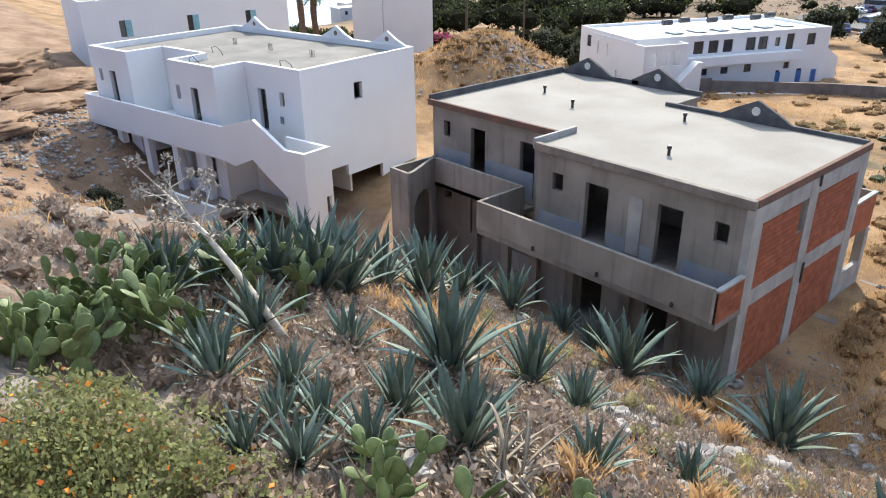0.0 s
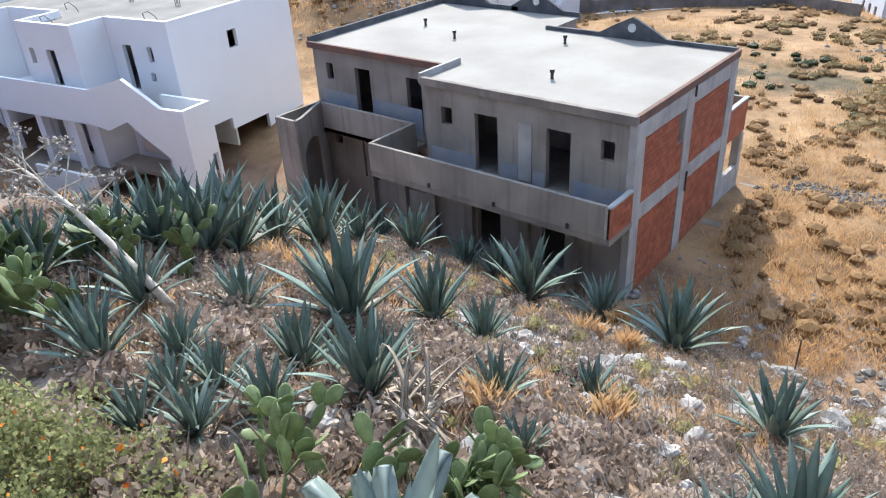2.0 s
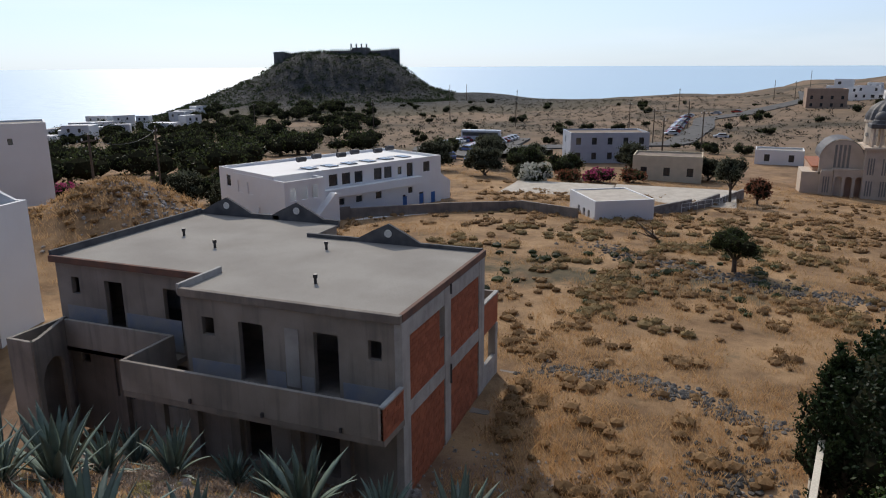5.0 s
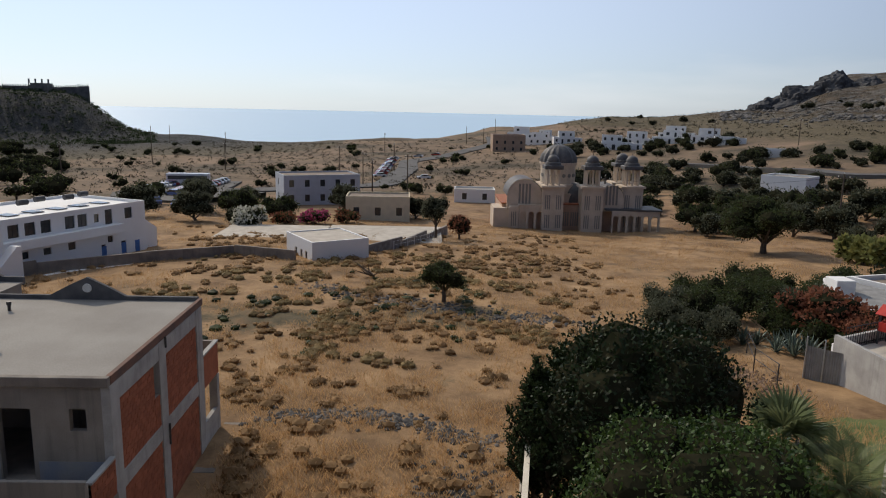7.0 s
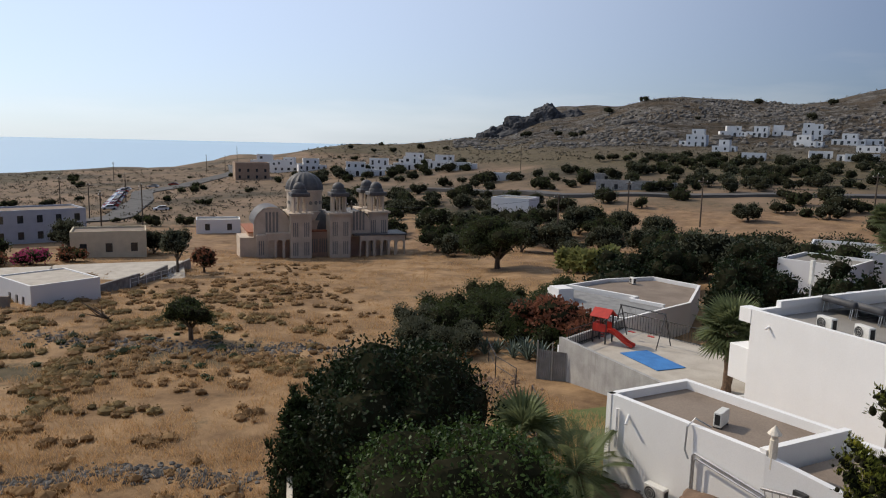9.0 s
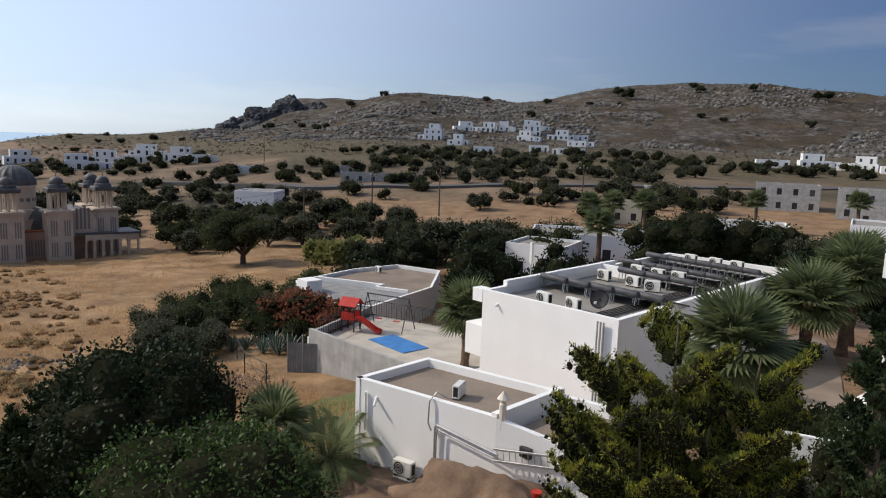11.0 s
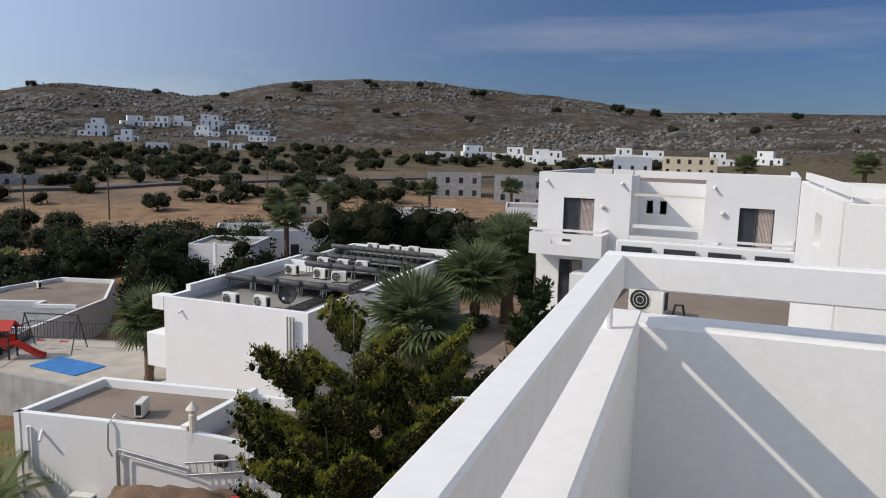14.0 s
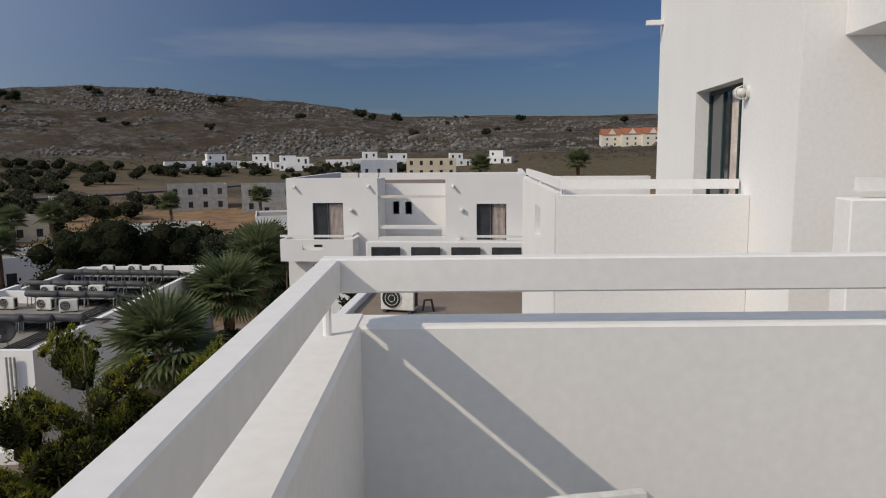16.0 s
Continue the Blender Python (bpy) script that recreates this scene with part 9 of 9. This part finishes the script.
for i in range(26):
    k = i / 25
    x, y = 18.9 - 5.2 * k + rst.gauss(0, 0.25), -16.0 - 0.6 * math.sin(5 * k) - 1.2 * k + rst.gauss(0, 0.2)
    s = rst.uniform(0.15, 0.42)
    ob = piece("garden_stone", rst.choice(ROCKS), STONE, m=pose(x, y, gz(x, y) + 0.1, 0, 0, rst.uniform(0, 360)) @ Matrix.Scale(s, 4))
    tagged(ob, "rough stone edging the earth heap", "rock", "stones by the earth heap")
scatter_rocks("rubble_heap", "red-brown rubble heap beside the lawn fence", stone_band([(33, -18.2), (36, -19.2), (39, -18.6)], 380, 0.9), 0.1, 0.45, 15, material=EARTH)
for i, (x, y) in enumerate(((37.5, -17.2), (36.2, -16.6), (39.5, -17.0), (34.4, -17.2))):
    bush("yellow_shrub", x, y, 0.9, 0.9, 900, 0.12, SCRUB_Y, "low yellow-green shrub on the rubble", 300 + i, "shrubs on the rubble")

# pale wall end between the dark trees and the field
gw = thing("garden_wall", pose(20, -5, 0), "pale rendered garden wall at the field edge", "wall")
part("wall_length", wall((-6.2, 1.15), (1.0, -0.05), 1.2, 5.0, -0.16), CREAM, gw)
part("wall_end", boxes((1.0, -0.25, 1.0, 1.25, 0.05, 5.1), bevel=0.01), CREAM, gw)


# ---- roads, cars and poles ----
def ribbon(name, pts, width, material, label, lift=0.35):
    P = []
    for (x0, y0), (x1, y1) in zip(pts, pts[1:]):
        n = max(1, int(math.hypot(x1 - x0, y1 - y0) / 4))
        P += [(x0 + (x1 - x0) * k / n, y0 + (y1 - y0) * k / n) for k in range(n)]
    P.append(pts[-1])
    for r in range(3):
        P = [P[0]] + [((a[0] + 2 * b[0] + c[0]) / 4, (a[1] + 2 * b[1] + c[1]) / 4) for a, b, c in zip(P, P[1:], P[2:])] + [P[-1]]
    V, F = [], []
    for i, (x, y) in enumerate(P):
        a, b = P[max(0, i - 1)], P[min(len(P) - 1, i + 1)]
        dx, dy = b[0] - a[0], b[1] - a[1]
        k = math.hypot(dx, dy)
        nx, ny = -dy / k * width / 2, dx / k * width / 2
        z = max(gz(x + nx * q, y + ny * q) for q in (-1, 0, 1)) + lift
        V += [(x - nx, y - ny, z - 1.5), (x - nx, y - ny, z), (x + nx, y + ny, z), (x + nx, y + ny, z - 1.5)]
        if i:
            o = 4 * i
            F += [(o - 4 + j, o + j, o + j + 1, o - 3 + j)[::-1] for j in range(3)]
    return tagged(piece(name, mesh_of(name, V, F), material), label, "road", kind="structure")


ribbon("garden_path", ((10.8, -32.5), (12.6, -38.5), (16.3, -46.2), (19.5, -53)), 2.2, SCREED_D, "grey garden path between shrubs", 0.05)
ribbon("road", COAST_ROAD, 7.5, ASPHALT, "worn grey coast road")
ribbon("road", MAIN_ROAD, 7.0, ASPHALT, "worn grey road past the church")
ribbon("road", ((150, 40), (166, 60), (182, 60), (208, 62)), 22, ASPHALT, "grey asphalt car park", 0.5)


def car(paint, label):
    c = thing("car", pose(0, 0, -400), label, "car", "parked cars")
    out = [(-2.1, 0.35), (2.1, 0.35), (2.15, 0.75), (1.2, 0.92), (-1.7, 0.95), (-2.12, 0.8)]
    part("body", profile(out, (0, -0.85), (1, 0), 1.7), paint, c)
    part("cabin_glass", profile([(-1.75, 0.94), (1.05, 0.92), (0.45, 1.38), (-1.3, 1.4)], (0, -0.72), (1, 0), 1.44), GLASS, c, "dark car windows")
    part("car_roof", boxes((-1.3, -0.7, 1.39, 0.45, 0.7, 1.45), bevel=0.03), paint, c)
    for x in (-1.3, 1.3):
        for y in (-0.86, 0.7):
            part("wheel", tube([(x, y, 0.32), (x, y + 0.16, 0.32)], 0.32, 12), TYRE, c)
    return c


CARS = [car(m, l) for m, l in zip(CARPAINTS, ("white parked car by the coast road", "silver-grey parked car by the coast road", "black parked car by the coast road", "dark blue parked car by the coast road", "red parked car by the coast road"))]
spots_c = [(228 + 5.2 * i, 13.0 - 0.02 * i, 100) for i in range(17)] + [(158 + 3.1 * i, 53 + 0.6 * i, 60) for i in range(8)] + [(170 + 3.0 * i, 66, 95) for i in range(12)] + [(176 + 3.2 * i, 55.5, 92) for i in range(10)] + [(140, 45, 20), (134, 48, 25), (128, 42, 10), (150, 36, 40), (222, -1, 95), (310, 12, 80), (322, 2, 70), (335, -6, 65)]
for i, (x, y, r) in enumerate(spots_c):
    if rst.random() < 0.9:
        place(CARS[rst.choice((0, 0, 0, 1, 1, 2, 3, 4))], x, y, gz(x, y) + 0.45, r + rst.uniform(-4, 4), 1.0)
bus = thing("coach", pose(196, 62, gz(196, 62) + 0.45, 0, 0, 95), "white coach with dark windows in the car park", "coach")
part("body", boxes((-5.5, -1.25, 0.4, 5.5, 1.25, 3.3), bevel=0.15), CARPAINTS[0], bus)
for y in (-1.262, 1.252):
    part("window_band", boxes((-5.1, y, 1.7, 5.1, y + 0.01, 2.7)), GLASS, bus)
for x in (-3.4, 3.4):
    for y in (-1.27, 0.97):
        part("wheel", tube([(x, y, 0.48), (x, y + 0.3, 0.48)], 0.48, 12), TYRE, bus)


def utility_pole():
    p = thing("utility_pole", pose(0, 0, -300), "weathered wooden utility pole with a crossarm", "utility pole", "utility poles")
    part("shaft", tube([(0, 0, -1), (0, 0, 9.6)], [0.17, 0.11], 8), POLE, p)
    part("crossarm", boxes((-0.9, -0.06, 8.9, 0.9, 0.06, 9.05)), POLE, p)
    for x in (-0.8, 0, 0.8):
        part("insulator", tube([(x, 0, 9.05 if x else 9.6), (x, 0, 9.3 if x else 9.8)], 0.07, 6), PLASTIC_W, p)
    return p


UTILITY = utility_pole()
POLES = ((489, -47), (415, -24), (242, 27), (184, 3), (126, -33), (112, -67), (121, -88), (290, -116), (378, 20), (264, -137), (115, -101), (98, -127), (369, 136), (413, 142), (249, 122), (354, 95), (204, 16), (264, 10), (145, 9), (379, -31), (227, 111), (278, 102), (218, 153), (254, 68), (84, 75), (57, 59))
for x, y in POLES:
    place(UTILITY, x, y, gz(x, y), rst.uniform(-30, 30) + 20)


def wire(a, b):
    pa, pb = Vector((*a, gz(*a) + 9.2)), Vector((*b, gz(*b) + 9.2))
    pts = []
    for k in range(13):
        t = k / 12
        q = pa.lerp(pb, t)
        q.z -= 1.2 * 4 * t * (1 - t)
        pts.append(q)
    w = part("power_line", tube(pts, 0.025, 4), METAL_D)
    tagged(w, "thin dark power line between poles", "cable")


for a, b in (((126, -33), (112, -67)), ((112, -67), (121, -88)), ((121, -88), (115, -101)), ((115, -101), (98, -127)), ((126, -33), (145, 9)), ((145, 9), (184, 3)), ((184, 3), (204, 16)), ((204, 16), (242, 27)), ((204, 16), (264, 10)), ((84, 75), (57, 59))):
    wire(a, b)
st = thing("street_pole", pose(26.0, -31.5, 6.9), "slim white antenna mast on the apartment roof", "antenna")
part("mast", tube([(0, 0, 0), (0, 0, 2.0)], 0.04, 8), METAL, st)
part("panel", boxes((-0.1, -0.08, 1.1, 0.1, 0.08, 2.3), bevel=0.02), PLASTIC_W, st)

# bare dead branch in the field
db = thing("dead_branch", pose(67, 3, gz(67, 3)), "bare grey dead branch lying in dry grass", "branch")
for i in range(7):
    a = 0.5 + i * 0.45
    part("limb", tube([(0, 0, 0.1), (1.1 * math.cos(a), 1.1 * math.sin(a), 0.5 + 0.15 * (i % 3)), (2.0 * math.cos(a + 0.2), 2.0 * math.sin(a + 0.2), 0.9 + 0.4 * (i % 3))], [0.09, 0.06, 0.02], 5), BARK, db)


# craggy peak and outcrops on the skyline
def crag(x, y, w, d, hgt, seed, top=None, label="craggy limestone peak on the skyline, coloured dark for shade"):
    bm = ball(1.0, 1, 1, 1, 5 if w > 12 else 3, 0.0, seed)
    for v in bm.verts:
        c = v.co.copy()
        k = 1 + 0.25 * noise.noise(c * 1.6 + Vector((seed, 0, 0))) + 0.2 * abs(noise.noise(c * 4.1 + Vector((0, seed, 0)))) + 0.1 * noise.noise(c * 9 + Vector((0, 0, seed)))
        f = 1 + 0.9 * max(0.0, 0.35 - c.z) if w > 12 else 1
        v.co = Vector((c.x * w * k * f, c.y * d * k * f, c.z * hgt * k))
    z = gz(x, y) - hgt * 0.15 if top is None else top - hgt * 1.08
    ob = part("crag", bm, SHADED_CRAG if w > 12 else HILLROCK, None, m=pose(x, y, z, 0, 0, -math.degrees(math.atan2(x, y))))
    return tagged(ob, label, "crag", "skyline crags")


for cx, cy, cw, cd, ch, cs, ct in ((611, -342, 20, 18, 20, 1, 49), (622, -322, 24, 18, 20, 2, 41), (634, -300, 22, 18, 18, 3, 29), (599, -362, 18, 16, 14, 4, 45), (589, -377, 14, 12, 10, 5, 43.5)):
    crag(cx, cy, cw, cd, ch, cs, ct)
# lone round trees along the skyline
for i, (x, y, r) in enumerate(((301, -520, 4), (268, -538, 3.4), (228, -556, 4.6), (222, -558, 5.4), (110, -591, 4), (90, -595, 5.6), (115, -568, 6), (-10, -602, 4.4), (-91, -595, 4), (330, -468, 6), (345, -476, 5))):
    tree("ridge_tree", x, y, r, r * 0.75, r * 0.2, 900, 0.8, CONIFER_D, "lone dark round tree on the stony ridge", group="ridge trees", seed=500 + i, clumps=9, limbs=0)
rc = random.Random(5)
for i in range(12):
    az = rc.choice((125, 127, 129, 133, 145, 148, 152, 158, 168, 173)) + rc.gauss(0, 2.0)
    d, w = rc.uniform(420, 500), rc.uniform(3, 6.5)
    crag(d * math.sin(math.radians(az)), d * math.cos(math.radians(az)), w, w * 0.7, w * rc.uniform(0.4, 0.7), 10 + i, None, "grey limestone outcrop on the hillside")


# low islands in the bay
for i, (az, d, w, h) in enumerate(((23.0, 470, 46, 14), (28.8, 490, 20, 8), (35.6, 520, 24, 6))):
    bm = ball(1.0, 1, 1, 1, 4, 0.35, 60 + i)
    for v in bm.verts:
        v.co = Vector((v.co.x * w, v.co.y * w * 0.5, v.co.z * h * (1 + 0.3 * noise.noise(v.co * 4))))
    # pale blue-grey rock colour carries the haze over the bay
    isl = part("island", bm, mat("haze_tinted_island", (0.30, 0.33, 0.37), (0.22, 0.25, 0.29), 0.02, 0.95, 0.0, 1.0), None, m=pose(d * math.sin(math.radians(az)), d * math.cos(math.radians(az)), -25, 0, 0, -az))
    tagged(isl, "low bare island in the hazy bay", "island", "islands")


# cream houses with red gables on the ridge
def gabled_house(x, y, w, d, hgt, rise, turn, seed):
    h = thing("gabled_house", pose(x, y, gz(x, y) - 0.3, 0, 0, -math.degrees(math.atan2(x, y)) + turn), "cream house with a red tiled gable roof", "house", "red-roofed houses on the ridge")
    part("wall", wall((-w / 2, 0), (w / 2, 0), -2, hgt, 0.25, [(w * 0.2, w * 0.2 + 1.0, 1, 2.2), (w * 0.6, w * 0.6 + 1.0, 1, 2.2), (w * 0.2, w * 0.2 + 1.0, 3.8, 5.0), (w * 0.6, w * 0.6 + 1.0, 3.8, 5.0)]), CREAM, h)
    part("window", boxes((-w / 2 + 0.4, 0.2, 0.8, w / 2 - 0.4, 0.24, hgt - 0.6)), GLASS, h)
    part("wall", wall((w / 2, 0), (w / 2, d), -2, hgt, 0.25), CREAM, h)
    part("wall", wall((-w / 2, d), (-w / 2, 0), -2, hgt, 0.25), CREAM, h)
    part("wall", wall((w / 2, d), (-w / 2, d), -2, hgt, 0.25), CREAM, h)
    part("roof", profile([(-0.5, hgt - 0.1), (d / 2, hgt + rise), (d + 0.5, hgt - 0.1)], (w / 2 + 0.2, 0), (0, 1), w + 0.4), TERRA, h, "red tiled pitched roof")
    part("gable", profile([(-w * 0.22, hgt - 0.2), (0, hgt + rise * 0.9), (w * 0.22, hgt - 0.2)], (0, -0.15), (1, 0), 0.5), CREAM, h, "cream pointed gable")
    return h


RIDGE_AZ = ((187.9, 420), (189.4, 416), (190.9, 412))
for i, (az, d) in enumerate(RIDGE_AZ):
    gabled_house(d * math.sin(math.radians(az)), d * math.cos(math.radians(az)), 11, 10, 7.0, 3.2, 10, i)


# red-brown cut bank and hedge beyond the white house
for i, (x, y, w, d, h) in enumerate(((5.5, 50, 5.5, 3, 0.7), (11.5, 56, 5, 3, 0.6), (5, 58, 6, 4, 1.0), (14, 62, 6, 4, 0.9), (8, 66, 8, 5, 1.3))):
    bm = ball(1.0, 1, 1, 1, 5, 0.0, i)
    for v in bm.verts:
        c = v.co.copy()
        k = 1 + 0.3 * noise.noise(c * 1.8 + Vector((i, 0, 0))) + 0.08 * noise.noise(c * 11) + 0.2 * abs(noise.noise(c * 5 + Vector((0, i, 0))))
        v.co = Vector((c.x * w * k, c.y * d * k, c.z * h * k))
    bank = part("cut_bank", bm, GROUND_MAT, None, m=pose(x, y, gz(x, y) - 0.3, 0, 0, 15), smooth=True)
    tagged(bank, "rough red-brown cut bank behind the white house", "bank", "cut banks")


# shrubs and low white walls beside the garden path
for i, (x, y, r, h) in enumerate(((7.6, -21.0, 1.3, 2.2), (8.6, -23.5, 1.4, 2.0), (7.2, -25.2, 1.3, 2.4), (9.4, -26.6, 1.3, 1.8), (8.2, -28.4, 1.2, 1.8), (6.4, -28.8, 1.3, 2.2), (12.6, -30.5, 1.2, 1.5), (6.2, -23.2, 1.3, 2.6), (13.2, -33.6, 1.2, 1.4))):
    bush("path_shrub", x, y, r, h, 2600, 0.14, FOLIAGE, "dense green shrub between the path and the hotel", 400 + i, "shrubs below the hotel")
cy = thing("courtyard", pose(7.8, -24.2, 3.6), "small white-walled courtyard below the terrace", "wall")
for a, b in (((0.9, 0.9), (-1.2, 0.1)), ((-1.2, 0.1), (-0.4, -2.2)), ((1.7, -1.3), (0.9, 0.9))):
    part("wall_length", wall(a, b, -1.2, 2.6 if a[0] > 0.8 and b[0] < 0 else 2.9, 0.15), WHITE_B, cy)
bench = thing("bench", pose(7.9, -24.6, 4.9), "white slatted bench in the courtyard", "bench")
part("seat", boxes((-0.6, -0.25, 0.4, 0.6, 0.25, 0.46), bevel=0.01), PLASTIC_W, bench)
for x in (-0.5, 0.5):
    part("leg", boxes((x - 0.03, -0.22, 0, x + 0.03, 0.22, 0.4)), PLASTIC_W, bench)
tagged(part("yard_floor", boxes((6.9, -26.2, 3.4, 9.2, -23.6, 4.9)), SCREED), "raised cement floor of the courtyard", "floor", kind="structure")
pw = thing("path_wall", pose(9.6, -33, 0), "low white stepped wall beside the garden path", "wall")
for i in range(4):
    part("wall_step", boxes((-0.1 + 0.5 * i, -1.8 * i - 1.8, 1.5, 0.15 + 0.5 * i, -1.8 * i, 4.3 - 0.3 * i), bevel=0.02), WHITE_B, pw)

for master in (AC, HEATER, UTILITY, *CARS):
    for ob in (*master.children_recursive, master):
        bpy.data.objects.remove(ob)
